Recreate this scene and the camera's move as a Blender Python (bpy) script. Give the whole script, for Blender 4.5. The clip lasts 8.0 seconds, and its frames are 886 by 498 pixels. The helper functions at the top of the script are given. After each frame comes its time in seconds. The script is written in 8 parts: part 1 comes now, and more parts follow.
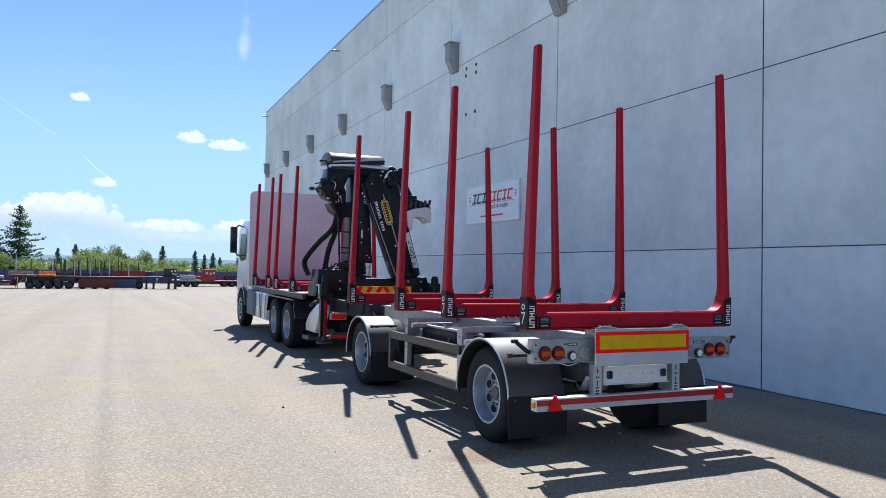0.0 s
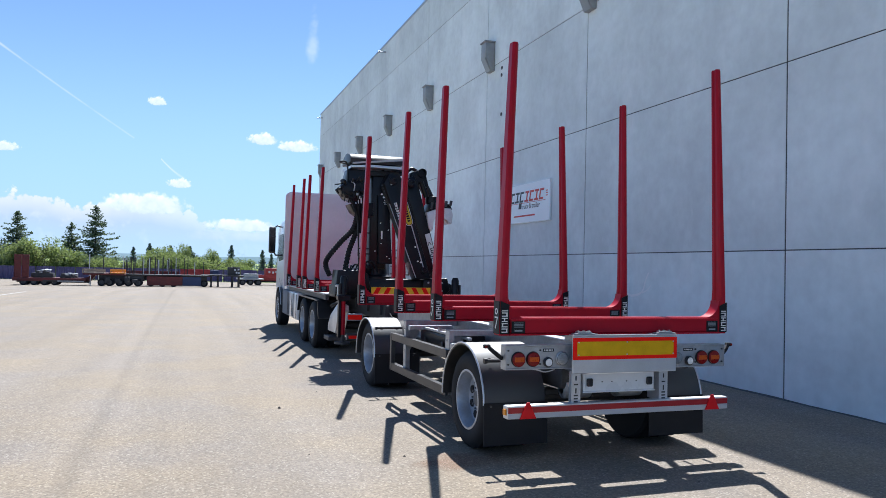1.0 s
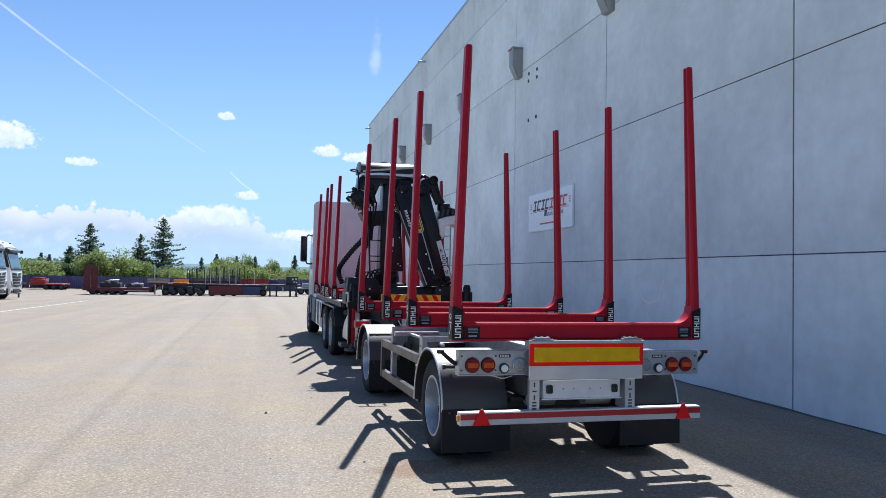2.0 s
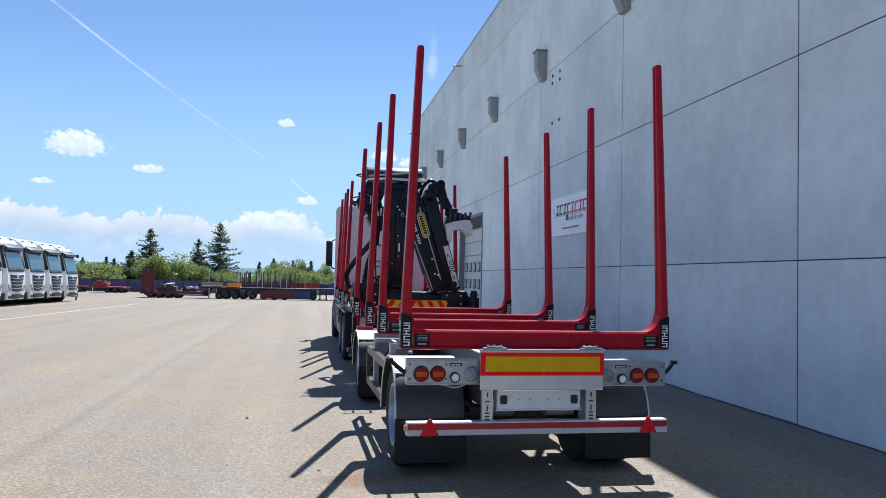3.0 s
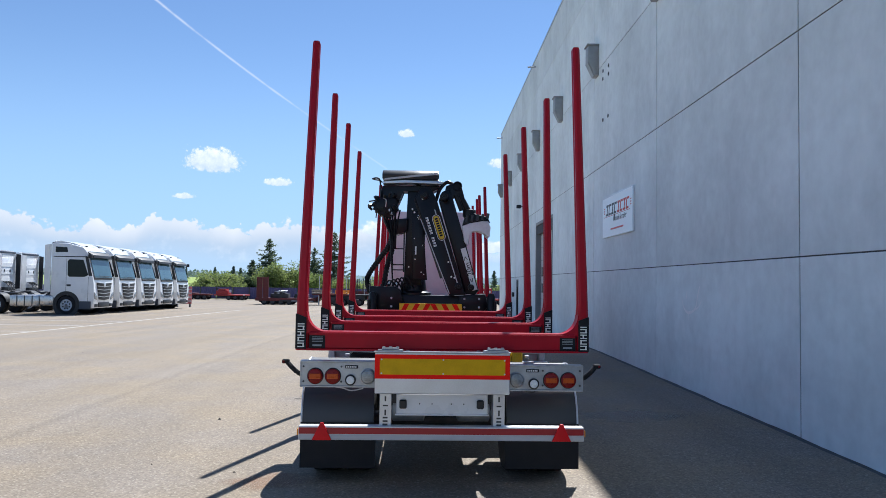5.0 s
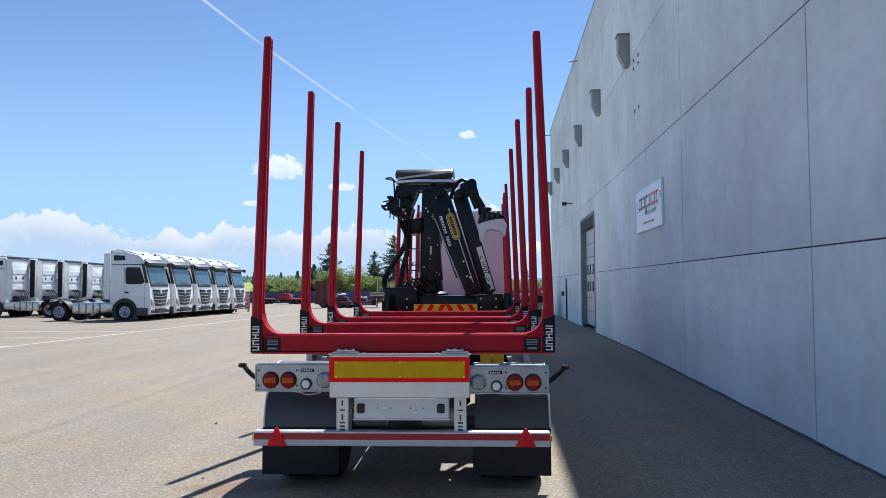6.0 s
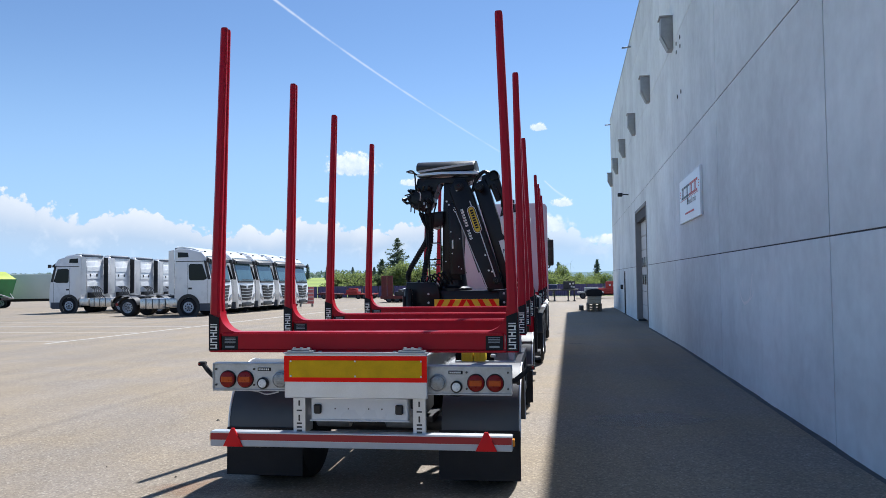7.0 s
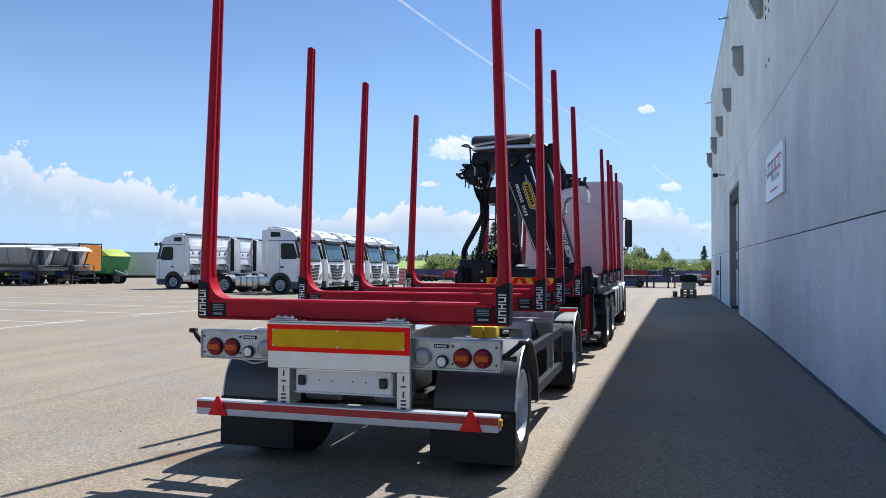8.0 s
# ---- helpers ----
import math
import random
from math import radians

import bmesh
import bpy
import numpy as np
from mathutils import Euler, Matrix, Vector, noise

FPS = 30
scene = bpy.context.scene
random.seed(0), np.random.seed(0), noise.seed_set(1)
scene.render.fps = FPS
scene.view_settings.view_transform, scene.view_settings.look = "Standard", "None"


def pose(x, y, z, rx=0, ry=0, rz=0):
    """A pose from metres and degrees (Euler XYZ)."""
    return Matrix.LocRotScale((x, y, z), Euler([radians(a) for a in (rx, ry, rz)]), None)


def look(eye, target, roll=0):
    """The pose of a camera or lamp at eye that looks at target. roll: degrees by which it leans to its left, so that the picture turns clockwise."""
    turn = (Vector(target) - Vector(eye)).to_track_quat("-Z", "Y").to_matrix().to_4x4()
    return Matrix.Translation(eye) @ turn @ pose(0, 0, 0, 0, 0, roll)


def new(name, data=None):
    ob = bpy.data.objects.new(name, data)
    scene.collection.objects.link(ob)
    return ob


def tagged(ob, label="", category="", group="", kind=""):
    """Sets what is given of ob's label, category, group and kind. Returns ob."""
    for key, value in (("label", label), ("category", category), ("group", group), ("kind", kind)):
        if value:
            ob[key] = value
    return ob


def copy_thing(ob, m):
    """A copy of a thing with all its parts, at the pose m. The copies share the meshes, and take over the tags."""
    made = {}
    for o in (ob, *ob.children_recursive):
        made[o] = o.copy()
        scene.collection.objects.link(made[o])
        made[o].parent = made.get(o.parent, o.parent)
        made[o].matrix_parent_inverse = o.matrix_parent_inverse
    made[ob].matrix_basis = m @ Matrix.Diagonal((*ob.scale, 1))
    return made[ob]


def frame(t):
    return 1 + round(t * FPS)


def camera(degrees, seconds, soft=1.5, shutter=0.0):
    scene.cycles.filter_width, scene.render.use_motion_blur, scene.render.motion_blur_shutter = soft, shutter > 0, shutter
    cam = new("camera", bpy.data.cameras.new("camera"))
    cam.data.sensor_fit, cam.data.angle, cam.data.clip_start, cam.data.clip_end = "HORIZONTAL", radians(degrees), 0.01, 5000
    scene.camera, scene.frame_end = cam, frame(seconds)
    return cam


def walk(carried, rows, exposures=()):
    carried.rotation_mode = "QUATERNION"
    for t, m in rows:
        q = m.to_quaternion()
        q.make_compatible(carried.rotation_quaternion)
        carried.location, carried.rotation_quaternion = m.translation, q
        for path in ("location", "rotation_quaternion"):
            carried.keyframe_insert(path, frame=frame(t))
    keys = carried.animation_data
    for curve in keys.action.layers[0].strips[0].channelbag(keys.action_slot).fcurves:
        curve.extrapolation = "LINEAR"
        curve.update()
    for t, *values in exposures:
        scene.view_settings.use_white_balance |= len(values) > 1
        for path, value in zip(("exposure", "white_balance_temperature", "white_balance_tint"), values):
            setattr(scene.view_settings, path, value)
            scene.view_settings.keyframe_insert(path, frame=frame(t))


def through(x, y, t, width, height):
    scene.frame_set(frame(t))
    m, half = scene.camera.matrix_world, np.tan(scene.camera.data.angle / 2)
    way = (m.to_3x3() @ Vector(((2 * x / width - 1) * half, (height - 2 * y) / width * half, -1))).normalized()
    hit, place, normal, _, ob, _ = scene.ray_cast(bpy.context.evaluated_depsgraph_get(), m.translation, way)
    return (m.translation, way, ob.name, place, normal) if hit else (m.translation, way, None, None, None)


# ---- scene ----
cam = camera(60.4, 8.0, soft=0.75)
PATH = [
    (0, (-0.711, 0.132, 1.859), (0.091, 1.964, 1.912), 1.0),
    (0.5, (-0.273, -0.045, 1.898), (0.446, 1.82, 1.951), 1.2),
    (1, (0.158, -0.073, 1.907), (0.801, 1.821, 1.956), 1.3),
    (1.5, (0.645, -0.224, 1.873), (1.205, 1.695, 1.934), 1.1),
    (3, (2.14, -0.356, 1.92), (2.478, 1.613, 1.999), 1.3),
    (3.5, (2.614, -0.349, 1.894), (2.873, 1.632, 1.981), 1.2),
    (4, (3.129, -0.342, 1.878), (3.313, 1.647, 1.971), 1.2),
    (5.5, (4.631, -0.171, 1.898), (4.572, 1.826, 1.987), 0.3),
    (6, (5.074, 0.022, 1.877), (4.931, 2.014, 1.969), -0.3),
    (6.5, (5.508, 0.226, 1.877), (5.277, 2.211, 1.966), -0.5),
    (7, (5.973, 0.437, 1.881), (5.642, 2.408, 1.959), -0.7),
    (7.5, (6.336, 0.778, 1.807), (5.885, 2.725, 1.872), -0.3),
    (8, (6.74, 1.051, 1.748), (6.148, 2.961, 1.786), 0.2),
]
EXPOSURE = 0.78
walk(cam, [(t, look(eye, target, roll)) for t, eye, target, roll in PATH], exposures=[(0, EXPOSURE + 0.14, 5800, 10), (3.5, EXPOSURE, 5850, 10), (8, EXPOSURE, 5900, 10)])

# ---- world and sun ----
SUN_WAY = Vector((0.244, 0.728, 1.0)).normalized()
elevation = math.asin(SUN_WAY.z)
azimuth = math.atan2(SUN_WAY.x, SUN_WAY.y)
world = bpy.data.worlds.new("sky")
scene.world = world
world.use_nodes = True
wn = world.node_tree
sky = wn.nodes.new("ShaderNodeTexSky")
sky.sky_type, sky.sun_disc = "NISHITA", False
sky.sun_elevation, sky.sun_rotation = elevation, azimuth
sky.air_density, sky.dust_density, sky.ozone_density, sky.altitude = 1.0, 0.05, 3.4, 900
wn.nodes["Background"].inputs["Strength"].default_value = 0.073
# pale haze all round, close above the horizon
tcw = wn.nodes.new("ShaderNodeTexCoord")
szw = wn.nodes.new("ShaderNodeSeparateXYZ")
wn.links.new(tcw.outputs["Generated"], szw.inputs[0])
hz = wn.nodes.new("ShaderNodeMapRange")
hz.interpolation_type = "SMOOTHERSTEP"
hz.inputs["From Min"].default_value, hz.inputs["From Max"].default_value = -0.04, 0.36
hz.inputs["To Min"].default_value, hz.inputs["To Max"].default_value = 0.85, 0.0
wn.links.new(szw.outputs[2], hz.inputs["Value"])
hm = wn.nodes.new("ShaderNodeMix")
hm.data_type = "RGBA"
hm.inputs[7].default_value = (3.5, 5.3, 7.6, 1)
wn.links.new(hz.outputs[0], hm.inputs[0])
wn.links.new(sky.outputs[0], hm.inputs[6])
wn.links.new(hm.outputs[2], wn.nodes["Background"].inputs["Color"])
sun_data = bpy.data.lights.new("sun", "SUN")
sun_data.energy, sun_data.angle, sun_data.color = 4.7, radians(0.55), (1.0, 0.95, 0.87)
sun = new("sun", sun_data)
sun.matrix_world = look(SUN_WAY * 100, (0, 0, 0))


# ---- mesh helpers ----
def B():
    return bmesh.new()


def box(bm, x0, x1, y0, y1, z0, z1, bev=0.0):
    vs = [bm.verts.new((x, y, z)) for x in (x0, x1) for y in (y0, y1) for z in (z0, z1)]
    fs = [bm.faces.new([vs[i] for i in q]) for q in ((0, 1, 3, 2), (4, 6, 7, 5), (0, 4, 5, 1), (2, 3, 7, 6), (0, 2, 6, 4), (1, 5, 7, 3))]
    if bev:
        es = list({e for f in fs for e in f.edges})
        bmesh.ops.bevel(bm, geom=es, offset=bev, segments=1 if bev < 0.02 else 2, affect="EDGES", profile=0.5)


def prism(bm, pts, axis, a0, a1, bev=0.0):
    """A polygon of pairs (x, z), (y, z) or (x, y), drawn out along the third axis from a0 to a1."""
    def p(u, v, a):
        return {"y": (u, a, v), "x": (a, u, v), "z": (u, v, a)}[axis]
    r0 = [bm.verts.new(p(u, v, a0)) for u, v in pts]
    r1 = [bm.verts.new(p(u, v, a1)) for u, v in pts]
    n = len(pts)
    fs = [bm.faces.new(r0), bm.faces.new(r1[::-1])]
    fs += [bm.faces.new((r0[i], r1[i], r1[(i + 1) % n], r0[(i + 1) % n])) for i in range(n)]
    if bev:
        es = list({e for f in fs[:2] for e in f.edges})
        bmesh.ops.bevel(bm, geom=es, offset=bev, segments=2, affect="EDGES", profile=0.5)


def frames_along(pts):
    pts = [Vector(p) for p in pts]
    out, side = [], None
    for i, p in enumerate(pts):
        d = (pts[min(i + 1, len(pts) - 1)] - pts[max(i - 1, 0)]).normalized()
        if side is None:
            side = d.orthogonal().normalized()
        side = (side - d * side.dot(d)).normalized()
        out.append((p, side, d.cross(side)))
    return out


def tube(bm, pts, r, n=8, ring=0.0):
    """A round bar along points; ring: height of the ribs of a corrugated hose."""
    loops = []
    for i, (p, a, b) in enumerate(frames_along(pts)):
        rr = r + (ring if i % 2 else 0)
        loops.append([bm.verts.new(p + (a * math.cos(k * math.tau / n) + b * math.sin(k * math.tau / n)) * rr) for k in range(n)])
    for u, v in zip(loops, loops[1:]):
        for k in range(n):
            bm.faces.new((u[k], u[(k + 1) % n], v[(k + 1) % n], v[k]))
    bm.faces.new(loops[0][::-1])
    bm.faces.new(loops[-1])


def cyl(bm, p0, p1, r, n=16):
    tube(bm, [p0, p1], r, n)


def lathe(bm, prof, centre, axis="x", n=32, caps=True):
    """Turns pairs (radius, place along the axis) about the axis."""
    c = Vector(centre)
    loops = []
    for r, h in prof:
        loop = []
        for k in range(n):
            u, v = r * math.cos(k * math.tau / n), r * math.sin(k * math.tau / n)
            loop.append(bm.verts.new(c + Vector({"x": (h, u, v), "y": (u, h, v), "z": (u, v, h)}[axis])))
        loops.append(loop)
    for a, b in zip(loops, loops[1:]):
        for k in range(n):
            bm.faces.new((a[k], a[(k + 1) % n], b[(k + 1) % n], b[k]))
    if caps:
        bm.faces.new(loops[-1])


def smooth_line(pts, steps=6):
    """Points of a smooth curve through the given ones."""
    pts = [Vector(p) for p in pts]
    out = []
    for i in range(len(pts) - 1):
        a, b, c, d = pts[max(i - 1, 0)], pts[i], pts[i + 1], pts[min(i + 2, len(pts) - 1)]
        for k in range(steps):
            t = k / steps
            out.append(0.5 * ((2 * b) + (c - a) * t + (2 * a - 5 * b + 4 * c - d) * t * t + (3 * b - a - 3 * c + d) * t ** 3))
    return out + [pts[-1]]


def mesh_of(name, bm, material, sharp=32):
    bmesh.ops.recalc_face_normals(bm, faces=bm.faces)
    for f in bm.faces:
        f.smooth = True
    for e in bm.edges:
        e.smooth = len(e.link_faces) == 2 and e.calc_face_angle(0) < radians(sharp)
    me = bpy.data.meshes.new(name)
    bm.to_mesh(me)
    bm.free()
    me.materials.append(material)
    return me


def part(name, bm, material, parent=None, label="", at=None):
    ob = new(name, mesh_of(name, bm, material))
    ob.parent = parent
    if at is not None:
        ob.matrix_basis = at
    return tagged(ob, label)


def thing(name, at, label, category, group="", kind=""):
    ob = new(name)
    ob.empty_display_size = 0.2
    ob.matrix_basis = at
    return tagged(ob, label, category, group, kind)


def text_mesh(body, size, material):
    """Flat lettering in the built-in font, centred on its base line."""
    curve = bpy.data.curves.new("lettering", "FONT")
    curve.body, curve.size, curve.align_x = body, size, "CENTER"
    tmp = new("lettering", curve)
    me = bpy.data.meshes.new_from_object(tmp.evaluated_get(bpy.context.evaluated_depsgraph_get()))
    bpy.data.objects.remove(tmp)
    me.materials.clear()
    me.materials.append(material)
    return me


def piece(parent, name, mat, x0, x1, y0, y1, z0, z1, bev=0.02, label=""):
    bm = B()
    box(bm, x0, x1, y0, y1, z0, z1, bev)
    return part(name, bm, mat, parent, label)


# ---- materials ----
def M(name, col, rough=0.5, metal=0.0, var=0.12, scale=3.0, fine=60.0, bump=0.1, coat=0.0, dirt=None, dirt_amount=0.0, spec=0.5):
    m = bpy.data.materials.new(name)
    m.use_nodes = True
    nt = m.node_tree
    bs = nt.nodes["Principled BSDF"]
    bs.inputs["Metallic"].default_value = metal
    bs.inputs["Coat Weight"].default_value = coat
    bs.inputs["Coat Roughness"].default_value = 0.08
    bs.inputs["Specular IOR Level"].default_value = spec
    tc = nt.nodes.new("ShaderNodeTexCoord")
    def noise_node(s, detail):
        n = nt.nodes.new("ShaderNodeTexNoise")
        n.inputs["Scale"].default_value, n.inputs["Detail"].default_value = s, detail
        nt.links.new(tc.outputs["Object"], n.inputs["Vector"])
        return n
    big, small = noise_node(scale, 4), noise_node(fine, 3)
    mixf = nt.nodes.new("ShaderNodeMath")
    mixf.operation = "MULTIPLY_ADD"
    nt.links.new(small.outputs[0], mixf.inputs[0])
    mixf.inputs[1].default_value = 0.4
    nt.links.new(big.outputs[0], mixf.inputs[2])
    ramp = nt.nodes.new("ShaderNodeValToRGB")
    ramp.color_ramp.elements[0].position, ramp.color_ramp.elements[1].position = 0.45, 0.95
    ramp.color_ramp.elements[0].color = (*[c * (1 - var) for c in col], 1)
    ramp.color_ramp.elements[1].color = (*[min(1, c * (1 + var)) for c in col], 1)
    nt.links.new(mixf.outputs[0], ramp.inputs[0])
    out = ramp.outputs[0]
    if dirt:
        d = noise_node(scale * 2.7, 6)
        dr = nt.nodes.new("ShaderNodeMapRange")
        dr.inputs["From Min"].default_value, dr.inputs["From Max"].default_value = 0.52, 0.75
        dr.inputs["To Max"].default_value = dirt_amount
        nt.links.new(d.outputs[0], dr.inputs["Value"])
        mx = nt.nodes.new("ShaderNodeMix")
        mx.data_type = "RGBA"
        nt.links.new(dr.outputs[0], mx.inputs["Factor"])
        nt.links.new(out, mx.inputs[6])
        mx.inputs[7].default_value = (*dirt, 1)
        out = mx.outputs[2]
    nt.links.new(out, bs.inputs["Base Color"])
    rr = nt.nodes.new("ShaderNodeMapRange")
    rr.inputs["To Min"].default_value, rr.inputs["To Max"].default_value = max(0.02, rough - 0.12), min(1, rough + 0.12)
    nt.links.new(big.outputs[0], rr.inputs["Value"])
    nt.links.new(rr.outputs[0], bs.inputs["Roughness"])
    if bump:
        bp = nt.nodes.new("ShaderNodeBump")
        bp.inputs["Strength"].default_value, bp.inputs["Distance"].default_value = bump, 0.004
        nt.links.new(small.outputs[0], bp.inputs["Height"])
        nt.links.new(bp.outputs[0], bs.inputs["Normal"])
    return m


def asphalt():
    m = M("asphalt", (0.226, 0.183, 0.135), 0.85, var=0.10, scale=0.25, fine=1.3, bump=0)
    nt = m.node_tree
    bs = nt.nodes["Principled BSDF"]
    tc = nt.nodes["Texture Coordinate"]
    base = bs.inputs["Base Color"].links[0].from_socket
    grit = nt.nodes.new("ShaderNodeTexVoronoi")
    grit.inputs["Scale"].default_value = 62
    nt.links.new(tc.outputs["Object"], grit.inputs["Vector"])
    spot = nt.nodes.new("ShaderNodeTexNoise")
    spot.inputs["Scale"].default_value, spot.inputs["Detail"].default_value = 30, 5
    nt.links.new(tc.outputs["Object"], spot.inputs["Vector"])
    sep = nt.nodes.new("ShaderNodeSeparateColor")
    nt.links.new(grit.outputs["Color"], sep.inputs[0])
    addn = nt.nodes.new("ShaderNodeMath")
    addn.operation = "MULTIPLY_ADD"
    nt.links.new(sep.outputs[0], addn.inputs[0])
    addn.inputs[1].default_value = 0.55
    nt.links.new(spot.outputs[0], addn.inputs[2])
    mr = nt.nodes.new("ShaderNodeMapRange")
    mr.inputs["From Min"].default_value, mr.inputs["From Max"].default_value = 0.45, 1.05
    mr.inputs["To Min"].default_value, mr.inputs["To Max"].default_value = 0.76, 1.24
    nt.links.new(addn.outputs[0], mr.inputs["Value"])
    mul = nt.nodes.new("ShaderNodeVectorMath")
    mul.operation = "SCALE"
    nt.links.new(base, mul.inputs[0])
    nt.links.new(mr.outputs[0], mul.inputs["Scale"])
    # single pale stones in the wearing course
    pale = nt.nodes.new("ShaderNodeMapRange")
    pale.inputs["From Min"].default_value, pale.inputs["From Max"].default_value = 0.86, 0.97
    pale.inputs["To Min"].default_value, pale.inputs["To Max"].default_value = 0.0, 0.38
    nt.links.new(sep.outputs[1], pale.inputs["Value"])
    stone = nt.nodes.new("ShaderNodeMix")
    stone.data_type = "RGBA"
    stone.inputs[7].default_value = (0.55, 0.49, 0.40, 1)
    nt.links.new(pale.outputs[0], stone.inputs[0])
    nt.links.new(mul.outputs[0], stone.inputs[6])
    # cooler and warmer patches
    patch = nt.nodes.new("ShaderNodeTexNoise")
    patch.inputs["Scale"].default_value, patch.inputs["Detail"].default_value = 0.55, 4
    nt.links.new(tc.outputs["Object"], patch.inputs["Vector"])
    tint = nt.nodes.new("ShaderNodeValToRGB")
    tint.color_ramp.elements[0].position, tint.color_ramp.elements[1].position = 0.38, 0.62
    tint.color_ramp.elements[0].color, tint.color_ramp.elements[1].color = (0.93, 0.96, 1.03, 1), (1.03, 1.01, 0.94, 1)
    nt.links.new(patch.outputs[0], tint.inputs[0])
    hue = nt.nodes.new("ShaderNodeVectorMath")
    hue.operation = "MULTIPLY"
    nt.links.new(stone.outputs[2], hue.inputs[0])
    nt.links.new(tint.outputs[0], hue.inputs[1])
    # long faint tyre streaks
    mp = nt.nodes.new("ShaderNodeMapping")
    mp.inputs["Scale"].default_value, mp.inputs["Rotation"].default_value = (1.1, 0.035, 1), (0, 0, radians(4))
    nt.links.new(tc.outputs["Object"], mp.inputs["Vector"])
    st = nt.nodes.new("ShaderNodeTexNoise")
    st.inputs["Scale"].default_value, st.inputs["Detail"].default_value = 0.9, 5
    nt.links.new(mp.outputs[0], st.inputs["Vector"])
    sr = nt.nodes.new("ShaderNodeMapRange")
    sr.inputs["From Min"].default_value, sr.inputs["From Max"].default_value = 0.35, 0.65
    sr.inputs["To Min"].default_value, sr.inputs["To Max"].default_value = 0.89, 1.07
    nt.links.new(st.outputs[0], sr.inputs["Value"])
    mul2 = nt.nodes.new("ShaderNodeVectorMath")
    mul2.operation = "SCALE"
    nt.links.new(hue.outputs[0], mul2.inputs[0])
    nt.links.new(sr.outputs[0], mul2.inputs["Scale"])
    # worn paving seam along the yard
    pos = nt.nodes.new("ShaderNodeSeparateXYZ")
    nt.links.new(tc.outputs["Object"], pos.inputs[0])
    wob = nt.nodes.new("ShaderNodeMath")
    wob.operation = "MULTIPLY_ADD"
    nt.links.new(spot.outputs[0], wob.inputs[0])
    wob.inputs[1].default_value = 0.16
    nt.links.new(pos.outputs[0], wob.inputs[2])
    slope = nt.nodes.new("ShaderNodeMath")
    slope.operation = "MULTIPLY_ADD"
    nt.links.new(pos.outputs[1], slope.inputs[0])
    slope.inputs[1].default_value = -0.0045
    nt.links.new(wob.outputs[0], slope.inputs[2])
    gap = nt.nodes.new("ShaderNodeMath")
    gap.operation = "ADD"
    gap.inputs[1].default_value = 0.68
    nt.links.new(slope.outputs[0], gap.inputs[0])
    near = nt.nodes.new("ShaderNodeMath")
    near.operation = "ABSOLUTE"
    nt.links.new(gap.outputs[0], near.inputs[0])
    seam = nt.nodes.new("ShaderNodeMapRange")
    seam.interpolation_type = "SMOOTHSTEP"
    seam.inputs["From Min"].default_value, seam.inputs["From Max"].default_value = 0.0, 0.16
    seam.inputs["To Min"].default_value, seam.inputs["To Max"].default_value = 0.86, 1.0
    nt.links.new(near.outputs[0], seam.inputs["Value"])
    mul3 = nt.nodes.new("ShaderNodeVectorMath")
    mul3.operation = "SCALE"
    nt.links.new(mul2.outputs[0], mul3.inputs[0])
    nt.links.new(seam.outputs[0], mul3.inputs["Scale"])
    nt.links.new(mul3.outputs[0], bs.inputs["Base Color"])
    bp = nt.nodes.new("ShaderNodeBump")
    bp.inputs["Strength"].default_value, bp.inputs["Distance"].default_value = 0.35, 0.006
    nt.links.new(addn.outputs[0], bp.inputs["Height"])
    nt.links.new(bp.outputs[0], bs.inputs["Normal"])
    return m


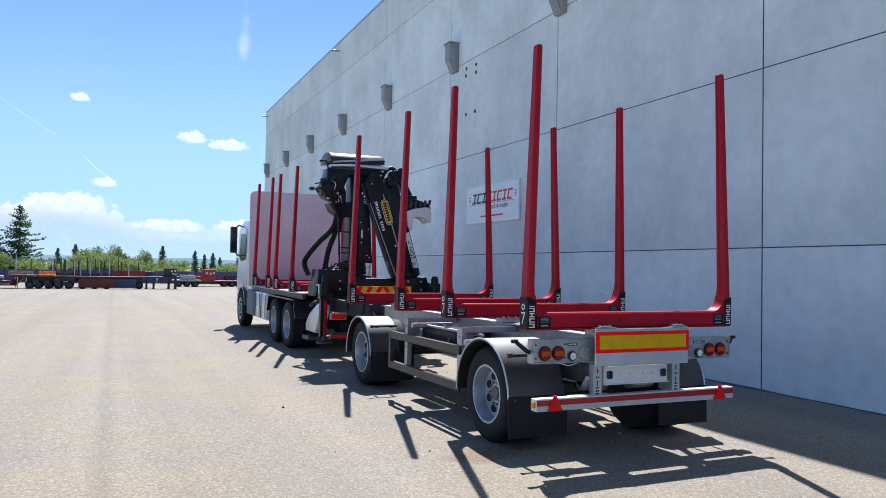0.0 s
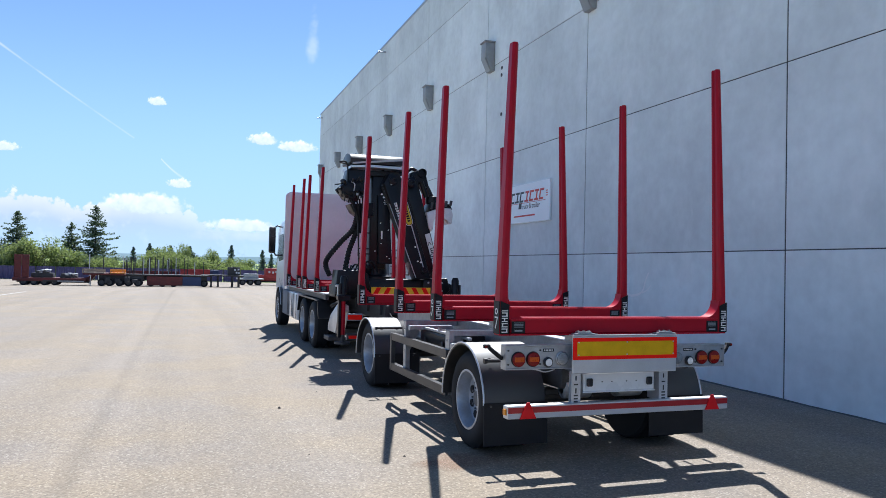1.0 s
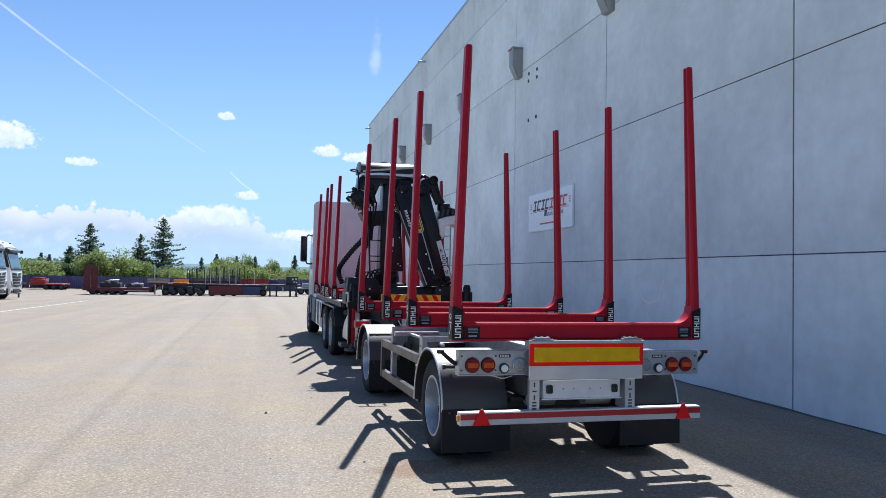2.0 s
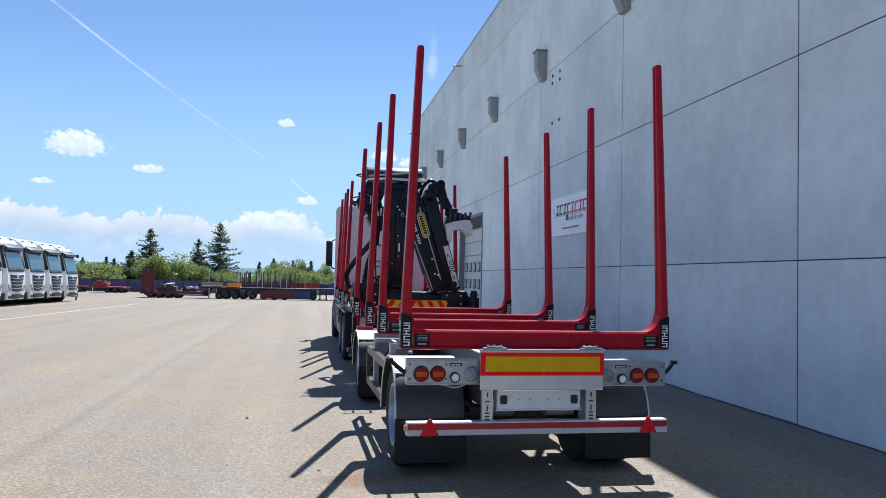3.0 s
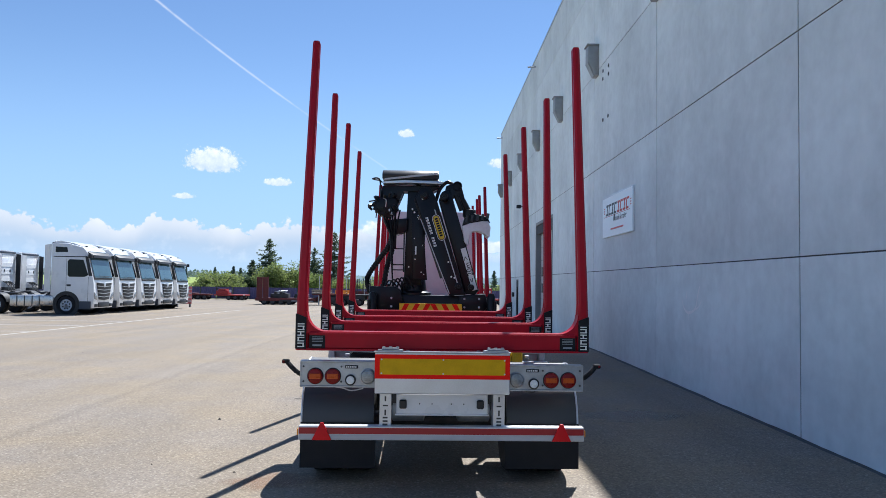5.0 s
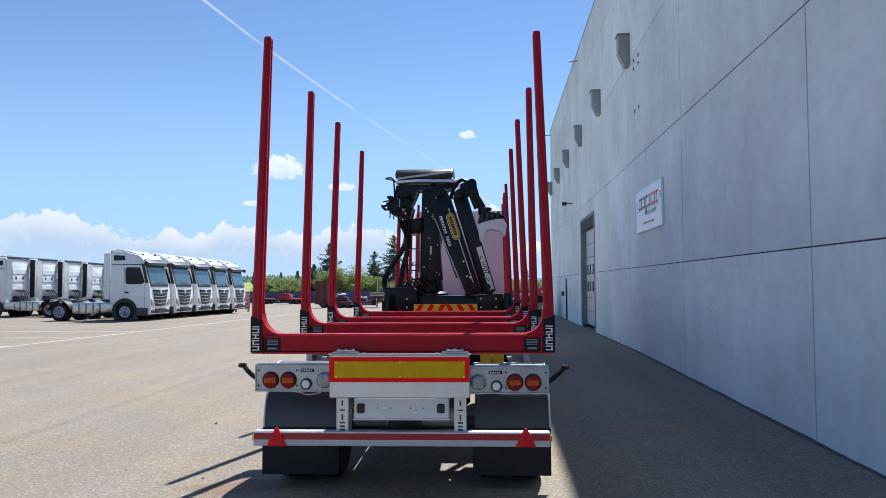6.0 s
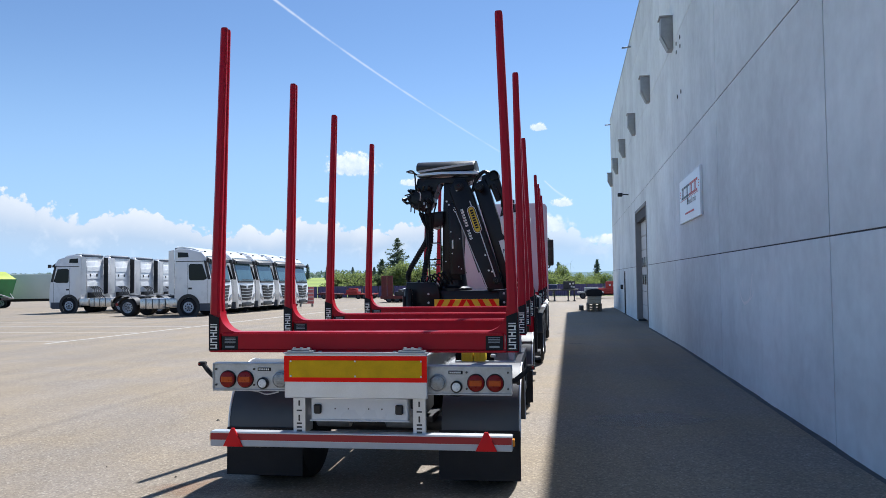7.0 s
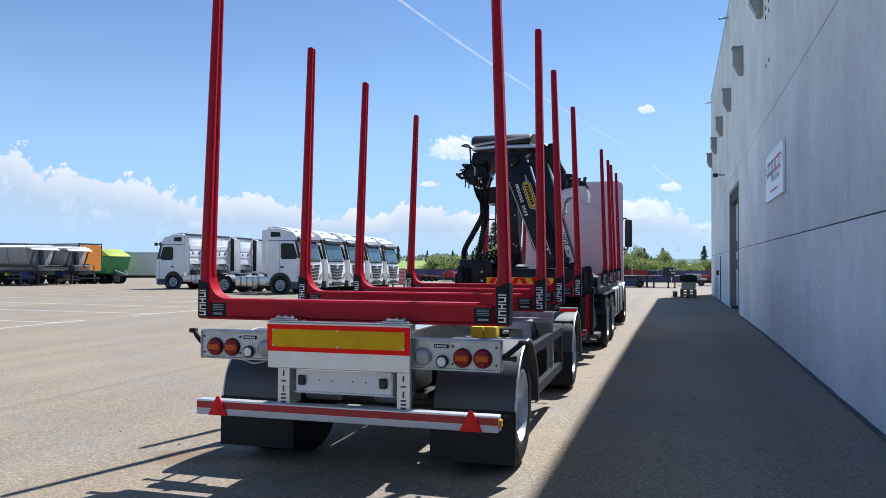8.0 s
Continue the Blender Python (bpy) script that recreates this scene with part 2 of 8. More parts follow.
def concrete():
    m = M("concrete", (0.79, 0.845, 0.85), 0.85, var=0.15, scale=0.45, fine=5, bump=0.12)
    nt = m.node_tree
    bs = nt.nodes["Principled BSDF"]
    tc = nt.nodes["Texture Coordinate"]
    base = bs.inputs["Base Color"].links[0].from_socket
    # rain streaks and cast marks, drawn out upright
    mp = nt.nodes.new("ShaderNodeMapping")
    mp.inputs["Scale"].default_value = (1, 0.9, 0.12)
    geo = nt.nodes.new("ShaderNodeNewGeometry")
    nt.links.new(geo.outputs["Position"], mp.inputs["Vector"])
    st = nt.nodes.new("ShaderNodeTexNoise")
    st.inputs["Scale"].default_value, st.inputs["Detail"].default_value = 1.3, 6
    nt.links.new(mp.outputs[0], st.inputs["Vector"])
    sr = nt.nodes.new("ShaderNodeMapRange")
    sr.inputs["From Min"].default_value, sr.inputs["From Max"].default_value = 0.3, 0.7
    sr.inputs["To Min"].default_value, sr.inputs["To Max"].default_value = 0.965, 1.03
    nt.links.new(st.outputs[0], sr.inputs["Value"])
    info = nt.nodes.new("ShaderNodeObjectInfo")
    ir = nt.nodes.new("ShaderNodeMapRange")
    ir.inputs["To Min"].default_value, ir.inputs["To Max"].default_value = 0.94, 1.05
    nt.links.new(info.outputs["Random"], ir.inputs["Value"])
    mm = nt.nodes.new("ShaderNodeMath")
    mm.operation = "MULTIPLY"
    nt.links.new(sr.outputs[0], mm.inputs[0])
    nt.links.new(ir.outputs[0], mm.inputs[1])
    mul = nt.nodes.new("ShaderNodeVectorMath")
    mul.operation = "SCALE"
    nt.links.new(base, mul.inputs[0])
    nt.links.new(mm.outputs[0], mul.inputs["Scale"])
    # pale lime bloom and darker damp patches, drawn downwards
    mp2 = nt.nodes.new("ShaderNodeMapping")
    mp2.inputs["Scale"].default_value = (1, 1.0, 0.45)
    nt.links.new(geo.outputs["Position"], mp2.inputs["Vector"])
    out = mul.outputs[0]
    for scale, lo, hi, amount, colour in ((0.9, 0.56, 0.74, 0.5, (0.95, 0.97, 0.97, 1)), (0.7, 0.55, 0.72, 0.22, (0.52, 0.56, 0.58, 1)), (7.0, 0.62, 0.78, 0.3, (0.97, 0.98, 0.98, 1))):
        bloom = nt.nodes.new("ShaderNodeTexNoise")
        bloom.inputs["Scale"].default_value, bloom.inputs["Detail"].default_value, bloom.inputs["Roughness"].default_value = scale, 7, 0.62
        bloom.noise_dimensions = "4D"
        bloom.inputs["W"].default_value = scale * 3.1
        nt.links.new(mp2.outputs[0], bloom.inputs["Vector"])
        share = nt.nodes.new("ShaderNodeMapRange")
        share.interpolation_type = "SMOOTHSTEP"
        share.inputs["From Min"].default_value, share.inputs["From Max"].default_value, share.inputs["To Max"].default_value = lo, hi, amount
        nt.links.new(bloom.outputs[0], share.inputs["Value"])
        over = nt.nodes.new("ShaderNodeMix")
        over.data_type = "RGBA"
        nt.links.new(share.outputs[0], over.inputs[0])
        nt.links.new(out, over.inputs[6])
        over.inputs[7].default_value = colour
        out = over.outputs[2]
    nt.links.new(out, bs.inputs["Base Color"])
    return m


def glass(name, tint, coat, spec):
    m = M(name, tint, 0.14, var=0.3, scale=0.8, bump=0, coat=coat, spec=spec)
    return m


def cloud_nodes(name):
    """An empty node material with a short way to add and link nodes."""
    m = bpy.data.materials.new(name)
    m.use_nodes = True
    nt = m.node_tree
    nt.nodes.remove(nt.nodes["Principled BSDF"])

    def node(kind, links=(), op=None, **values):
        n = nt.nodes.new(kind)
        if op:
            n.operation = op
        for key, value in values.items():
            n.inputs[key.replace("_", " ")].default_value = value
        for k, socket in links:
            nt.links.new(socket, n.inputs[k])
        return n
    return m, nt, node


def ramp_of(node, socket, lo, hi, to_lo=0.0, to_hi=1.0):
    n = node("ShaderNodeMapRange", [("Value", socket)], From_Min=lo, From_Max=hi, To_Min=to_lo, To_Max=to_hi)
    n.interpolation_type = "SMOOTHSTEP"
    return n.outputs[0]


def math_of(node, op, a, b):
    n = node("ShaderNodeMath", op=op)
    for k, v in enumerate((a, b)):
        if isinstance(v, (int, float)):
            n.inputs[k].default_value = v
        else:
            n.id_data.links.new(v, n.inputs[k])
    return n.outputs[0]


def billows(node, vector, scale):
    """Round cloud heads at three sizes, 0 to about 1, high in the middle of each head."""
    warp = node("ShaderNodeTexNoise", [("Vector", vector)], Scale=scale * 1.3, Detail=4.0)
    off = node("ShaderNodeVectorMath", [(0, warp.outputs["Color"])], op="MULTIPLY_ADD")
    off.inputs[1].default_value = (0.5 / scale, 0.5 / scale, 0)
    off.id_data.links.new(vector, off.inputs[2])
    total = None
    for k, w in ((1.0, 0.55), (2.3, 0.28), (5.2, 0.17)):
        v = node("ShaderNodeTexVoronoi", [("Vector", off.outputs[0])], Scale=scale * k)
        v.feature = "SMOOTH_F1"
        v.inputs["Smoothness"].default_value = 0.35
        inv = math_of(node, "MULTIPLY_ADD", v.outputs["Distance"], -1.25 * w)
        inv.node.inputs[2].default_value = w
        total = inv if total is None else math_of(node, "ADD", total, inv)
    return total


def cloud_surface(m, nt, node, alpha, tone, strength):
    # sunlit heads and shaded undersides are painted into the cloud's own glow
    cr = node("ShaderNodeValToRGB", [(0, tone)])
    cr.color_ramp.elements[0].position, cr.color_ramp.elements[1].position = 0.28, 0.88
    cr.color_ramp.elements[0].color, cr.color_ramp.elements[1].color = (0.60, 0.70, 0.82, 1), (1, 1, 1, 1)
    em = node("ShaderNodeEmission", [("Color", cr.outputs[0])], Strength=strength)
    tr = node("ShaderNodeBsdfTransparent")
    mx = node("ShaderNodeMixShader", [(0, alpha), (1, tr.outputs[0]), (2, em.outputs[0])])
    nt.links.new(mx.outputs[0], nt.nodes["Material Output"].inputs["Surface"])
    return m


def cloud_material(name, soft, density, scale, ragged):
    """A single cloud on a unit sheet, with a flatter base and a heaped top."""
    m, nt, node = cloud_nodes(name)
    tc = node("ShaderNodeTexCoord")
    sp = node("ShaderNodeSeparateXYZ", [(0, tc.outputs["UV"])])
    x = math_of(node, "MULTIPLY_ADD", sp.outputs[0], 2.0)
    x.node.inputs[2].default_value = -1.0
    y = math_of(node, "MULTIPLY_ADD", sp.outputs[1], 2.4)
    y.node.inputs[2].default_value = -0.95
    low = math_of(node, "MULTIPLY", math_of(node, "MINIMUM", y, 0.0), 0.9)
    y = math_of(node, "ADD", y, low)
    rad = math_of(node, "SQRT", math_of(node, "ADD", math_of(node, "MULTIPLY", x, x), math_of(node, "MULTIPLY", y, y)), 0.0)
    at = node("ShaderNodeVectorMath", [(0, tc.outputs["Object"])], op="MULTIPLY")
    at.inputs[1].default_value = (0.01, 0.01, 0.01)
    heap = billows(node, at.outputs[0], scale)
    wisp = node("ShaderNodeTexNoise", [("Vector", at.outputs[0])], Scale=scale * 2.2, Detail=6.0, Roughness=0.6)
    body = math_of(node, "ADD", math_of(node, "MULTIPLY", heap, ragged), math_of(node, "MULTIPLY", wisp.outputs[0], ragged))
    body = math_of(node, "SUBTRACT", math_of(node, "ADD", body, 0.95 - 0.85 * ragged), rad)
    alpha = math_of(node, "MULTIPLY", ramp_of(node, body, 0.0, soft), density)
    tone = math_of(node, "ADD", math_of(node, "MULTIPLY", heap, 0.5), math_of(node, "MULTIPLY", sp.outputs[1], 0.75))
    return cloud_surface(m, nt, node, alpha, tone, 0.66)


def cloud_bank_material():
    """A bank of cumulus on a sheet whose v is 1 at the mean cloud top; the second map holds degrees."""
    m, nt, node = cloud_nodes("cloud_bank")
    tc = node("ShaderNodeTexCoord")
    deg = node("ShaderNodeUVMap")
    deg.uv_map = "degrees"
    sp = node("ShaderNodeSeparateXYZ", [(0, tc.outputs["UV"])])
    side = node("ShaderNodeSeparateXYZ", [(0, deg.outputs[0])])
    heap = billows(node, deg.outputs[0], 0.62)
    wisp = node("ShaderNodeTexNoise", [("Vector", deg.outputs[0])], Scale=1.6, Detail=7.0, Roughness=0.6)
    top = math_of(node, "ADD", math_of(node, "MULTIPLY", heap, 0.5), math_of(node, "MULTIPLY", wisp.outputs[0], 0.3))
    c = math_of(node, "SUBTRACT", math_of(node, "ADD", top, 0.66), sp.outputs[1])
    edge = ramp_of(node, c, 0.0, 0.07)
    haze = ramp_of(node, sp.outputs[1], 0.1, 0.85, 0.12, 0.97)
    ends = ramp_of(node, side.outputs[0], -6.0, 6.0, 1.0, 0.4)
    alpha = math_of(node, "MULTIPLY", math_of(node, "MULTIPLY", edge, haze), ends)
    rim = ramp_of(node, c, 0.45, 0.02)
    tone = math_of(node, "ADD", math_of(node, "MULTIPLY", heap, 0.7), math_of(node, "MULTIPLY", rim, 0.42))
    tone = math_of(node, "ADD", tone, math_of(node, "MULTIPLY", math_of(node, "SUBTRACT", wisp.outputs[0], 0.5), 0.5))
    return cloud_surface(m, nt, node, alpha, tone, 0.56)


ASPHALT, CONCRETE = asphalt(), concrete()
RED = M("red_paint", (0.40, 0.008, 0.022), 0.38, var=0.08, scale=4, fine=90, bump=0.04, coat=0.08, dirt=(0.28, 0.008, 0.018), dirt_amount=0.35, spec=0.15)
BLACK = M("black_paint", (0.007, 0.008, 0.011), 0.34, var=0.25, scale=5, fine=70, bump=0.06, coat=0.06, dirt=(0.012, 0.012, 0.015), dirt_amount=0.3, spec=0.25)
PLASTIC = M("black_plastic", (0.011, 0.012, 0.015), 0.36, var=0.2, scale=4, fine=120, bump=0.06, dirt=(0.035, 0.035, 0.035), dirt_amount=0.25)
RUBBER = M("rubber", (0.017, 0.018, 0.021), 0.7, var=0.2, scale=5, fine=90, bump=0.2, dirt=(0.024, 0.023, 0.022), dirt_amount=0.4, spec=0.2)
DECAL = M("decal_black", (0.010, 0.012, 0.016), 0.45, var=0.15, scale=6, fine=60, bump=0, spec=0.2)
GALV = M("galvanised_steel", (0.44, 0.455, 0.48), 0.4, 0.72, var=0.2, scale=7, fine=45, bump=0.1, dirt=(0.3, 0.3, 0.3), dirt_amount=0.4)
ALU = M("brushed_aluminium", (0.66, 0.67, 0.69), 0.38, 0.7, var=0.1, scale=4, fine=110, bump=0.06)
WHITE = M("white_paint", (0.78, 0.79, 0.80), 0.3, var=0.05, scale=2, fine=40, bump=0.02, coat=0.5)
PANEL = M("headboard_sheet", (0.74, 0.66, 0.70), 0.35, var=0.06, scale=0.9, fine=14, bump=0.03, dirt=(0.60, 0.55, 0.57), dirt_amount=0.3)
RAIL = M("weathered_aluminium", (0.03, 0.032, 0.038), 0.36, 0.2, var=0.15, scale=5, fine=80, bump=0.06)
GUARD = M("guard_plastic", (0.003, 0.004, 0.006), 0.55, var=0.15, scale=4, fine=120, bump=0.0, coat=1.0, spec=0.65)
GUARD.node_tree.nodes["Principled BSDF"].inputs["Coat Roughness"].default_value = 0.48
STEEL = M("wheel_steel", (0.43, 0.465, 0.52), 0.36, 0.5, var=0.12, scale=9, fine=60, bump=0.05, dirt=(0.3, 0.29, 0.28), dirt_amount=0.4)
DARKSTEEL = M("dark_steel", (0.06, 0.062, 0.066), 0.5, 0.4, var=0.25, scale=6, fine=60, bump=0.1, dirt=(0.12, 0.1, 0.09), dirt_amount=0.4)
GLASS = glass("dark_glass", (0.008, 0.011, 0.013), 0.0, 0.25)
WINDSCREEN = glass("windscreen", (0.05, 0.10, 0.12), 0.35, 0.5)
LENS_RED = M("red_lens", (0.20, 0.004, 0.005), 0.3, var=0.2, scale=40, fine=200, bump=0.2, spec=0.3)
LENS_AMBER = M("amber_lens", (0.52, 0.085, 0.008), 0.3, var=0.15, scale=40, fine=200, bump=0.2, spec=0.3)
LENS_CLEAR = M("clear_lens", (0.26, 0.28, 0.30), 0.15, 0.3, var=0.35, scale=30, fine=150, bump=0.3, coat=0.9)
REFLECT_RED = M("reflective_red", (0.95, 0.015, 0.007), 0.5, var=0.04, scale=8, fine=150, bump=0.05, spec=0.12)
TRIANGLE = M("reflective_pure_red", (0.72, 0.010, 0.014), 0.45, var=0.06, scale=12, fine=150, bump=0.05, spec=0.25)
REFLECT_DEEP = M("reflective_deep_red", (0.38, 0.015, 0.02), 0.4, var=0.1, scale=8, fine=150, bump=0.05)
REFLECT_AMBER = M("reflective_amber", (0.70, 0.41, 0.006), 0.5, var=0.12, scale=8, fine=120, bump=0.05, spec=0.15)
REFLECT_WHITE = M("reflective_white", (0.52, 0.52, 0.54), 0.4, var=0.06, scale=8, fine=150, bump=0.05)
LED_WHITE = M("white_led_lens", (0.86, 0.87, 0.86), 0.25, var=0.08, scale=40, fine=200, bump=0.2)
MARK = M("white_print", (0.82, 0.82, 0.80), 0.5, var=0.05, bump=0)
GREYMARK = M("grey_print", (0.30, 0.33, 0.36), 0.5, var=0.1, bump=0)
YELLOW = M("yellow_plastic", (0.72, 0.50, 0.02), 0.4, var=0.1, bump=0.05)
ORANGE = M("orange_paint", (0.75, 0.26, 0.02), 0.45, var=0.08, bump=0.05)
GREYBOX = M("grey_box_paint", (0.22, 0.23, 0.25), 0.8, var=0.15, scale=4, fine=50, bump=0.05, spec=0.2)
WRAP = M("white_wrap", (0.78, 0.74, 0.75), 0.35, var=0.1, scale=8, fine=40, bump=0.3)
SIGNWHITE = M("sign_sheet", (0.88, 0.90, 0.92), 0.35, var=0.04, scale=1, fine=20, bump=0.02)
HUB = M("hub_steel", (0.12, 0.125, 0.135), 0.45, 0.3, var=0.2, scale=8, fine=60, bump=0.1)
SIDEMARK = M("amber_marker", (0.85, 0.30, 0.01), 0.3, var=0.1, bump=0.1)
CHEVRON = M("chevron_yellow", (0.95, 0.50, 0.010), 0.4, var=0.06, scale=8, fine=120, bump=0.03)


# ---- ground ----
def ground_z(y):
    """The yard rises a little towards the back and then falls away to the fence."""
    k = max(0.0, min(1.0, (y - 46.0) / 46.0))
    fall = 0.012 * max(0.0, min(y, 46.0) - 20.0) + 0.002 * max(0.0, min(y, 130.0) - 46.0)
    return 0.04 + 0.005 * max(0.0, min(y, 44.0) - 6.5) - fall - 0.77 * k * k * (3 - 2 * k)


def far_x(x, y):
    """The far side of the yard stands a little askew to the hall."""
    return x - 0.0065 * y


def far_pose(x, y, z, *turn):
    return pose(far_x(x, y), y, z, *turn)


YARD = [-30, -10, 6.5, 12, 20, 22, 26, 30, 36, 44, 46, 48, 52, 56, 60, 64, 68, 72, 76, 80, 84, 88, 92, 119]


def strip(bm, x0, x1, ys, lift):
    rows = [[bm.verts.new((x, y, ground_z(y) + lift)) for x in (x0, x1)] for y in ys]
    for a, b in zip(rows, rows[1:]):
        bm.faces.new((a[0], a[1], b[1], b[0]))


GRASS = M("meadow", (0.22, 0.29, 0.045), 0.9, var=0.35, scale=0.03, fine=0.6, bump=0)
bm = B()
grid = [-4500, -1500, -600, -250, -120, -70, -35, 0, 35, 70, 120, 250, 600, 1500, 4500]
depth = [-800, -200, -60, *YARD, 130, 160, 220, 300, 420, 600, 900, 1500, 3000, 4600]


def land(x, y):
    z = ground_z(y) - 0.03 - 0.0042 * max(0.0, min(y, 600.0) - 130.0)
    if y > 150:
        k = min(1, (y - 150) / 250)
        left = max(0, min(1, (-20 - x + 0.05 * y) / 90))
        z += k * k * (3 - 2 * k) * (0.6 + 5.0 * left)
    return z


rows = [[bm.verts.new((x, y, land(x, y))) for x in grid] for y in depth]
for a, b in zip(rows, rows[1:]):
    for i in range(len(grid) - 1):
        bm.faces.new((a[i], a[i + 1], b[i + 1], b[i]))
tagged(part("ground", bm, GRASS), "green meadow and farmland rising gently behind the yard", "ground", kind="structure")

bm = B()
strip(bm, -130, 9.0, YARD, 0.0)
strip(bm, 9.0, 70, YARD, 0.0)
tagged(part("pavement", bm, ASPHALT), "worn light-grey asphalt yard with tyre streaks", "asphalt yard", kind="structure")

LINE = M("road_marking", (0.50, 0.49, 0.46), 0.7, var=0.2, scale=2, fine=25, bump=0.1, dirt=(0.3, 0.28, 0.26), dirt_amount=0.7)


def marking(a, b, w, material, name, label, lift=0.004):
    bm = B()
    a, b = Vector(a), Vector(b)
    side = Vector((-(b - a).y, (b - a).x)).normalized() * w / 2
    n = 14
    prev = None
    for i in range(n + 1):
        p = a.lerp(b, i / n)
        row = [bm.verts.new((q.x, q.y, ground_z(q.y) + lift)) for q in (p - side, p + side)]
        if prev:
            bm.faces.new((prev[0], prev[1], row[1], row[0]))
        prev = row
    return tagged(part(name, bm, material), label, "road marking", kind="structure")


marking((-9.6, 4), (-8.9, 52), 0.12, LINE, "lane_line", "worn white painted line on the asphalt")
for y in (17.8, 21.7, 25.7, 29.6, 33.4):
    marking((-26, y + 0.3), (-9.45, y), 0.12, LINE, "bay_line", "worn white parking bay line on the asphalt")

# ---- hall ----
WX, TOP = 8.69, 12.15
COLUMNS = [9.09 + 6.08 * k for k in range(-5, 8)]
LEVELS = [-0.4, 2.285, 5.13, 7.92, 10.6, TOP]
DOOR = (28.75, 33.2, 4.5)
SIDE_DOOR = (40.2, 41.2, 2.15)
Y0, Y1 = COLUMNS[0], COLUMNS[-1]
DARKJOINT = M("joint_sealant", (0.075, 0.078, 0.085), 0.9, var=0.2, bump=0.1)
bm = B()
for y0, y1, z0 in ((Y0, DOOR[0], 0), (DOOR[0], DOOR[1], DOOR[2]), (DOOR[1], SIDE_DOOR[0], 0), (SIDE_DOOR[0], SIDE_DOOR[1], SIDE_DOOR[2]), (SIDE_DOOR[1], Y1, 0)):
    box(bm, WX + 0.014, WX + 0.35, y0, y1, z0 - 0.4, TOP - 0.02)
wall = part("wall_east", bm, DARKJOINT)
tagged(wall, "tall hall wall of grey precast concrete panels in shade", "hall wall", kind="structure")
bm = B()
box(bm, WX + 0.36, WX + 42, Y0, Y0 + 0.3, -0.4, TOP - 0.03)
box(bm, WX + 0.36, WX + 42, Y1 - 0.3, Y1, -0.4, TOP - 0.03)
box(bm, WX + 41.7, WX + 42, Y0 + 0.3, Y1 - 0.3, -0.4, TOP - 0.03)
tagged(part("wall_rear", bm, CONCRETE), "plain grey concrete walls of the hall", "hall wall", kind="structure")
bm = B()
box(bm, WX - 0.02, WX + 42.1, Y0 - 0.05, Y1 + 0.05, TOP - 0.02, TOP + 0.08, 0.01)
tagged(part("roof", bm, GALV), "flat metal edged hall roof", "roof", kind="structure")


def panel(y0, y1, z0, z1):
    """One precast panel, cut where an opening goes through it."""
    pieces = [(y0, y1, z0, z1)]
    for oy0, oy1, oz in (DOOR, SIDE_DOOR):
        cut = []
        for a, b, c, d in pieces:
            if b <= oy0 or a >= oy1 or c >= oz:
                cut.append((a, b, c, d))
                continue
            if a < oy0:
                cut.append((a, oy0, c, d))
            if b > oy1:
                cut.append((oy1, b, c, d))
            if d > oz:
                cut.append((max(a, oy0), min(b, oy1), oz, d))
        pieces = cut
    for a, b, c, d in pieces:
        if b - a < 0.05 or d - c < 0.05:
            continue
        bm = B()
        g = 0.0085
        e = [q if abs(v - w) < 1e-6 else 0 for v, w, q in ((a, y0, 0.014), (b, y1, 0.014), (c, z0, g), (d, z1, g))]
        box(bm, WX, WX + 0.0135, a + e[0], b - e[1], c + e[2], d - e[3], 0.003)
        part("panel", bm, CONCRETE, wall)


for ya, yb in zip(COLUMNS, COLUMNS[1:]):
    for za, zb in zip(LEVELS, LEVELS[1:]):
        panel(ya, yb, za, zb)

# sectional gate, set back in its opening
bm = B()
DX = WX + 0.2
gate = thing("door_1", pose(DX, 0, 0), "closed grey sectional hall gate with two rows of small windows", "hall gate", kind="structure")
GATE = M("gate_sheet", (0.60, 0.60, 0.60), 0.5, 0.1, var=0.08, scale=2, fine=40, bump=0.05)
for k in range(8):
    bm = B()
    box(bm, 0, 0.05, DOOR[0] + 0.02, DOOR[1] - 0.02, k * 0.56 + 0.16, k * 0.56 + 0.705, 0.012)
    part("door_section", bm, GATE, gate)
for z in (1.75, 2.45):
    for k in range(5):
        yc = DOOR[0] + 0.5 + k * 0.86
        bm = B()
        box(bm, -0.03, 0.0, yc - 0.24, yc + 0.24, z - 0.2, z + 0.2, 0.02)
        fr = part("window_frame", bm, PLASTIC, gate)
        bm = B()
        box(bm, -0.036, -0.031, yc - 0.18, yc + 0.18, z - 0.14, z + 0.14)
        part("pane", bm, M("gate_pane", (0.5, 0.52, 0.52), 0.2, bump=0) if (z, k) == (1.75, 0) else bpy.data.materials["gate_pane"], fr)
bm = B()
box(bm, WX - 0.03, WX + 0.36, DOOR[1] - 0.03, DOOR[1] + 0.10, 0.1, DOOR[2] + 0.1, 0.01)
box(bm, WX - 0.03, WX + 0.36, DOOR[0] - 0.03, DOOR[1] - 0.03, DOOR[2] - 0.03, DOOR[2] + 0.10, 0.01)
box(bm, WX - 0.028, WX + 0.36, DOOR[0] - 0.08, DOOR[0] + 0.02, 0.1, DOOR[2] - 0.03, 0.01)
tagged(part("trim", bm, M("door_reveal", (0.22, 0.222, 0.225), 0.6, 0.0, bump=0.05)), "grey metal reveal round the hall gate", "door frame", kind="structure")
side = thing("door_2", pose(WX + 0.2, 0, 0), "dark grey steel side door in the hall wall", "door", kind="structure")
bm = B()
box(bm, 0, 0.05, SIDE_DOOR[0] + 0.06, SIDE_DOOR[1] - 0.06, 0.17, SIDE_DOOR[2] - 0.06, 0.01)
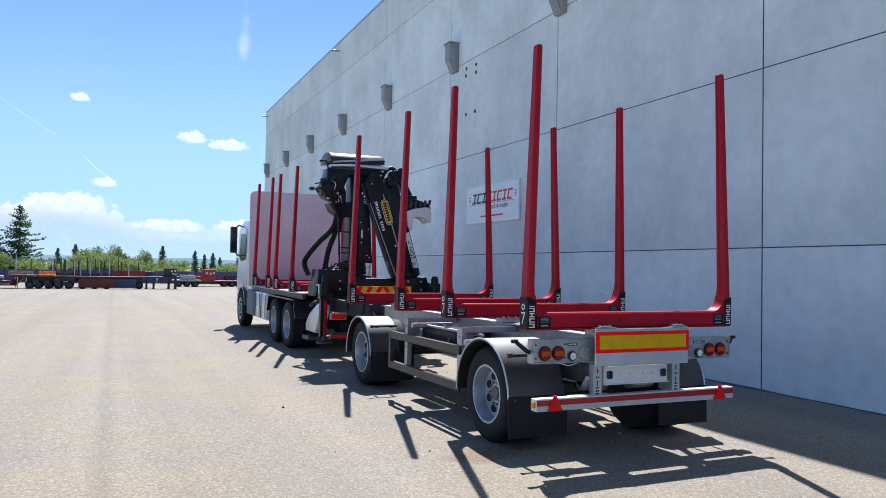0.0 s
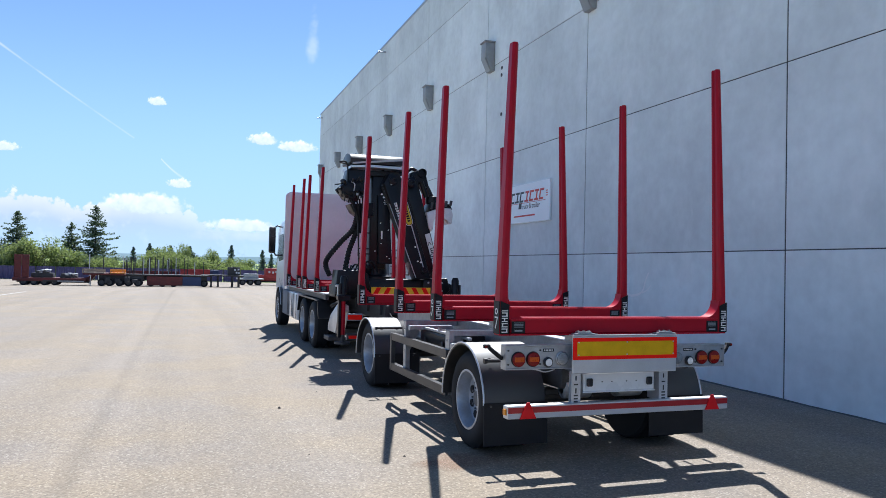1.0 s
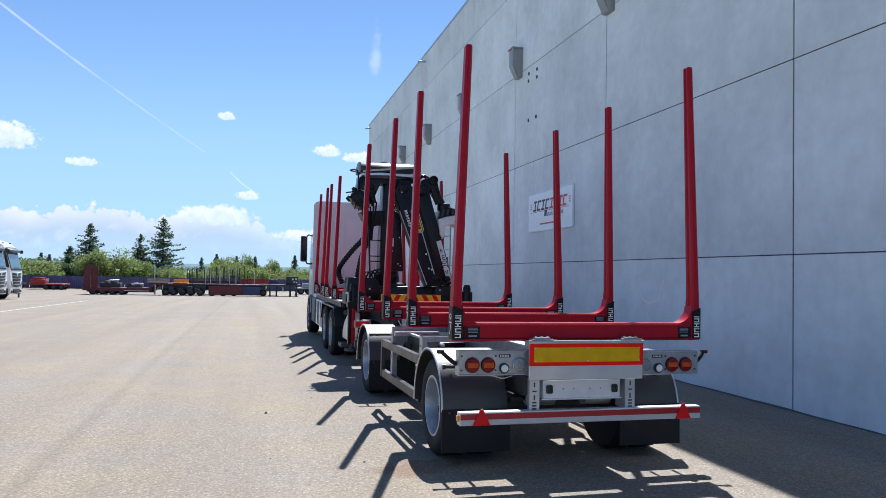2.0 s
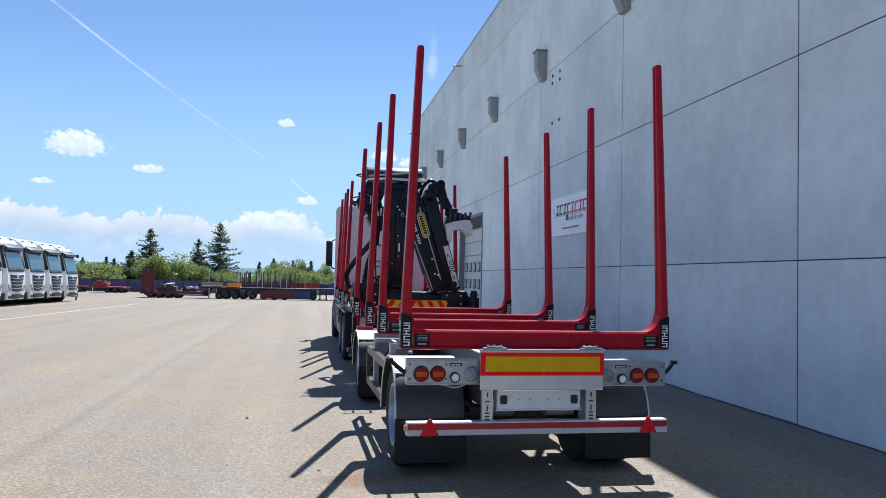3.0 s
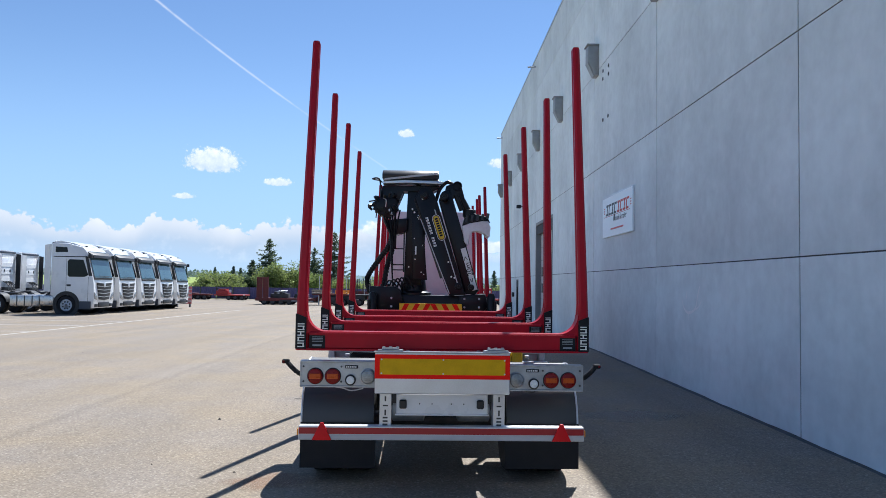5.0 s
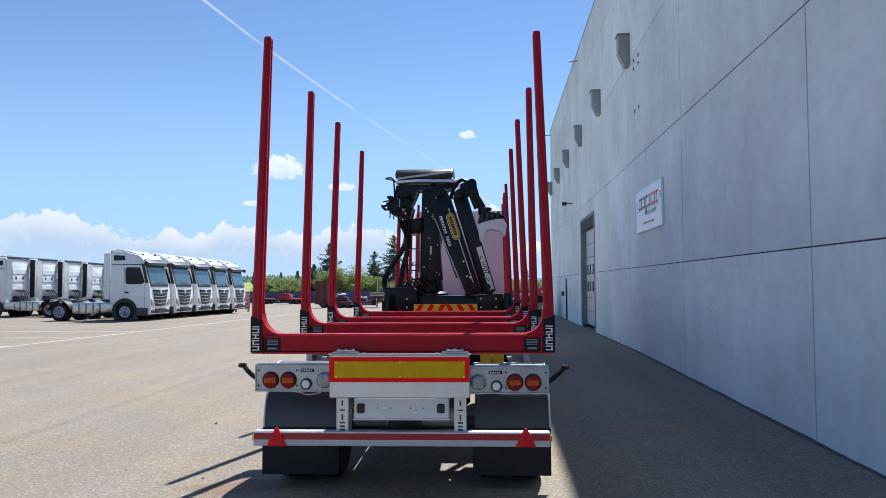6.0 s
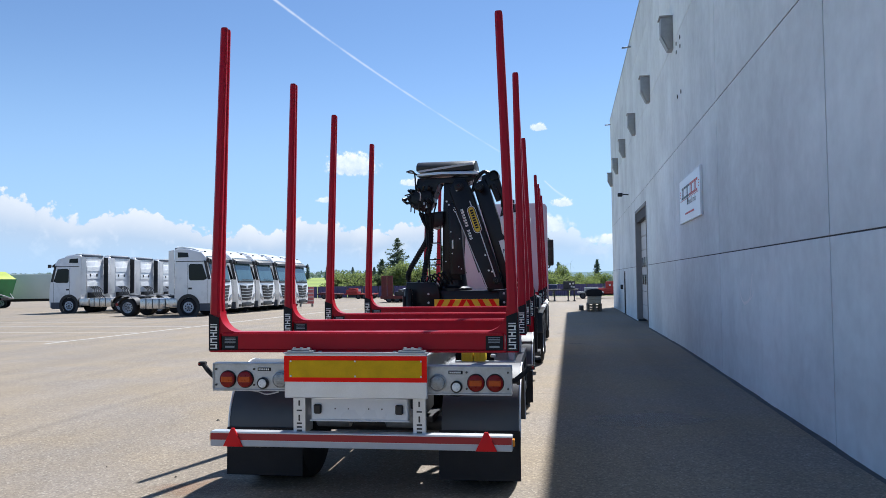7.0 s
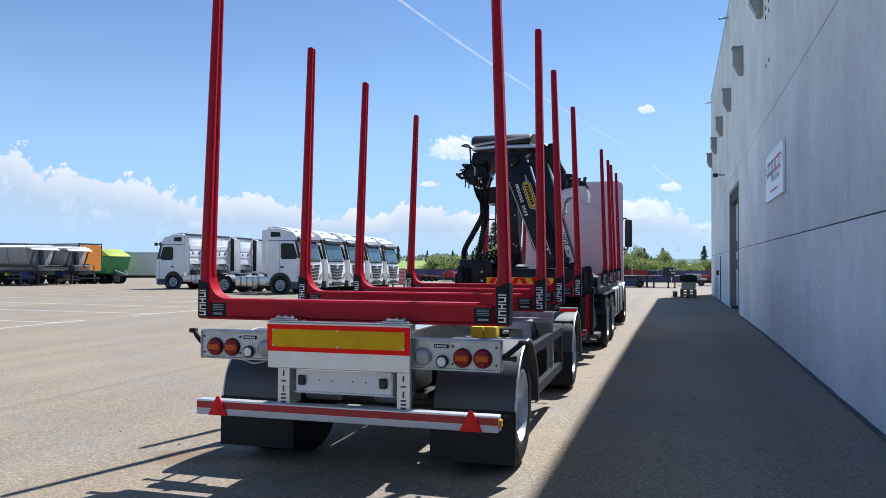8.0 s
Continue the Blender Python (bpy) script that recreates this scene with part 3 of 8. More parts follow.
part("door_leaf", bm, DARKSTEEL, side)
bm = B()
box(bm, -0.2, 0.08, SIDE_DOOR[1] - 0.06, SIDE_DOOR[1] + 0.01, 0.15, SIDE_DOOR[2] + 0.02)
box(bm, -0.2, 0.08, SIDE_DOOR[0], SIDE_DOOR[0] + 0.06, 0.15, SIDE_DOOR[2] + 0.02)
box(bm, -0.2, 0.08, SIDE_DOOR[0] + 0.06, SIDE_DOOR[1] - 0.06, SIDE_DOOR[2] - 0.06, SIDE_DOOR[2] + 0.02)
part("door_frame", bm, DARKSTEEL, side)
bm = B()
tube(bm, [(-0.01, SIDE_DOOR[0] + 0.16, 1.2), (-0.07, SIDE_DOOR[0] + 0.16, 1.2), (-0.07, SIDE_DOOR[0] + 0.28, 1.2)], 0.012)
part("door_handle", bm, ALU, side)
bm = B()
box(bm, WX - 0.12, WX, 42.2, 42.45, 1.2, 1.45, 0.02)
tagged(part("door_intercom", bm, PLASTIC), "small black wall box beside the side door", "wall box")

# hooded wall lamps below the roof edge
HOOD = M("lamp_hood", (0.33, 0.33, 0.33), 0.5, 0.5, var=0.12, scale=6, fine=40, bump=0.05)


def wall_lamp(y):
    t = thing("wall_lamp", pose(WX, y, 8.18), "grey metal hooded lamp high on the concrete wall", "wall lamp", "wall lamps")
    bm = B()
    prism(bm, [(0, 0.42), (-0.30, 0.42), (-0.30, -0.02), (-0.12, -0.42), (0, -0.42)], "y", -0.19, 0.19, 0.012)
    hood = part("hood", bm, HOOD, t)
    bm = B()
    box(bm, -0.34, 0.0, -0.22, 0.22, 0.42, 0.46, 0.008)
    part("cover", bm, HOOD, t)
    bm = B()
    prism(bm, [(-0.302, -0.05), (-0.315, -0.05), (-0.135, -0.42), (-0.122, -0.42)], "y", -0.15, 0.15)
    part("diffuser", bm, GREYMARK, t)
    return t


lamp = wall_lamp(20.85)
for k in range(1, 6):
    copy_thing(lamp, pose(WX, 20.85 + 5.88 * k, 8.18 - 0.02 * k))
copy_thing(lamp, pose(WX, 14.97, 8.18))

# drilled anchor holes and a camera
for y, z in ((20.11, 7.72), (19.47, 7.69), (20.13, 7.51), (19.47, 7.47), (20.1, 6.37), (19.5, 6.36)):
    bm = B()
    lathe(bm, [(0.05, 0), (0.055, -0.012), (0.03, -0.012), (0.028, -0.002)], (WX, y, z), "x", 14)
    tagged(part("anchor_hole", bm, DARKSTEEL), "round dark anchor hole in the concrete panel", "anchor hole", "anchor holes")
cctv = thing("security_camera", pose(WX, 37.0, 5.72), "small dark security camera on a wall arm", "security camera")
bm = B()
tube(bm, [(0, 0, 0), (-0.28, 0, 0.02)], 0.025)
part("arm", bm, PLASTIC, cctv)
bm = B()
box(bm, -0.5, -0.28, -0.22, 0.1, -0.09, 0.07, 0.03)
part("housing", bm, PLASTIC, cctv)
for y in (33.9, 50.9):
    bm = B()
    tube(bm, [(WX + 0.02, y, TOP - 0.35), (WX - 0.38, y, TOP - 0.38)], 0.04)
    tagged(part("roof_spout", bm, GALV), "short metal rainwater spout below the roof edge", "spout", "roof spouts")

# company sign
sign = thing("wall_sign", pose(WX - 0.05, 18.33, 3.66), "white rectangular company sign with a dark and red mark", "sign")
bm = B()
box(bm, 0, 0.045, -1.53, 1.53, -0.52, 0.52, 0.006)
part("sign_sheet", bm, SIGNWHITE, sign)
bm = B()
for y0, y1, z0, z1 in ((-1.53, -1.505, -0.52, 0.52), (1.505, 1.53, -0.52, 0.52), (-1.505, 1.505, -0.52, -0.5), (-1.505, 1.505, 0.5, 0.52)):
    box(bm, -0.006, 0.0, y0, y1, z0, z1)
part("sign_frame", bm, ALU, sign)


def flat_mark(parent, cells, x, material, name="printed_mark", slant=0.0, label=""):
    """A plain printed mark in the y, z plane: one bar, or an outline."""
    bm = B()
    if len(cells) == 1:
        y0, y1, z0, z1 = cells[0]
        cells = [(y0, z0), (y1, z0), (y1, z1), (y0, z1)]
    prism(bm, [(y + slant * z, z) for y, z in cells], "x", x, x + 0.002)
    return part(name, bm, material, parent, label)


INK = M("ink_dark", (0.03, 0.03, 0.035), 0.5, bump=0)
INKRED = M("ink_red", (0.55, 0.04, 0.03), 0.5, bump=0)


def strokes(y0, y1, z0, z1, kind):
    """The outline of a plain letter-sized mark, in the y, z plane."""
    h, w = z1 - z0, y1 - y0
    t = 0.19 * h
    if kind:
        return [(y0, z0), (y1, z0), (y1, z1), (y0, z1), (y0, z1 - t), (y1 - 0.3 * w, z1 - t), (y1 - 0.3 * w, z0 + t), (y0, z0 + t)]
    return [(y0, z0), (y1, z0), (y1, z0 + t), (y0 + 0.6 * w, z0 + t), (y0 + 0.6 * w, z1 - t), (y1, z1 - t), (y1, z1), (y0, z1), (y0, z1 - t), (y0 + 0.3 * w, z1 - t), (y0 + 0.3 * w, z0 + t), (y0, z0 + t)]


for k in range(8):
    y1 = 1.16 - 0.29 * k - (0.02 if k > 3 else 0.0)
    dark = k < 4
    flat_mark(sign, strokes(y1 - 0.24, y1, 0.03, 0.31, k % 2), -0.003, INK if dark else INKRED, slant=-0.25, label="dark slanted mark on the sign" if dark else "red slanted mark on the sign")
flat_mark(sign, [(0.13, 0.3, -0.14, 0.02)], -0.003, INK, slant=-0.25)
flat_mark(sign, [(-1.28, 1.34, 0.0, 0.012)], -0.003, INKRED)
for k in range(3):
    for y in (1.26, -1.4):
        flat_mark(sign, [(y, y + 0.1, 0.1 + 0.06 * k, 0.125 + 0.06 * k)], -0.003, INKRED)
words = new("sign_words", text_mesh("truck & trailer", 0.19, INK))
words.parent = sign
words.matrix_basis = Matrix.Translation((-0.0045, -0.42, -0.15)) @ Matrix(((0, 0, -1, 0), (-1, 0, 0, 0), (0, 1, 0, 0), (0, 0, 0, 1)))
flat_mark(sign, [(-0.68, 0.62, -0.355, -0.315)], -0.003, INKRED)


# ---- shared vehicle pieces ----
def wheel(parent, x, y, z, r, out, width=0.30, twin=False, name="wheel"):
    """A lorry wheel whose outer face looks along out (+1 or -1 in x)."""
    w = new(name)
    w.parent = parent
    w.matrix_basis = pose(x, y, z)
    prof = [(r * 0.60, 0.0), (r * 0.66, 0.018), (r * 0.86, 0.022), (r * 0.95, 0.0), (r, -0.035), (r, -width + 0.035), (r * 0.95, -width), (r * 0.3, -width)]
    bm = B()
    lathe(bm, [(a, h * out) for a, h in prof], (0, 0, 0), "x", 40)
    if twin:
        lathe(bm, [(a, (h - width - 0.05) * out) for a, h in prof], (0, 0, 0), "x", 40)
    # tread grooves
    for s in (0.28, 0.5, 0.72):
        lathe(bm, [(r + 0.001, (-width * s - 0.006) * out), (r + 0.004, (-width * s - 0.05) * out), (r + 0.004, (-width * s - 0.02) * out), (r + 0.001, (-width * s - 0.012) * out)], (0, 0, 0), "x", 40, False)
    part("tyre", bm, RUBBER, w)
    d = -0.13 if twin or width > 0.34 else -0.02
    bm = B()
    lathe(bm, [(r * 0.62, 0.012 * out), (r * 0.575, 0.014 * out), (r * 0.55, -0.02 * out), (r * 0.53, (d + 0.01) * out), (r * 0.40, d * out), (r * 0.26, (d + 0.015) * out), (r * 0.24, (d + 0.022) * out), (r * 0.2, (d + 0.025) * out)], (0, 0, 0), "x", 40)
    part("rim", bm, STEEL, w)
    bm = B()
    lathe(bm, [(r * 0.16, (d + 0.02) * out), (r * 0.15, (d + 0.04) * out), (r * 0.10, (d + 0.048) * out)], (0, 0, 0), "x", 20)
    for k in range(10):
        a = k * math.tau / 10
        cyl(bm, ((d + 0.01) * out, r * 0.225 * math.cos(a), r * 0.225 * math.sin(a)), ((d + 0.042) * out, r * 0.225 * math.cos(a), r * 0.225 * math.sin(a)), 0.011, 6)
    part("hub", bm, HUB, w)
    for k in range(8):
        a = (k + 0.5) * math.tau / 8
        bm = B()
        lathe(bm, [(r * 0.088, (d + 0.0) * out), (r * 0.08, (d + 0.02) * out)], (0, r * 0.375 * math.cos(a), r * 0.375 * math.sin(a)), "x", 12)
        part("hand_hole", bm, RUBBER, w)
    return w


def mudguard(parent, y, z, r, x0, x1, a0=-8, a1=172, material=None):
    """An arched sheet over a wheel, from angle a0 to a1 (0 is forwards)."""
    bm = B()
    n = 18
    outer, inner = [], []
    for k in range(n + 1):
        a = radians(a0 + (a1 - a0) * k / n)
        outer.append((y + r * math.cos(a), z + r * math.sin(a)))
        inner.append((y + (r - 0.02) * math.cos(a), z + (r - 0.02) * math.sin(a)))
    prism(bm, outer + inner[::-1], "x", x0, x1)
    g = part("mudguard", bm, material or GUARD, parent, "arched glossy black mudguard")
    ends = (x0,) if abs(x0) > abs(x1) else (x1,)
    for xe in ends if material is None else ():
        bm = B()
        tube(bm, [(xe, u, v) for u, v in outer], 0.0095, 6)
        part("edge_strip", bm, ALU, g)
    return g


def letter_blocks(parent, x0, x1, z0, z1, y, n):
    """An upright row of plain letter-sized marks on a face that looks to -y."""
    h, w = (z1 - z0) / n, x1 - x0
    for k in range(n):
        a = z0 + h * k + 0.07 * h
        b, t = a + 0.78 * h, 0.18 * h
        if k == n - 1:
            pts = [(x0, a), (x1, a), (x1, a + t), (x0, a + t)]
        else:
            u = x0 + (0.76, 0.03, 0.36, 0.76)[k % 4] * w
            v = u + 0.2 * w
            pts = [(x0, a), (x1, a), (x1, a + t), (v, a + t), (v, b - t), (x1, b - t), (x1, b), (x0, b), (x0, b - t), (u, b - t), (u, a + t), (x0, a + t)]
        bm = B()
        prism(bm, pts, "y", y - 0.002, y)
        part("printed_mark", bm, MARK, parent, "white letter-sized printed mark")


def bunk(parent, y, z0, z1, half, top, depth=0.15, black=True, digit=None, lean=(0.0, 0.0)):
    """A timber bunk: crossbeam with two upright tapered stakes."""
    b = new("timber_bunk")
    b.parent = parent
    b.matrix_basis = pose(0, y, 0)
    bm = B()
    box(bm, -half + 0.11, half - 0.11, -depth / 2, depth / 2, z0, z1, 0.012)
    box(bm, -half + 0.09, half - 0.09, -depth / 2 - 0.02, depth / 2 + 0.02, z0 - 0.012, z0 + 0.004)
    box(bm, -half + 0.16, half - 0.16, -depth / 2 - 0.008, depth / 2 + 0.008, z1 - 0.03, z1 - 0.014)
    part("crossbeam", bm, RED, b)
    for s in (-1, 1):
        bm = B()
        # stake: chamfered section, tapering upwards
        loops = []
        for z, xo, xi, d in ((z0 - 0.012, half + 0.005, half - 0.10, depth / 2), (z1 + 0.02, half + 0.005, half - 0.095, depth / 2), (z1 + 0.28, half, half - 0.082, depth * 0.46), (top - 0.02, half - 0.085, half - 0.148, depth * 0.34), (top, half - 0.09, half - 0.143, depth * 0.30)):
            c = 0.018 if z < top else 0.012
            pts = [(xo, d - c), (xo - c, d), (xi + c, d), (xi, d - c), (xi, 0.02), (xi + 0.012, 0.012), (xi + 0.012, -0.012), (xi, -0.02), (xi, -d + c), (xi + c, -d), (xo - c, -d), (xo, -d + c)]
            loops.append([bm.verts.new((s * u + lean[s > 0] * (z - z1) / (top - z1), v, z)) for u, v in pts])
        n = len(loops[0])
        for a, c in zip(loops, loops[1:]):
            for k in range(n):
                bm.faces.new((a[k], a[(k + 1) % n], c[(k + 1) % n], c[k]))
        bm.faces.new(loops[0])
        bm.faces.new(loops[-1])
        st = part("stake", bm, RED, b, "tall tapered red steel stake")
        # curved gusset between beam and stake
        bm = B()
        R = 0.17
        cx, cz = half - 0.09 - R, z1 - 0.002 + R
        arc = [(s * (cx + R * math.sin(a)), cz - R * math.cos(a)) for a in [k * math.pi / 16 for k in range(9)]]
        prism(bm, arc + [(s * (half - 0.06), z1 + R), (s * (half - 0.06), z1 - 0.02), (s * cx, z1 - 0.02)], "y", -depth * 0.43, depth * 0.43)
        part("gusset", bm, RED, b)
        if black:
            f = -depth / 2 - 0.003
            bm = B()
            prism(bm, [(s * (half + 0.002), z0), (s * (half + 0.002), z1 + 0.155), (s * (half - 0.088), z1 + 0.12), (s * (half - 0.088), z0)], "y", f, f + 0.006)
            box(bm, *sorted((s * (half + 0.004), s * (half + 0.009))), -depth / 2 + 0.012, depth / 2 - 0.012, z0, z1 + 0.15)
            dec = part("decal", bm, DECAL, st, "black decal at the stake foot")
            letter_blocks(dec, *sorted((s * (half - 0.012), s * (half - 0.072))), z0 + 0.012, z1 + 0.105, f, 5)
            if s < 0 and digit:
                face = new("digit", digit)
                face.parent = dec
                face.matrix_basis = pose(-half - 0.0105, 0, z0 + 0.045, 90, 0, -90)
                bm = B()
                lathe(bm, [(0.03, 0.0), (0.03, -0.002), (0.018, -0.002), (0.018, 0.0)], (-half - 0.009, 0, z1 + 0.055), "x", 18, False)
                part("ring_mark", bm, MARK, dec)
            bm = B()
            box(bm, *sorted((s * (half - 0.115), s * (half - 0.255))), -depth / 2 - 0.004, -depth / 2 + 0.004, z0 + 0.008, z1 - 0.035)
            dl = part("data_label", bm, DECAL, st, "small black data label on the crossbeam")
            bm = B()
            for q in range(4):
                box(bm, *sorted((s * (half - 0.14), s * (half - 0.235))), -depth / 2 - 0.006, -depth / 2 - 0.004, z1 - 0.052 - q * 0.013, z1 - 0.047 - q * 0.013)
            box(bm, *sorted((s * (half - 0.145), s * (half - 0.225))), -depth / 2 - 0.006, -depth / 2 - 0.004, z0 + 0.025, z0 + 0.04)
            part("label_print", bm, GREYMARK, dl)
    return b


# ---- timber trailer ----
def timber_trailer():
    t = thing("timber_trailer", pose(4.2515, 6.40, 0, 0, 0, 1.4), "galvanised two-axle timber trailer with four red bunks", "trailer")
    seven = text_mesh("7", 0.17, MARK)
    for y, top, lean in ((0.165, 4.06, (0.0, 0.0)), (1.975, 4.035, (-0.02, 0.05)), (3.48, 4.01, (0.0, 0.0)), (5.555, 3.995, (0.0, 0.0))):
        bunk(t, y, 1.30, 1.455, 1.295, top, digit=seven if y < 3 else None, lean=lean)
    # chassis
    for s in (-1, 1):
        bm = B()
        x0, x1 = sorted((s * 0.36, s * 0.50))
        xm = s * 0.43
        box(bm, x0, x1, 0.08, 6.2, 1.205, 1.225, 0.004)
        box(bm, x0, x1, 0.08, 6.2, 0.93, 0.95, 0.004)
        box(bm, xm - 0.008, xm + 0.008, 0.08, 6.2, 0.95, 1.205)
        part("chassis_beam", bm, GALV, t, "galvanised steel longitudinal beam")
        for y in (0.135, 1.975, 3.48, 5.555):
            bm = B()
            box(bm, s * 0.43 - 0.11, s * 0.43 + 0.11, y - 0.1, y + 0.1, 1.225, 1.287, 0.006)
            box(bm, s * 0.43 - 0.15, s * 0.43 + 0.15, y - 0.13, y - 0.085, 1.232, 1.262, 0.004)
            for dx in (-0.12, -0.05, 0.05, 0.12):
                cyl(bm, (s * 0.43 + dx, y - 0.107, 1.262), (s * 0.43 + dx, y - 0.107, 1.305), 0.016, 6)
            part("bunk_clamp", bm, GALV, t)
    for y in (0.5, 1.6, 2.6, 3.7, 4.6, 6.0):
        bm = B()
        box(bm, -0.42, 0.42, y - 0.05, y + 0.05, 0.99, 1.17, 0.006)
        part("crossmember", bm, GALV, t)
    # bolted clamps on the rear board
    for s in (-1, 1):
        bm = B()
        box(bm, s * 0.46 - 0.11, s * 0.46 + 0.11, -0.03, 0.05, 1.299, 1.312, 0.003)
        box(bm, s * 0.46 - 0.075, s * 0.46 + 0.075, -0.02, 0.04, 1.312, 1.326, 0.003)
        for dx in (-0.06, 0.0, 0.06):
            cyl(bm, (s * 0.46 + dx, 0.01, 1.322), (s * 0.46 + dx, 0.01, 1.335), 0.014, 6)
        part("bunk_clamp", bm, GALV, t)
    # rear lamp carrier
    for s in (-1, 1):
        bm = B()
        x0, x1 = sorted((s * 0.53, s * 1.265))
        box(bm, x0, x1, 0.012, 0.02, 0.985, 1.185)
        box(bm, x0, x1, 0.0, 0.11, 1.185, 1.2, 0.003)
        box(bm, x0, x1, 0.0, 0.11, 0.97, 0.985, 0.003)
        xe = s * 1.265
        box(bm, *sorted((xe, xe - s * 0.008)), 0.0, 0.11, 0.985, 1.185)
        carrier = part("lamp_carrier", bm, GALV, t, "folded galvanised tail lamp carrier", pose(-0.002, 0.056, -0.018 if s > 0 else 0.0) @ Matrix.Diagonal((0.986, 1, 1, 1)))
        for k, xl in enumerate((1.13, 0.975)):
            bm = B()
            lathe(bm, [(0.073, 0.012), (0.072, 0.0), (0.068, -0.006), (0.066, -0.002)], (s * xl, 0, 1.067), "y", 28)
            lamp = part("tail_lamp", bm, PLASTIC, carrier, "round red and amber tail lamp")
            bm = B()
            lathe(bm, [(0.067, 0.002), (0.065, -0.014), (0.045, -0.022)], (s * xl, 0, 1.067), "y", 28)
            part("lens", bm, LENS_RED, lamp)
            bm = B()
            box(bm, s * xl - 0.05, s * xl + 0.05, -0.026, -0.016, 1.043, 1.092, 0.006)
            part("amber_band", bm, LENS_AMBER, lamp)
        bm = B()
        lathe(bm, [(0.048, 0.012), (0.048, -0.012), (0.038, -0.024), (0.036, -0.018)], (s * 0.818, 0, 1.036), "y", 24)
        lamp = part("work_lamp", bm, PLASTIC, carrier, "small round white work lamp")
        bm = B()
        lathe(bm, [(0.036, -0.018), (0.034, -0.024), (0.012, -0.026)], (s * 0.818, 0, 1.036), "y", 20)
        for k in range(5):
            a = k * math.tau / 5
            lathe(bm, [(0.009, -0.024), (0.008, -0.029)], (s * 0.818 + 0.021 * math.cos(a), 0, 1.036 + 0.021 * math.sin(a)), "y", 8)
        part("lens", bm, LED_WHITE, lamp)
        bm = B()
        lathe(bm, [(0.07, 0.012), (0.07, -0.01), (0.063, -0.014), (0.06, -0.006)], (s * 0.664, 0, 1.066), "y", 28)
        lamp = part("reversing_lamp", bm, GALV, carrier, "round clear reversing lamp")
        bm = B()
        lathe(bm, [(0.06, -0.004), (0.058, -0.014), (0.04, -0.02)], (s * 0.664, 0, 1.066), "y", 28)
        for k in range(5):
            box(bm, s * 0.664 - 0.045, s * 0.664 + 0.045, -0.023, -0.019, 1.033 + k * 0.017, 1.038 + k * 0.017)
        part("lens", bm, LENS_CLEAR, lamp)
        bm = B()
        box(bm, s * 0.81 - 0.058, s * 0.81 + 0.058, 0.006, 0.013, 1.135, 1.163, 0.002)
        pl = part("type_label", bm, DECAL, carrier)
        bm = B()
        for k in range(6):
            box(bm, s * 0.81 - 0.048 + k * 0.016, s * 0.81 - 0.038 + k * 0.016, 0.004, 0.006, 1.142, 1.156)
        part("label_print", bm, MARK, pl)
        for xl in (1.235, 0.9):
            for zl in (1.02, 1.15):
                bm = B()
                cyl(bm, (s * xl, 0.0, zl), (s * xl, 0.012, zl), 0.009, 6)
                part("bolt", bm, DARKSTEEL, carrier)
        # outline marker on a bent rubber arm
        bm = B()
        tube(bm, smooth_line([(s * 1.235, 0.15, 1.075), (s * 1.27, 0.13, 1.083), (s * 1.33, 0.14, 1.13), (s * 1.375, 0.165, 1.172)], 4), 0.021, 8)
        box(bm, *sorted((s * 1.36, s * 1.425)), 0.145, 0.195, 1.163, 1.2, 0.008)
        arm = part("marker_arm", bm, RUBBER, t, "black rubber outline marker arm", pose(0, 0, -0.018 if s > 0 else 0.0))
        bm = B()
        box(bm, *sorted((s * 1.4, s * 1.418)), 0.139, 0.146, 1.173, 1.19)
        part("lens", bm, LENS_RED, arm)
        # curved wire
        bm = B()
        tube(bm, smooth_line([(s * 0.95, 0.13, 0.965), (s * 0.88, 0.13, 0.955), (s * 0.8, 0.12, 0.935), (s * 0.7, 0.13, 0.955)], 4), 0.006, 6)
        part("lamp_cable", bm, REFLECT_WHITE if s < 0 else RUBBER, t)
    # centre board
    bm = B()
    box(bm, -0.592, 0.582, -0.03, -0.004, 0.93, 1.288, 0.006)
    for x in (-0.43, 0.43):
        box(bm, x - 0.05, x + 0.05, -0.008, 0.085, 0.95, 1.27, 0.004)
    board = part("rear_board", bm, ALU, t, "plain aluminium rear centre board")
    bm = B()
    box(bm, -0.594, 0.582, -0.036, -0.031, 1.062, 1.27)
    sgn = part("marker_board", bm, REFLECT_RED, board, "red-edged amber reflective rear marker board")
    bm = B()
    box(bm, -0.55, 0.54, -0.04, -0.0365, 1.098, 1.234)
    part("amber_field", bm, REFLECT_AMBER, sgn)
    for x in (-0.535, 0.0, 0.535):
        for z in (1.108, 1.228):
            bm = B()
            lathe(bm, [(0.008, -0.04), (0.007, -0.045)], (x, 0, z), "y", 8)
            part("rivet", bm, ALU, sgn)
    bm = B()
    box(bm, -0.603, 0.593, -0.034, 0.035, 1.288, 1.298, 0.003)
    part("board_cap", bm, ALU, board)
    # number plate box
    bm = B()
    box(bm, -0.405, 0.405, 0.08, 0.2, 0.735, 0.92, 0.01)
    box(bm, -0.415, 0.415, 0.074, 0.1, 0.727, 0.739, 0.003)
    pb = part("plate_box", bm, WHITE, t, "white number plate box without a plate")
    for x in (-0.345, 0.335):
        bm = B()
        box(bm, x - 0.032, x + 0.032, 0.05, 0.082, 0.79, 0.868, 0.01)
        part("plate_lamp", bm, PLASTIC, pb, "black plate lamp")
    for x in (-0.2, -0.09, 0.08, 0.19):
        bm = B()
        cyl(bm, (x, 0.076, 0.83), (x, 0.082, 0.83), 0.006, 8)
        part("hole", bm, DARKSTEEL, pb)
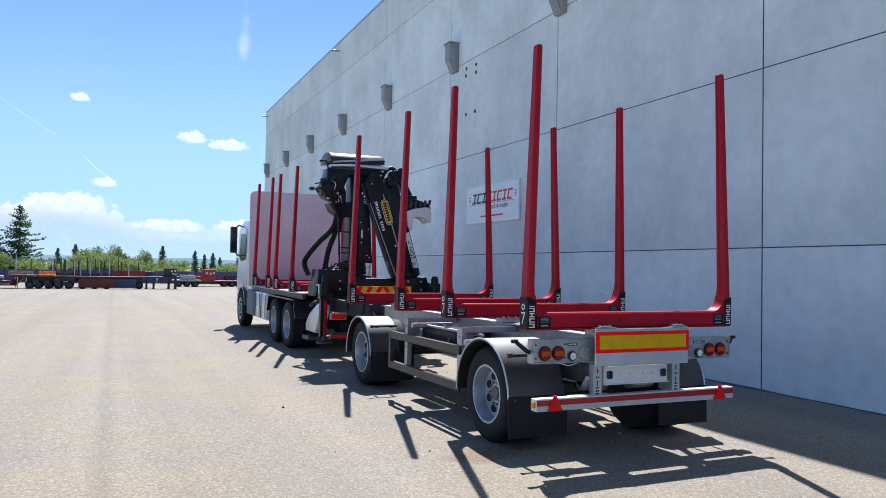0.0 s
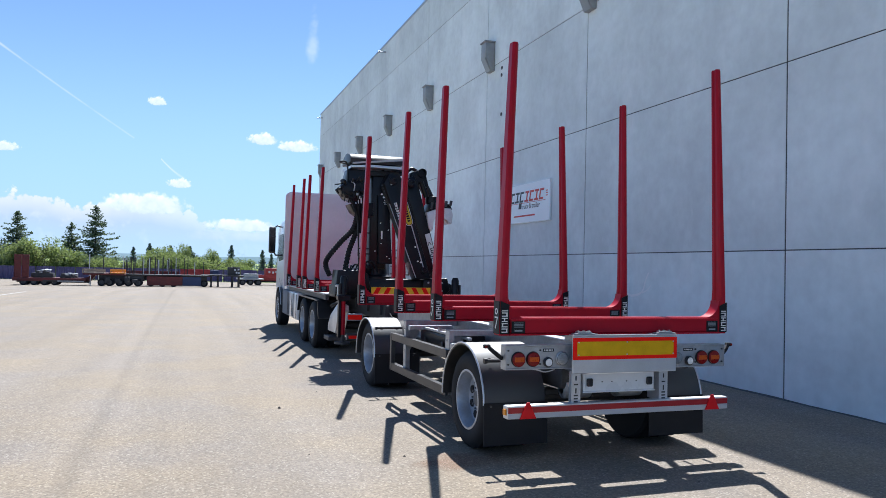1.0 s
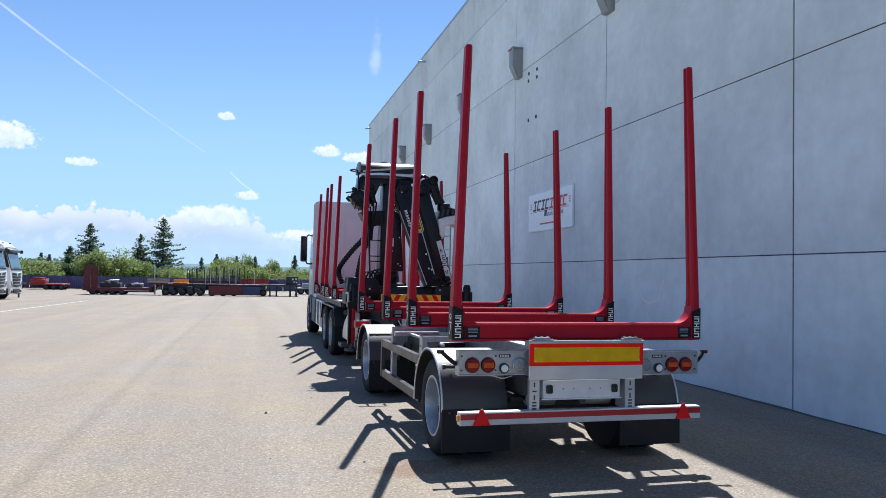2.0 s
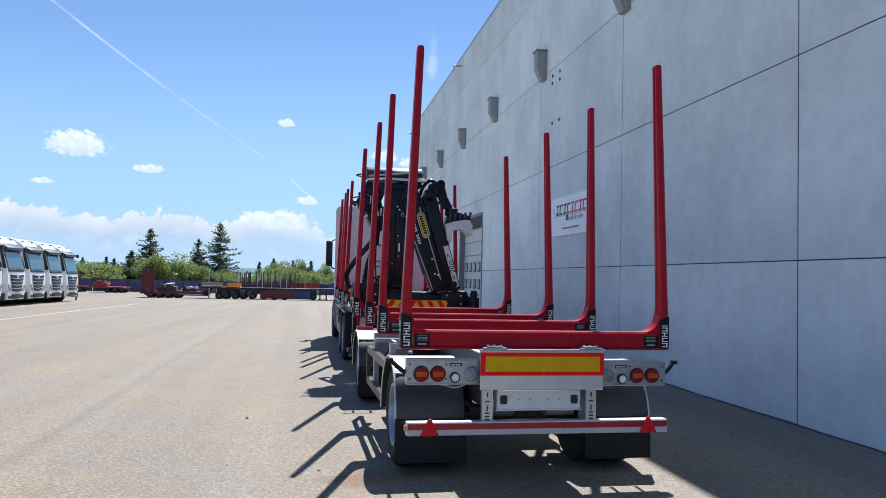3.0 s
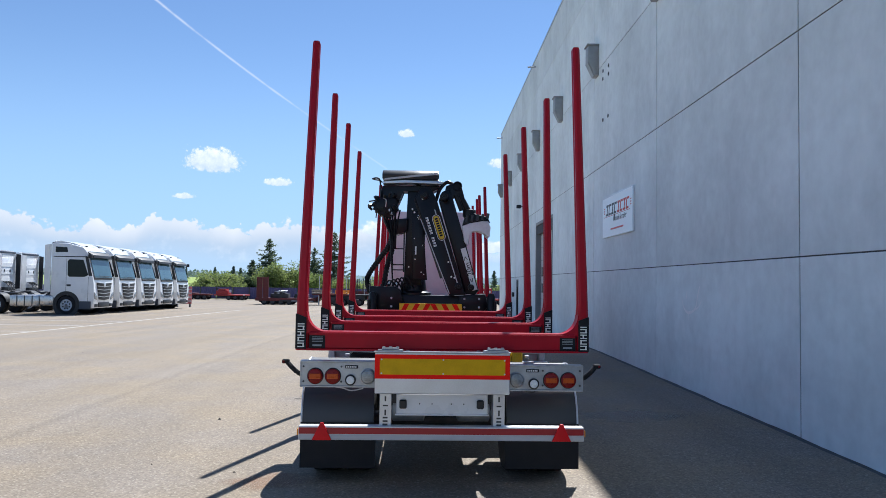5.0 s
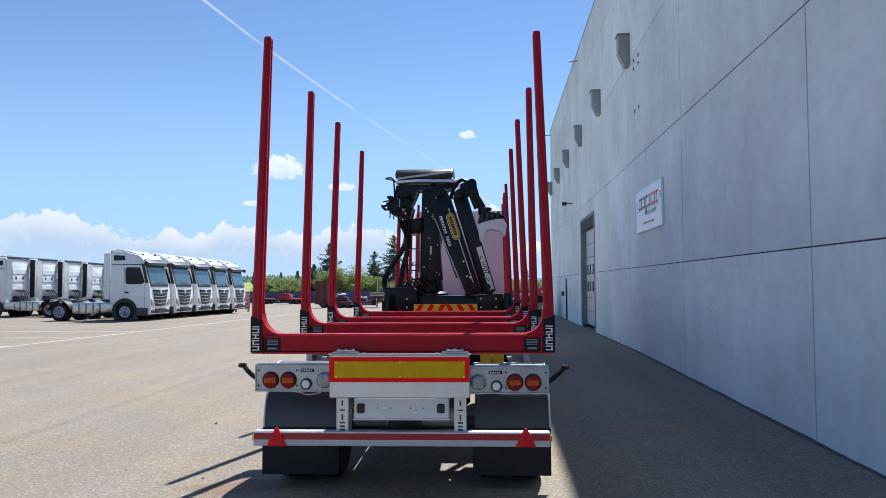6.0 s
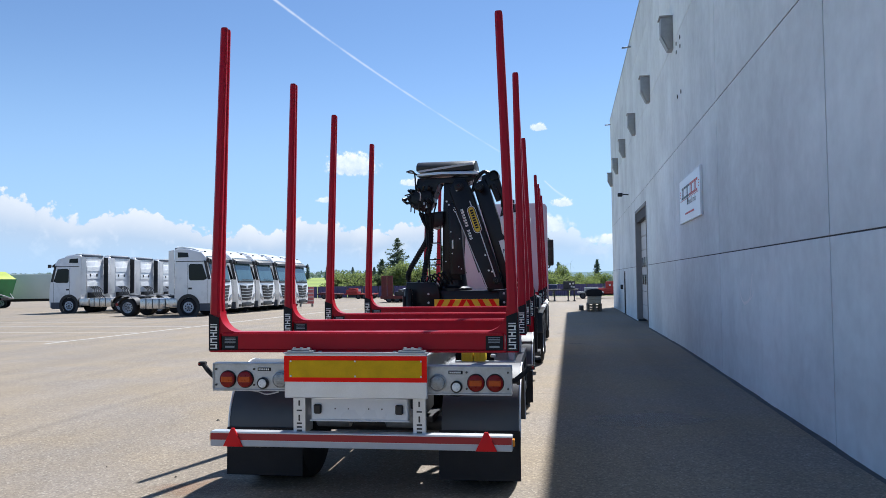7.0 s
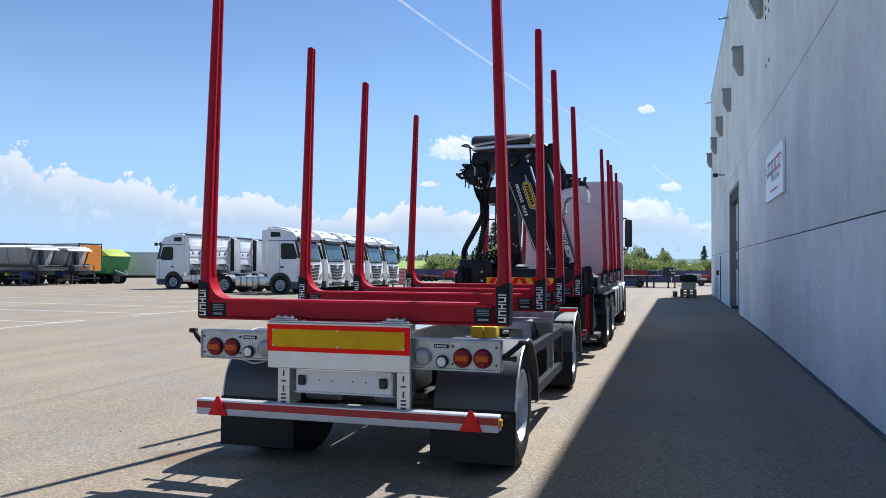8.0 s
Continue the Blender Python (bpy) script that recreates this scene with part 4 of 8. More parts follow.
    # slotted uprights
    for s in (-1, 1):
        x0, x1 = sorted((s * 0.449, s * 0.55))
        bm = B()
        box(bm, x0, x1, 0.062, 0.072, 0.63, 0.935)
        box(bm, *sorted((s * 0.449, s * 0.456)), 0.072, 0.26, 0.63, 0.935)
        box(bm, *sorted((s * 0.543, s * 0.55)), 0.072, 0.11, 0.63, 0.935)
        up = part("bar_bracket", bm, ALU, t, "galvanised slotted bracket of the underrun bar")
        for z, w, h in ((0.875, 0.007, 0.022), (0.815, 0.022, 0.006), (0.755, 0.007, 0.025), (0.71, 0.022, 0.007), (0.68, 0.022, 0.007), (0.652, 0.022, 0.007)):
            bm = B()
            box(bm, s * 0.5 - w, s * 0.5 + w, 0.058, 0.063, z - h, z + h, 0.002)
            part("slot", bm, DARKSTEEL, up)
    # underrun bar
    bm = B()
    box(bm, -1.245, 1.245, 0.0, 0.1, 0.525, 0.645, 0.006)
    bar = part("underrun_bar", bm, ALU, t, "aluminium underrun bar with red and white stripes")
    bm = B()
    box(bm, -1.24, 1.24, -0.003, 0.001, 0.578, 0.632)
    part("red_stripe", bm, REFLECT_DEEP, bar)
    bm = B()
    box(bm, -1.24, 1.24, -0.003, 0.001, 0.53, 0.574)
    part("white_stripe", bm, REFLECT_WHITE, bar)
    for s in (-1, 1):
        bm = B()
        c = s * 1.042
        prism(bm, [(c - 0.085, 0.527), (c + 0.085, 0.527), (c + 0.012, 0.678), (c - 0.012, 0.678)], "y", -0.02, -0.003, 0.004)
        part("reflector_triangle", bm, TRIANGLE, bar, "red triangular rear reflector")
        bm = B()
        box(bm, *sorted((s * 1.245, s * 1.262)), 0.025, 0.075, 0.56, 0.615, 0.004)
        part("side_marker", bm, SIDEMARK, bar, "amber side marker")
    # axles, wheels, mudguards
    for y, zc in ((1.0, 0.546), (5.05, 0.566)):
        bm = B()
        cyl(bm, (-0.95, y, zc), (0.95, y, zc), 0.07, 16)
        box(bm, -0.52, -0.36, y - 0.35, y + 0.35, zc + 0.07, zc + 0.13, 0.01)
        box(bm, 0.36, 0.52, y - 0.35, y + 0.35, zc + 0.07, zc + 0.13, 0.01)
        ax = part("axle", bm, DARKSTEEL, t)
        for s in (-1, 1):
            bm = B()
            lathe(bm, [(0.10, 0), (0.13, 0.03), (0.13, 0.11), (0.11, 0.14), (0.13, 0.17), (0.1, 0.2)], (s * 0.44, y + 0.22, zc + 0.13), "z", 18)
            part("air_spring", bm, RUBBER, t)
            wheel(t, s * 1.23, y, zc, 0.5, s, 0.27, True)
            mudguard(t, y + 0.04, (0.545 if y < 3 else 0.535) - (0.0 if s < 0 else 0.03 if y < 3 else 0.015), 0.585 if y < 3 else 0.572, *sorted((s * (0.62 if y < 3 else 0.82), s * 1.285)), a0=-3, a1=177)
            bm = B()
            prism(bm, [(y - 0.546, zc + 0.05), (y - 0.556, 0.185), (y - 0.571, 0.185), (y - 0.563, zc + 0.05)], "x", *sorted((s * 0.6, s * 1.29)))
            part("mudflap", bm, RUBBER, t, "black rubber mudflap")
            for q in (0, 4):
                bm = B()
                cyl(bm, (s * (0.7 + q * 0.13), y - 0.572, zc + 0.02), (s * (0.7 + q * 0.13), y - 0.56, zc + 0.02), 0.012, 6)
                part("bolt", bm, DARKSTEEL, t)
            # rod held off the rear of the guard by two brackets
            yr, zr = y - 0.545, 1.008 if y < 3 else 0.995
            bm = B()
            cyl(bm, (s * (0.74 if y < 3 else 0.88), yr, zr), (s * 1.285, yr, zr), 0.017, 10)
            cyl(bm, (s * 1.265, yr, zr), (s * 1.295, yr, zr), 0.026, 12)
            part("guard_rod", bm, PLASTIC, t, "black rod behind the mudguard")
            for x in (0.9, 1.14):
                bm = B()
                prism(bm, [(yr - 0.012, zr - 0.012), (yr + 0.012, zr - 0.012), (yr + 0.17, zr - 0.04), (yr + 0.19, zr + 0.005), (yr + 0.02, zr + 0.012)], "x", *sorted((s * x, s * (x + 0.025))))
                part("rod_bracket", bm, PLASTIC, t)
    # turntable and drawbar
    bm = B()
    lathe(bm, [(0.5, 0.0), (0.55, 0.0), (0.55, 0.06), (0.5, 0.06)], (0, 5.05, 0.87), "z", 40)
    part("turntable", bm, DARKSTEEL, t)
    bm = B()
    for s in (-1, 1):
        prism(bm, [(s * 0.45, 5.45), (s * 0.37, 5.45), (s * 0.02, 7.45), (s * 0.1, 7.45)], "z", 0.70, 0.80, 0.006)
    box(bm, -0.06, 0.06, 7.4, 7.9, 0.71, 0.79, 0.01)
    part("drawbar", bm, GALV, t)
    # air tanks and hoses under the rear
    for x in (-0.3, 0.3):
        bm = B()
        lathe(bm, [(0.05, -0.16), (0.10, -0.14), (0.10, 0.14), (0.05, 0.16)], (x, 0.42, 0.72), "x", 20)
        part("air_tank", bm, GALV, t, "small galvanised air tank")
    for k in range(4):
        bm = B()
        tube(bm, smooth_line([(-0.3 + k * 0.15, 0.3, 1.0), (-0.2 + k * 0.12, 0.5, 0.85), (-0.25 + k * 0.17, 0.9, 0.8), (-0.1 + k * 0.1, 1.4, 0.95), (0.1 - k * 0.05, 2.5, 1.0)], 5), 0.012, 6)
        part("air_hose", bm, RUBBER, t)
    # side guards
    for s in (-1, 1):
        bm = B()
        for z0, z1 in ((0.465, 0.56), (0.88, 0.975)):
            bm = B()
            box(bm, *sorted((s * 1.19, s * 1.225)), 1.7, 3.92, z0, z1, 0.006)
            box(bm, *sorted((s * 1.16, s * 1.225)), 1.7, 3.92, z1 - 0.008, z1 + 0.004)
            part("guard_rail", bm, RAIL, t, "dark aluminium side guard rail")
        bm = B()
        box(bm, *sorted((s * 1.17, s * 1.23)), 3.86, 3.93, 0.465, 0.98, 0.006)
        part("guard_post", bm, RAIL, t)
        for y, w, zt in ((1.77, 0.12, 1.198), (3.39, 0.09, 1.188)):
            bm = B()
            box(bm, *sorted((s * 1.12, s * 1.188)), y - w / 2, y + w / 2, 0.465, zt, 0.006)
            prism(bm, [(s * 1.122, zt - 0.45), (s * 1.186, zt - 0.45), (s * 1.186, zt - 0.06), (s * 0.97, zt - 0.06), (s * 0.97, zt - 0.16)], "y", y + w / 2 - 0.012, y + w / 2 - 0.004)
            box(bm, *sorted((s * 0.45, s * 1.186)), y - w / 2 + 0.002, y + w / 2 - 0.002, zt - 0.07, zt + 0.002, 0.006)
            for k in range(5):
                cyl(bm, (s * 1.185, y, 0.52 + 0.14 * k), (s * 1.198, y, 0.52 + 0.14 * k), 0.012, 6)
            part("guard_hanger", bm, GALV, t)
        bm = B()
        box(bm, *sorted((s * 0.6, s * 1.2)), 1.58, 1.64, 1.0, 1.06, 0.006)
        box(bm, *sorted((s * 0.6, s * 1.2)), 3.14, 3.2, 1.08, 1.14, 0.006)
        box(bm, *sorted((s * 0.95, s * 1.0)), 1.6, 3.2, 1.09, 1.12, 0.006)
        part("outrigger", bm, GALV, t)
        bm = B()
        prism(bm, [(s * 0.5, 0.75), (s * 1.0, 1.1), (s * 1.0, 1.16), (s * 0.5, 0.86)], "y", 2.55, 2.6)
        part("brace", bm, GALV, t)
    # yellow wheel chocks on the chassis
    for x, y in ((0.73, 1.58), (0.853, 1.58)):
        bm = B()
        prism(bm, [(y - 0.08, 1.062), (y + 0.12, 1.062), (y + 0.1, 1.11), (y + 0.02, 1.165), (y - 0.08, 1.16)], "x", x - 0.058, x + 0.058, 0.01)
        for q in range(4):
            box(bm, x - 0.05 + q * 0.028, x - 0.036 + q * 0.028, y - 0.086, y - 0.078, 1.075, 1.15)
        part("wheel_chock", bm, YELLOW, t, "yellow plastic wheel chock")
    # unseen plate added to close gaps in the trailer's ground shadow
    bm = B()
    box(bm, -0.34, 0.34, 0.35, 6.1, 0.955, 0.985, 0.004)
    part("belly_plate", bm, DARKSTEEL, t)
    # dark boxes and tanks slung between the axles
    for s in (-1, 1):
        bm = B()
        box(bm, *sorted((s * 0.52, s * 1.0)), 2.2, 3.3, 0.80, 1.09, 0.03)
        bx = part("tool_box", bm, BLACK, t, "black tool box slung between the axles")
        bm = B()
        box(bm, *sorted((s * 1.0, s * 1.006)), 2.25, 3.25, 0.83, 1.06, 0.003)
        part("lid", bm, BLACK, bx)
        for y in (2.4, 3.05):
            bm = B()
            box(bm, *sorted((s * 1.006, s * 1.025)), y - 0.03, y + 0.03, 0.9, 1.0, 0.006)
            part("latch", bm, DARKSTEEL, bx)
        bm = B()
        lathe(bm, [(0.04, 3.42), (0.12, 3.46), (0.12, 4.1), (0.04, 4.14)], (s * 0.72, 0, 0.88), "y", 20)
        part("air_tank", bm, BLACK, t, "black air tank")
    bm = B()
    box(bm, -0.3, 0.3, 2.1, 3.4, 0.74, 0.93, 0.03)
    part("valve_box", bm, PLASTIC, t)
    bm = B()
    box(bm, -0.5, 0.5, 0.35, 0.85, 0.72, 0.93, 0.03)
    part("spring_carrier", bm, DARKSTEEL, t)
    return t


timber_trailer()


# ---- timber truck ----
def timber_truck():
    t = thing("timber_truck", pose(4.141, 14.0, 0.05, 0.25, 0, 0.6), "white three-axle timber truck with red bunks", "truck")
    for y in (2.48, 4.15, 5.03, 6.77):
        bunk(t, y, 1.27, 1.42, 1.265, 3.975)
    for s in (-1, 1):
        bm = B()
        box(bm, *sorted((s * 0.36, s * 0.45)), -0.4, 10.0, 0.85, 1.13, 0.006)
        part("chassis_beam", bm, DARKSTEEL, t)
    bm = B()
    box(bm, -1.2, 1.2, 1.7, 7.1, 1.225, 1.262, 0.01)
    part("deck", bm, GALV, t, "flat steel deck under the bunks")
    for s in (-1, 1):
        bm = B()
        box(bm, *sorted((s * 1.08, s * 1.16)), 1.75, 7.05, 1.12, 1.224, 0.006)
        part("deck_rail", bm, DARKSTEEL, t)
    for k in range(9):
        bm = B()
        box(bm, -0.5, 0.5, -0.2 + k * 1.0, -0.1 + k * 1.0, 0.95, 1.17)
        part("crossmember", bm, DARKSTEEL, t)
    # headboard
    bm = B()
    r = 0.14
    pts = [(-1.29, 1.22), (1.29, 1.22)]
    for sx, a0 in ((1, 0), (-1, 90)):
        for k in range(6):
            a = radians(a0 + 18 * k)
            pts.append((sx * (1.29 - r) + r * math.cos(a), 3.83 - r + r * math.sin(a)))
    prism(bm, pts, "y", 7.30, 7.36, 0.012)
    hb = part("headboard", bm, PANEL, t, "large pale headboard sheet with rounded top corners")
    for x in (-0.42, 0.42):
        bm = B()
        box(bm, x - 0.006, x + 0.006, 7.295, 7.302, 1.3, 3.7)
        part("seam", bm, ALU, hb)
    bm = B()
    for x in (-0.9, 0.9):
        box(bm, x - 0.04, x + 0.04, 7.365, 7.44, 1.15, 3.6, 0.006)
    part("headboard_frame", bm, ALU, hb)
    # cab
    cab = new("cab")
    cab.parent = t
    y0, y1 = 7.62, 10.0
    prof = [(y0, 1.05), (y0, 2.9), (y0 + 0.1, 3.05), (y0 + 1.3, 3.1), (y1 - 0.35, 3.0), (y1 - 0.14, 2.8), (y1, 1.95), (y1 + 0.06, 1.2), (y1 + 0.04, 0.45), (y1 - 0.55, 0.42), (y1 - 0.6, 0.75), (8.75 + 0.58, 0.95), (8.75 + 0.45, 1.12), (8.75 - 0.45, 1.12), (8.75 - 0.6, 0.95), (y0, 0.95)]
    bm = B()
    prism(bm, prof, "x", -1.15, 1.15, 0.05)
    part("shell", bm, WHITE, cab, "white painted lorry cab shell")
    for s in (-1, 1):
        bm = B()
        xw = s * 1.153
        prism(bm, [(8.55, 1.95), (8.55, 2.6), (8.7, 2.7), (9.5, 2.7), (9.72, 2.05), (9.4, 1.9)], "x", *sorted((xw, xw + s * 0.006)))
        part("side_window", bm, GLASS, cab, "dark side window")
        bm = B()
        tube(bm, [(s * 1.14, 9.3, 2.93), (s * 1.24, 9.36, 2.97), (s * 1.33, 9.36, 2.9)], 0.024, 8)
        mirror = part("mirror_arm", bm, PLASTIC, cab)
        bm = B()
        tube(bm, [(s * 1.14, 9.3, 2.08), (s * 1.28, 9.36, 2.08), (s * 1.34, 9.36, 2.2)], 0.024, 8)
        part("mirror_arm", bm, PLASTIC, cab)
        bm = B()
        xm = s * (1.39 if s < 0 else 1.325)
        box(bm, xm - 0.1, xm + 0.1, 9.28, 9.41, 2.14, 2.93, 0.045)
        box(bm, xm - 0.098, xm + 0.098, 9.265, 9.29, 2.63, 2.66, 0.006)
        part("mirror", bm, PLASTIC, mirror, "black wing mirror housing")
        bm = B()
        box(bm, xm - 0.075, xm + 0.075, 9.272, 9.279, 2.2, 2.61)
        box(bm, xm - 0.075, xm + 0.075, 9.272, 9.279, 2.68, 2.87)
        part("mirror_glass", bm, GLASS, mirror)
        bm = B()
        for q in range(3):
            box(bm, *sorted((s * 0.95, s * 1.165)), 9.3, 9.75, 0.45 + 0.3 * q, 0.49 + 0.3 * q, 0.01)
        part("step", bm, PLASTIC, cab)
        mudguard(t, 8.75, 0.56, 0.60, *sorted((s * 0.85, s * 1.24)), a0=10, a1=170)
    bm = B()
    prism(bm, [(y1 - 0.33, 2.98), (y1 - 0.12, 2.78), (y1 + 0.005, 1.98), (y1 + 0.02, 1.98), (y1 - 0.10, 2.8), (y1 - 0.31, 3.0)], "x", -1.04, 1.04)
    part("windscreen", bm, WINDSCREEN, cab)
    bm = B()
    for k in range(2):
        cyl(bm, (1.0 - 2.0 * k, 8.4, 3.05), (1.0 - 2.0 * k, 8.4, 3.55), 0.012, 6)
    part("antenna", bm, PLASTIC, cab)
    # wheels
    for y, twin in ((2.75, True), (4.12, True), (8.75, False)):
        for s in (-1, 1):
            wheel(t, s * 1.24, y, 0.538, 0.51, s, 0.28, twin)
        bm = B()
        cyl(bm, (-0.95, y, 0.51), (0.95, y, 0.51), 0.09, 16)
        lathe(bm, [(0.08, -0.22), (0.22, -0.1), (0.22, 0.1), (0.08, 0.22)], (0, y, 0.51), "x", 18)
        part("axle", bm, DARKSTEEL, t)
    for s in (-1, 1):
        # rear arch covers: a flat fender over both axles
        bm = B()
        pts = [(1.95, 0.72), (2.15, 1.1), (4.72, 1.1), (4.92, 0.72), (4.89, 0.71), (4.7, 1.075), (2.17, 1.075), (1.98, 0.71)]
        prism(bm, pts, "x", *sorted((s * 0.65, s * 1.26)))
        part("fender", bm, PLASTIC, t, "black fender over the rear axles")
        # side boxes between the axles
        for ya, yb, mat in ((5.05, 5.75, WHITE), (5.8, 6.5, WHITE), (6.55, 7.75, GREYBOX)):
            bm = B()
            box(bm, *sorted((s * 0.62, s * 1.25)), ya, yb, 0.45, 1.12, 0.04)
            bx = part("side_box", bm, mat, t, "white side storage box" if mat is WHITE else "grey-painted diesel tank")
            bm = B()
            box(bm, *sorted((s * 1.25, s * 1.262)), ya + 0.06, ya + 0.09, 0.5, 1.08)
            box(bm, *sorted((s * 1.25, s * 1.262)), yb - 0.09, yb - 0.06, 0.5, 1.08)
            part("strap", bm, DARKSTEEL, bx)
        # stabiliser legs of the crane
        bm = B()
        cyl(bm, (s * 1.12, 0.15, 0.55), (s * 1.12, 0.15, 1.2), 0.045, 18)
        leg = part("stabiliser_leg", bm, RED, t, "red stabiliser leg with a black foot")
        bm = B()
        cyl(bm, (s * 1.12, 0.15, 0.42), (s * 1.12, 0.15, 0.56), 0.045, 14)
        lathe(bm, [(0.05, 0.0), (0.15, 0.0), (0.15, -0.04), (0.05, -0.04)], (s * 1.12, 0.15, 0.42), "z", 20)
        part("foot", bm, DARKSTEEL, leg)
        bm = B()
        lathe(bm, [(0.07, -0.12), (0.075, 0.3), (0.05, 0.36)], (s * 1.12, 0.15, 1.3), "z", 18)
        box(bm, *sorted((s * 1.165, s * 1.215)), 0.1, 0.22, 0.5, 1.25, 0.008)
        box(bm, *sorted((s * 1.0, s * 1.24)), 0.05, 0.25, 1.2, 1.3, 0.01)
        cyl(bm, (s * 1.19, 0.1, 1.32), (s * 1.19, 0.1, 1.52), 0.03, 10)
        part("leg_head", bm, BLACK, leg)
        # tail lamps of the truck
        bm = B()
        xa, xb = (-1.17, -0.87) if s < 0 else (0.71, 1.01)
        box(bm, xa, xb, -0.42, -0.34, 0.855, 0.985, 0.01)
        tl = part("tail_lamp", bm, GREYMARK, t, "red rectangular tail lamp in a pale frame")
        bm = B()
        box(bm, xa + 0.02, xb - 0.02, -0.432, -0.418, 0.875, 0.965, 0.006)
        part("lens", bm, REFLECT_RED, tl)
        # angular white side cover behind the wheels
        bm = B()
        prism(bm, [(0.72, 0.52), (0.72, 0.6), (0.42, 0.98), (0.42, 1.08), (0.62, 1.1), (1.25, 0.86), (1.5, 0.66), (1.5, 0.52)], "x", *sorted((s * 0.95, s * 1.14)), bev=0.012)
        part("side_cover", bm, ALU if s < 0 else PLASTIC, t, "angular silver side cover" if s < 0 else "angular black side cover")
        bm = B()
        box(bm, *sorted((s * 0.6, s * 1.24)), 0.9, 1.4, 0.36, 0.44, 0.01)
        part("step_plate", bm, DARKSTEEL, t)
        bm = B()
        tube(bm, smooth_line([(s * 0.9, 1.6, 1.1), (s * 1.1, 1.3, 1.02), (s * 1.15, 0.9, 1.08), (s * 1.0, 0.4, 1.15)], 4), 0.03, 8)
        part("hose", bm, RUBBER, t)
    bm = B()
    box(bm, -1.15, 1.15, -0.4, -0.28, 0.5, 0.62, 0.008)
    ub = part("underrun_bar", bm, DARKSTEEL, t)
    bm = B()
    box(bm, -1.12, 1.12, -0.404, -0.4, 0.53, 0.585)
    part("red_stripe", bm, REFLECT_RED, ub)
    bm = B()
    box(bm, -0.4, 0.4, -0.42, -0.3, 0.62, 0.9, 0.02)
    lathe(bm, [(0.12, -0.62), (0.16, -0.5), (0.1, -0.4)], (0, 0, 0.75), "y", 18)
    part("tow_hitch", bm, DARKSTEEL, t)
    for k in range(5):
        bm = B()
        x = -0.35 + k * 0.17
        tube(bm, smooth_line([(x, -0.3, 1.0), (x * 0.8, -0.7, 0.78), (x * 0.5, -1.1, 0.72), (x * 0.3, -1.6, 0.85)], 5), 0.017, 6)
        part("coupling_hose", bm, RUBBER, t)
    return t


timber_truck()


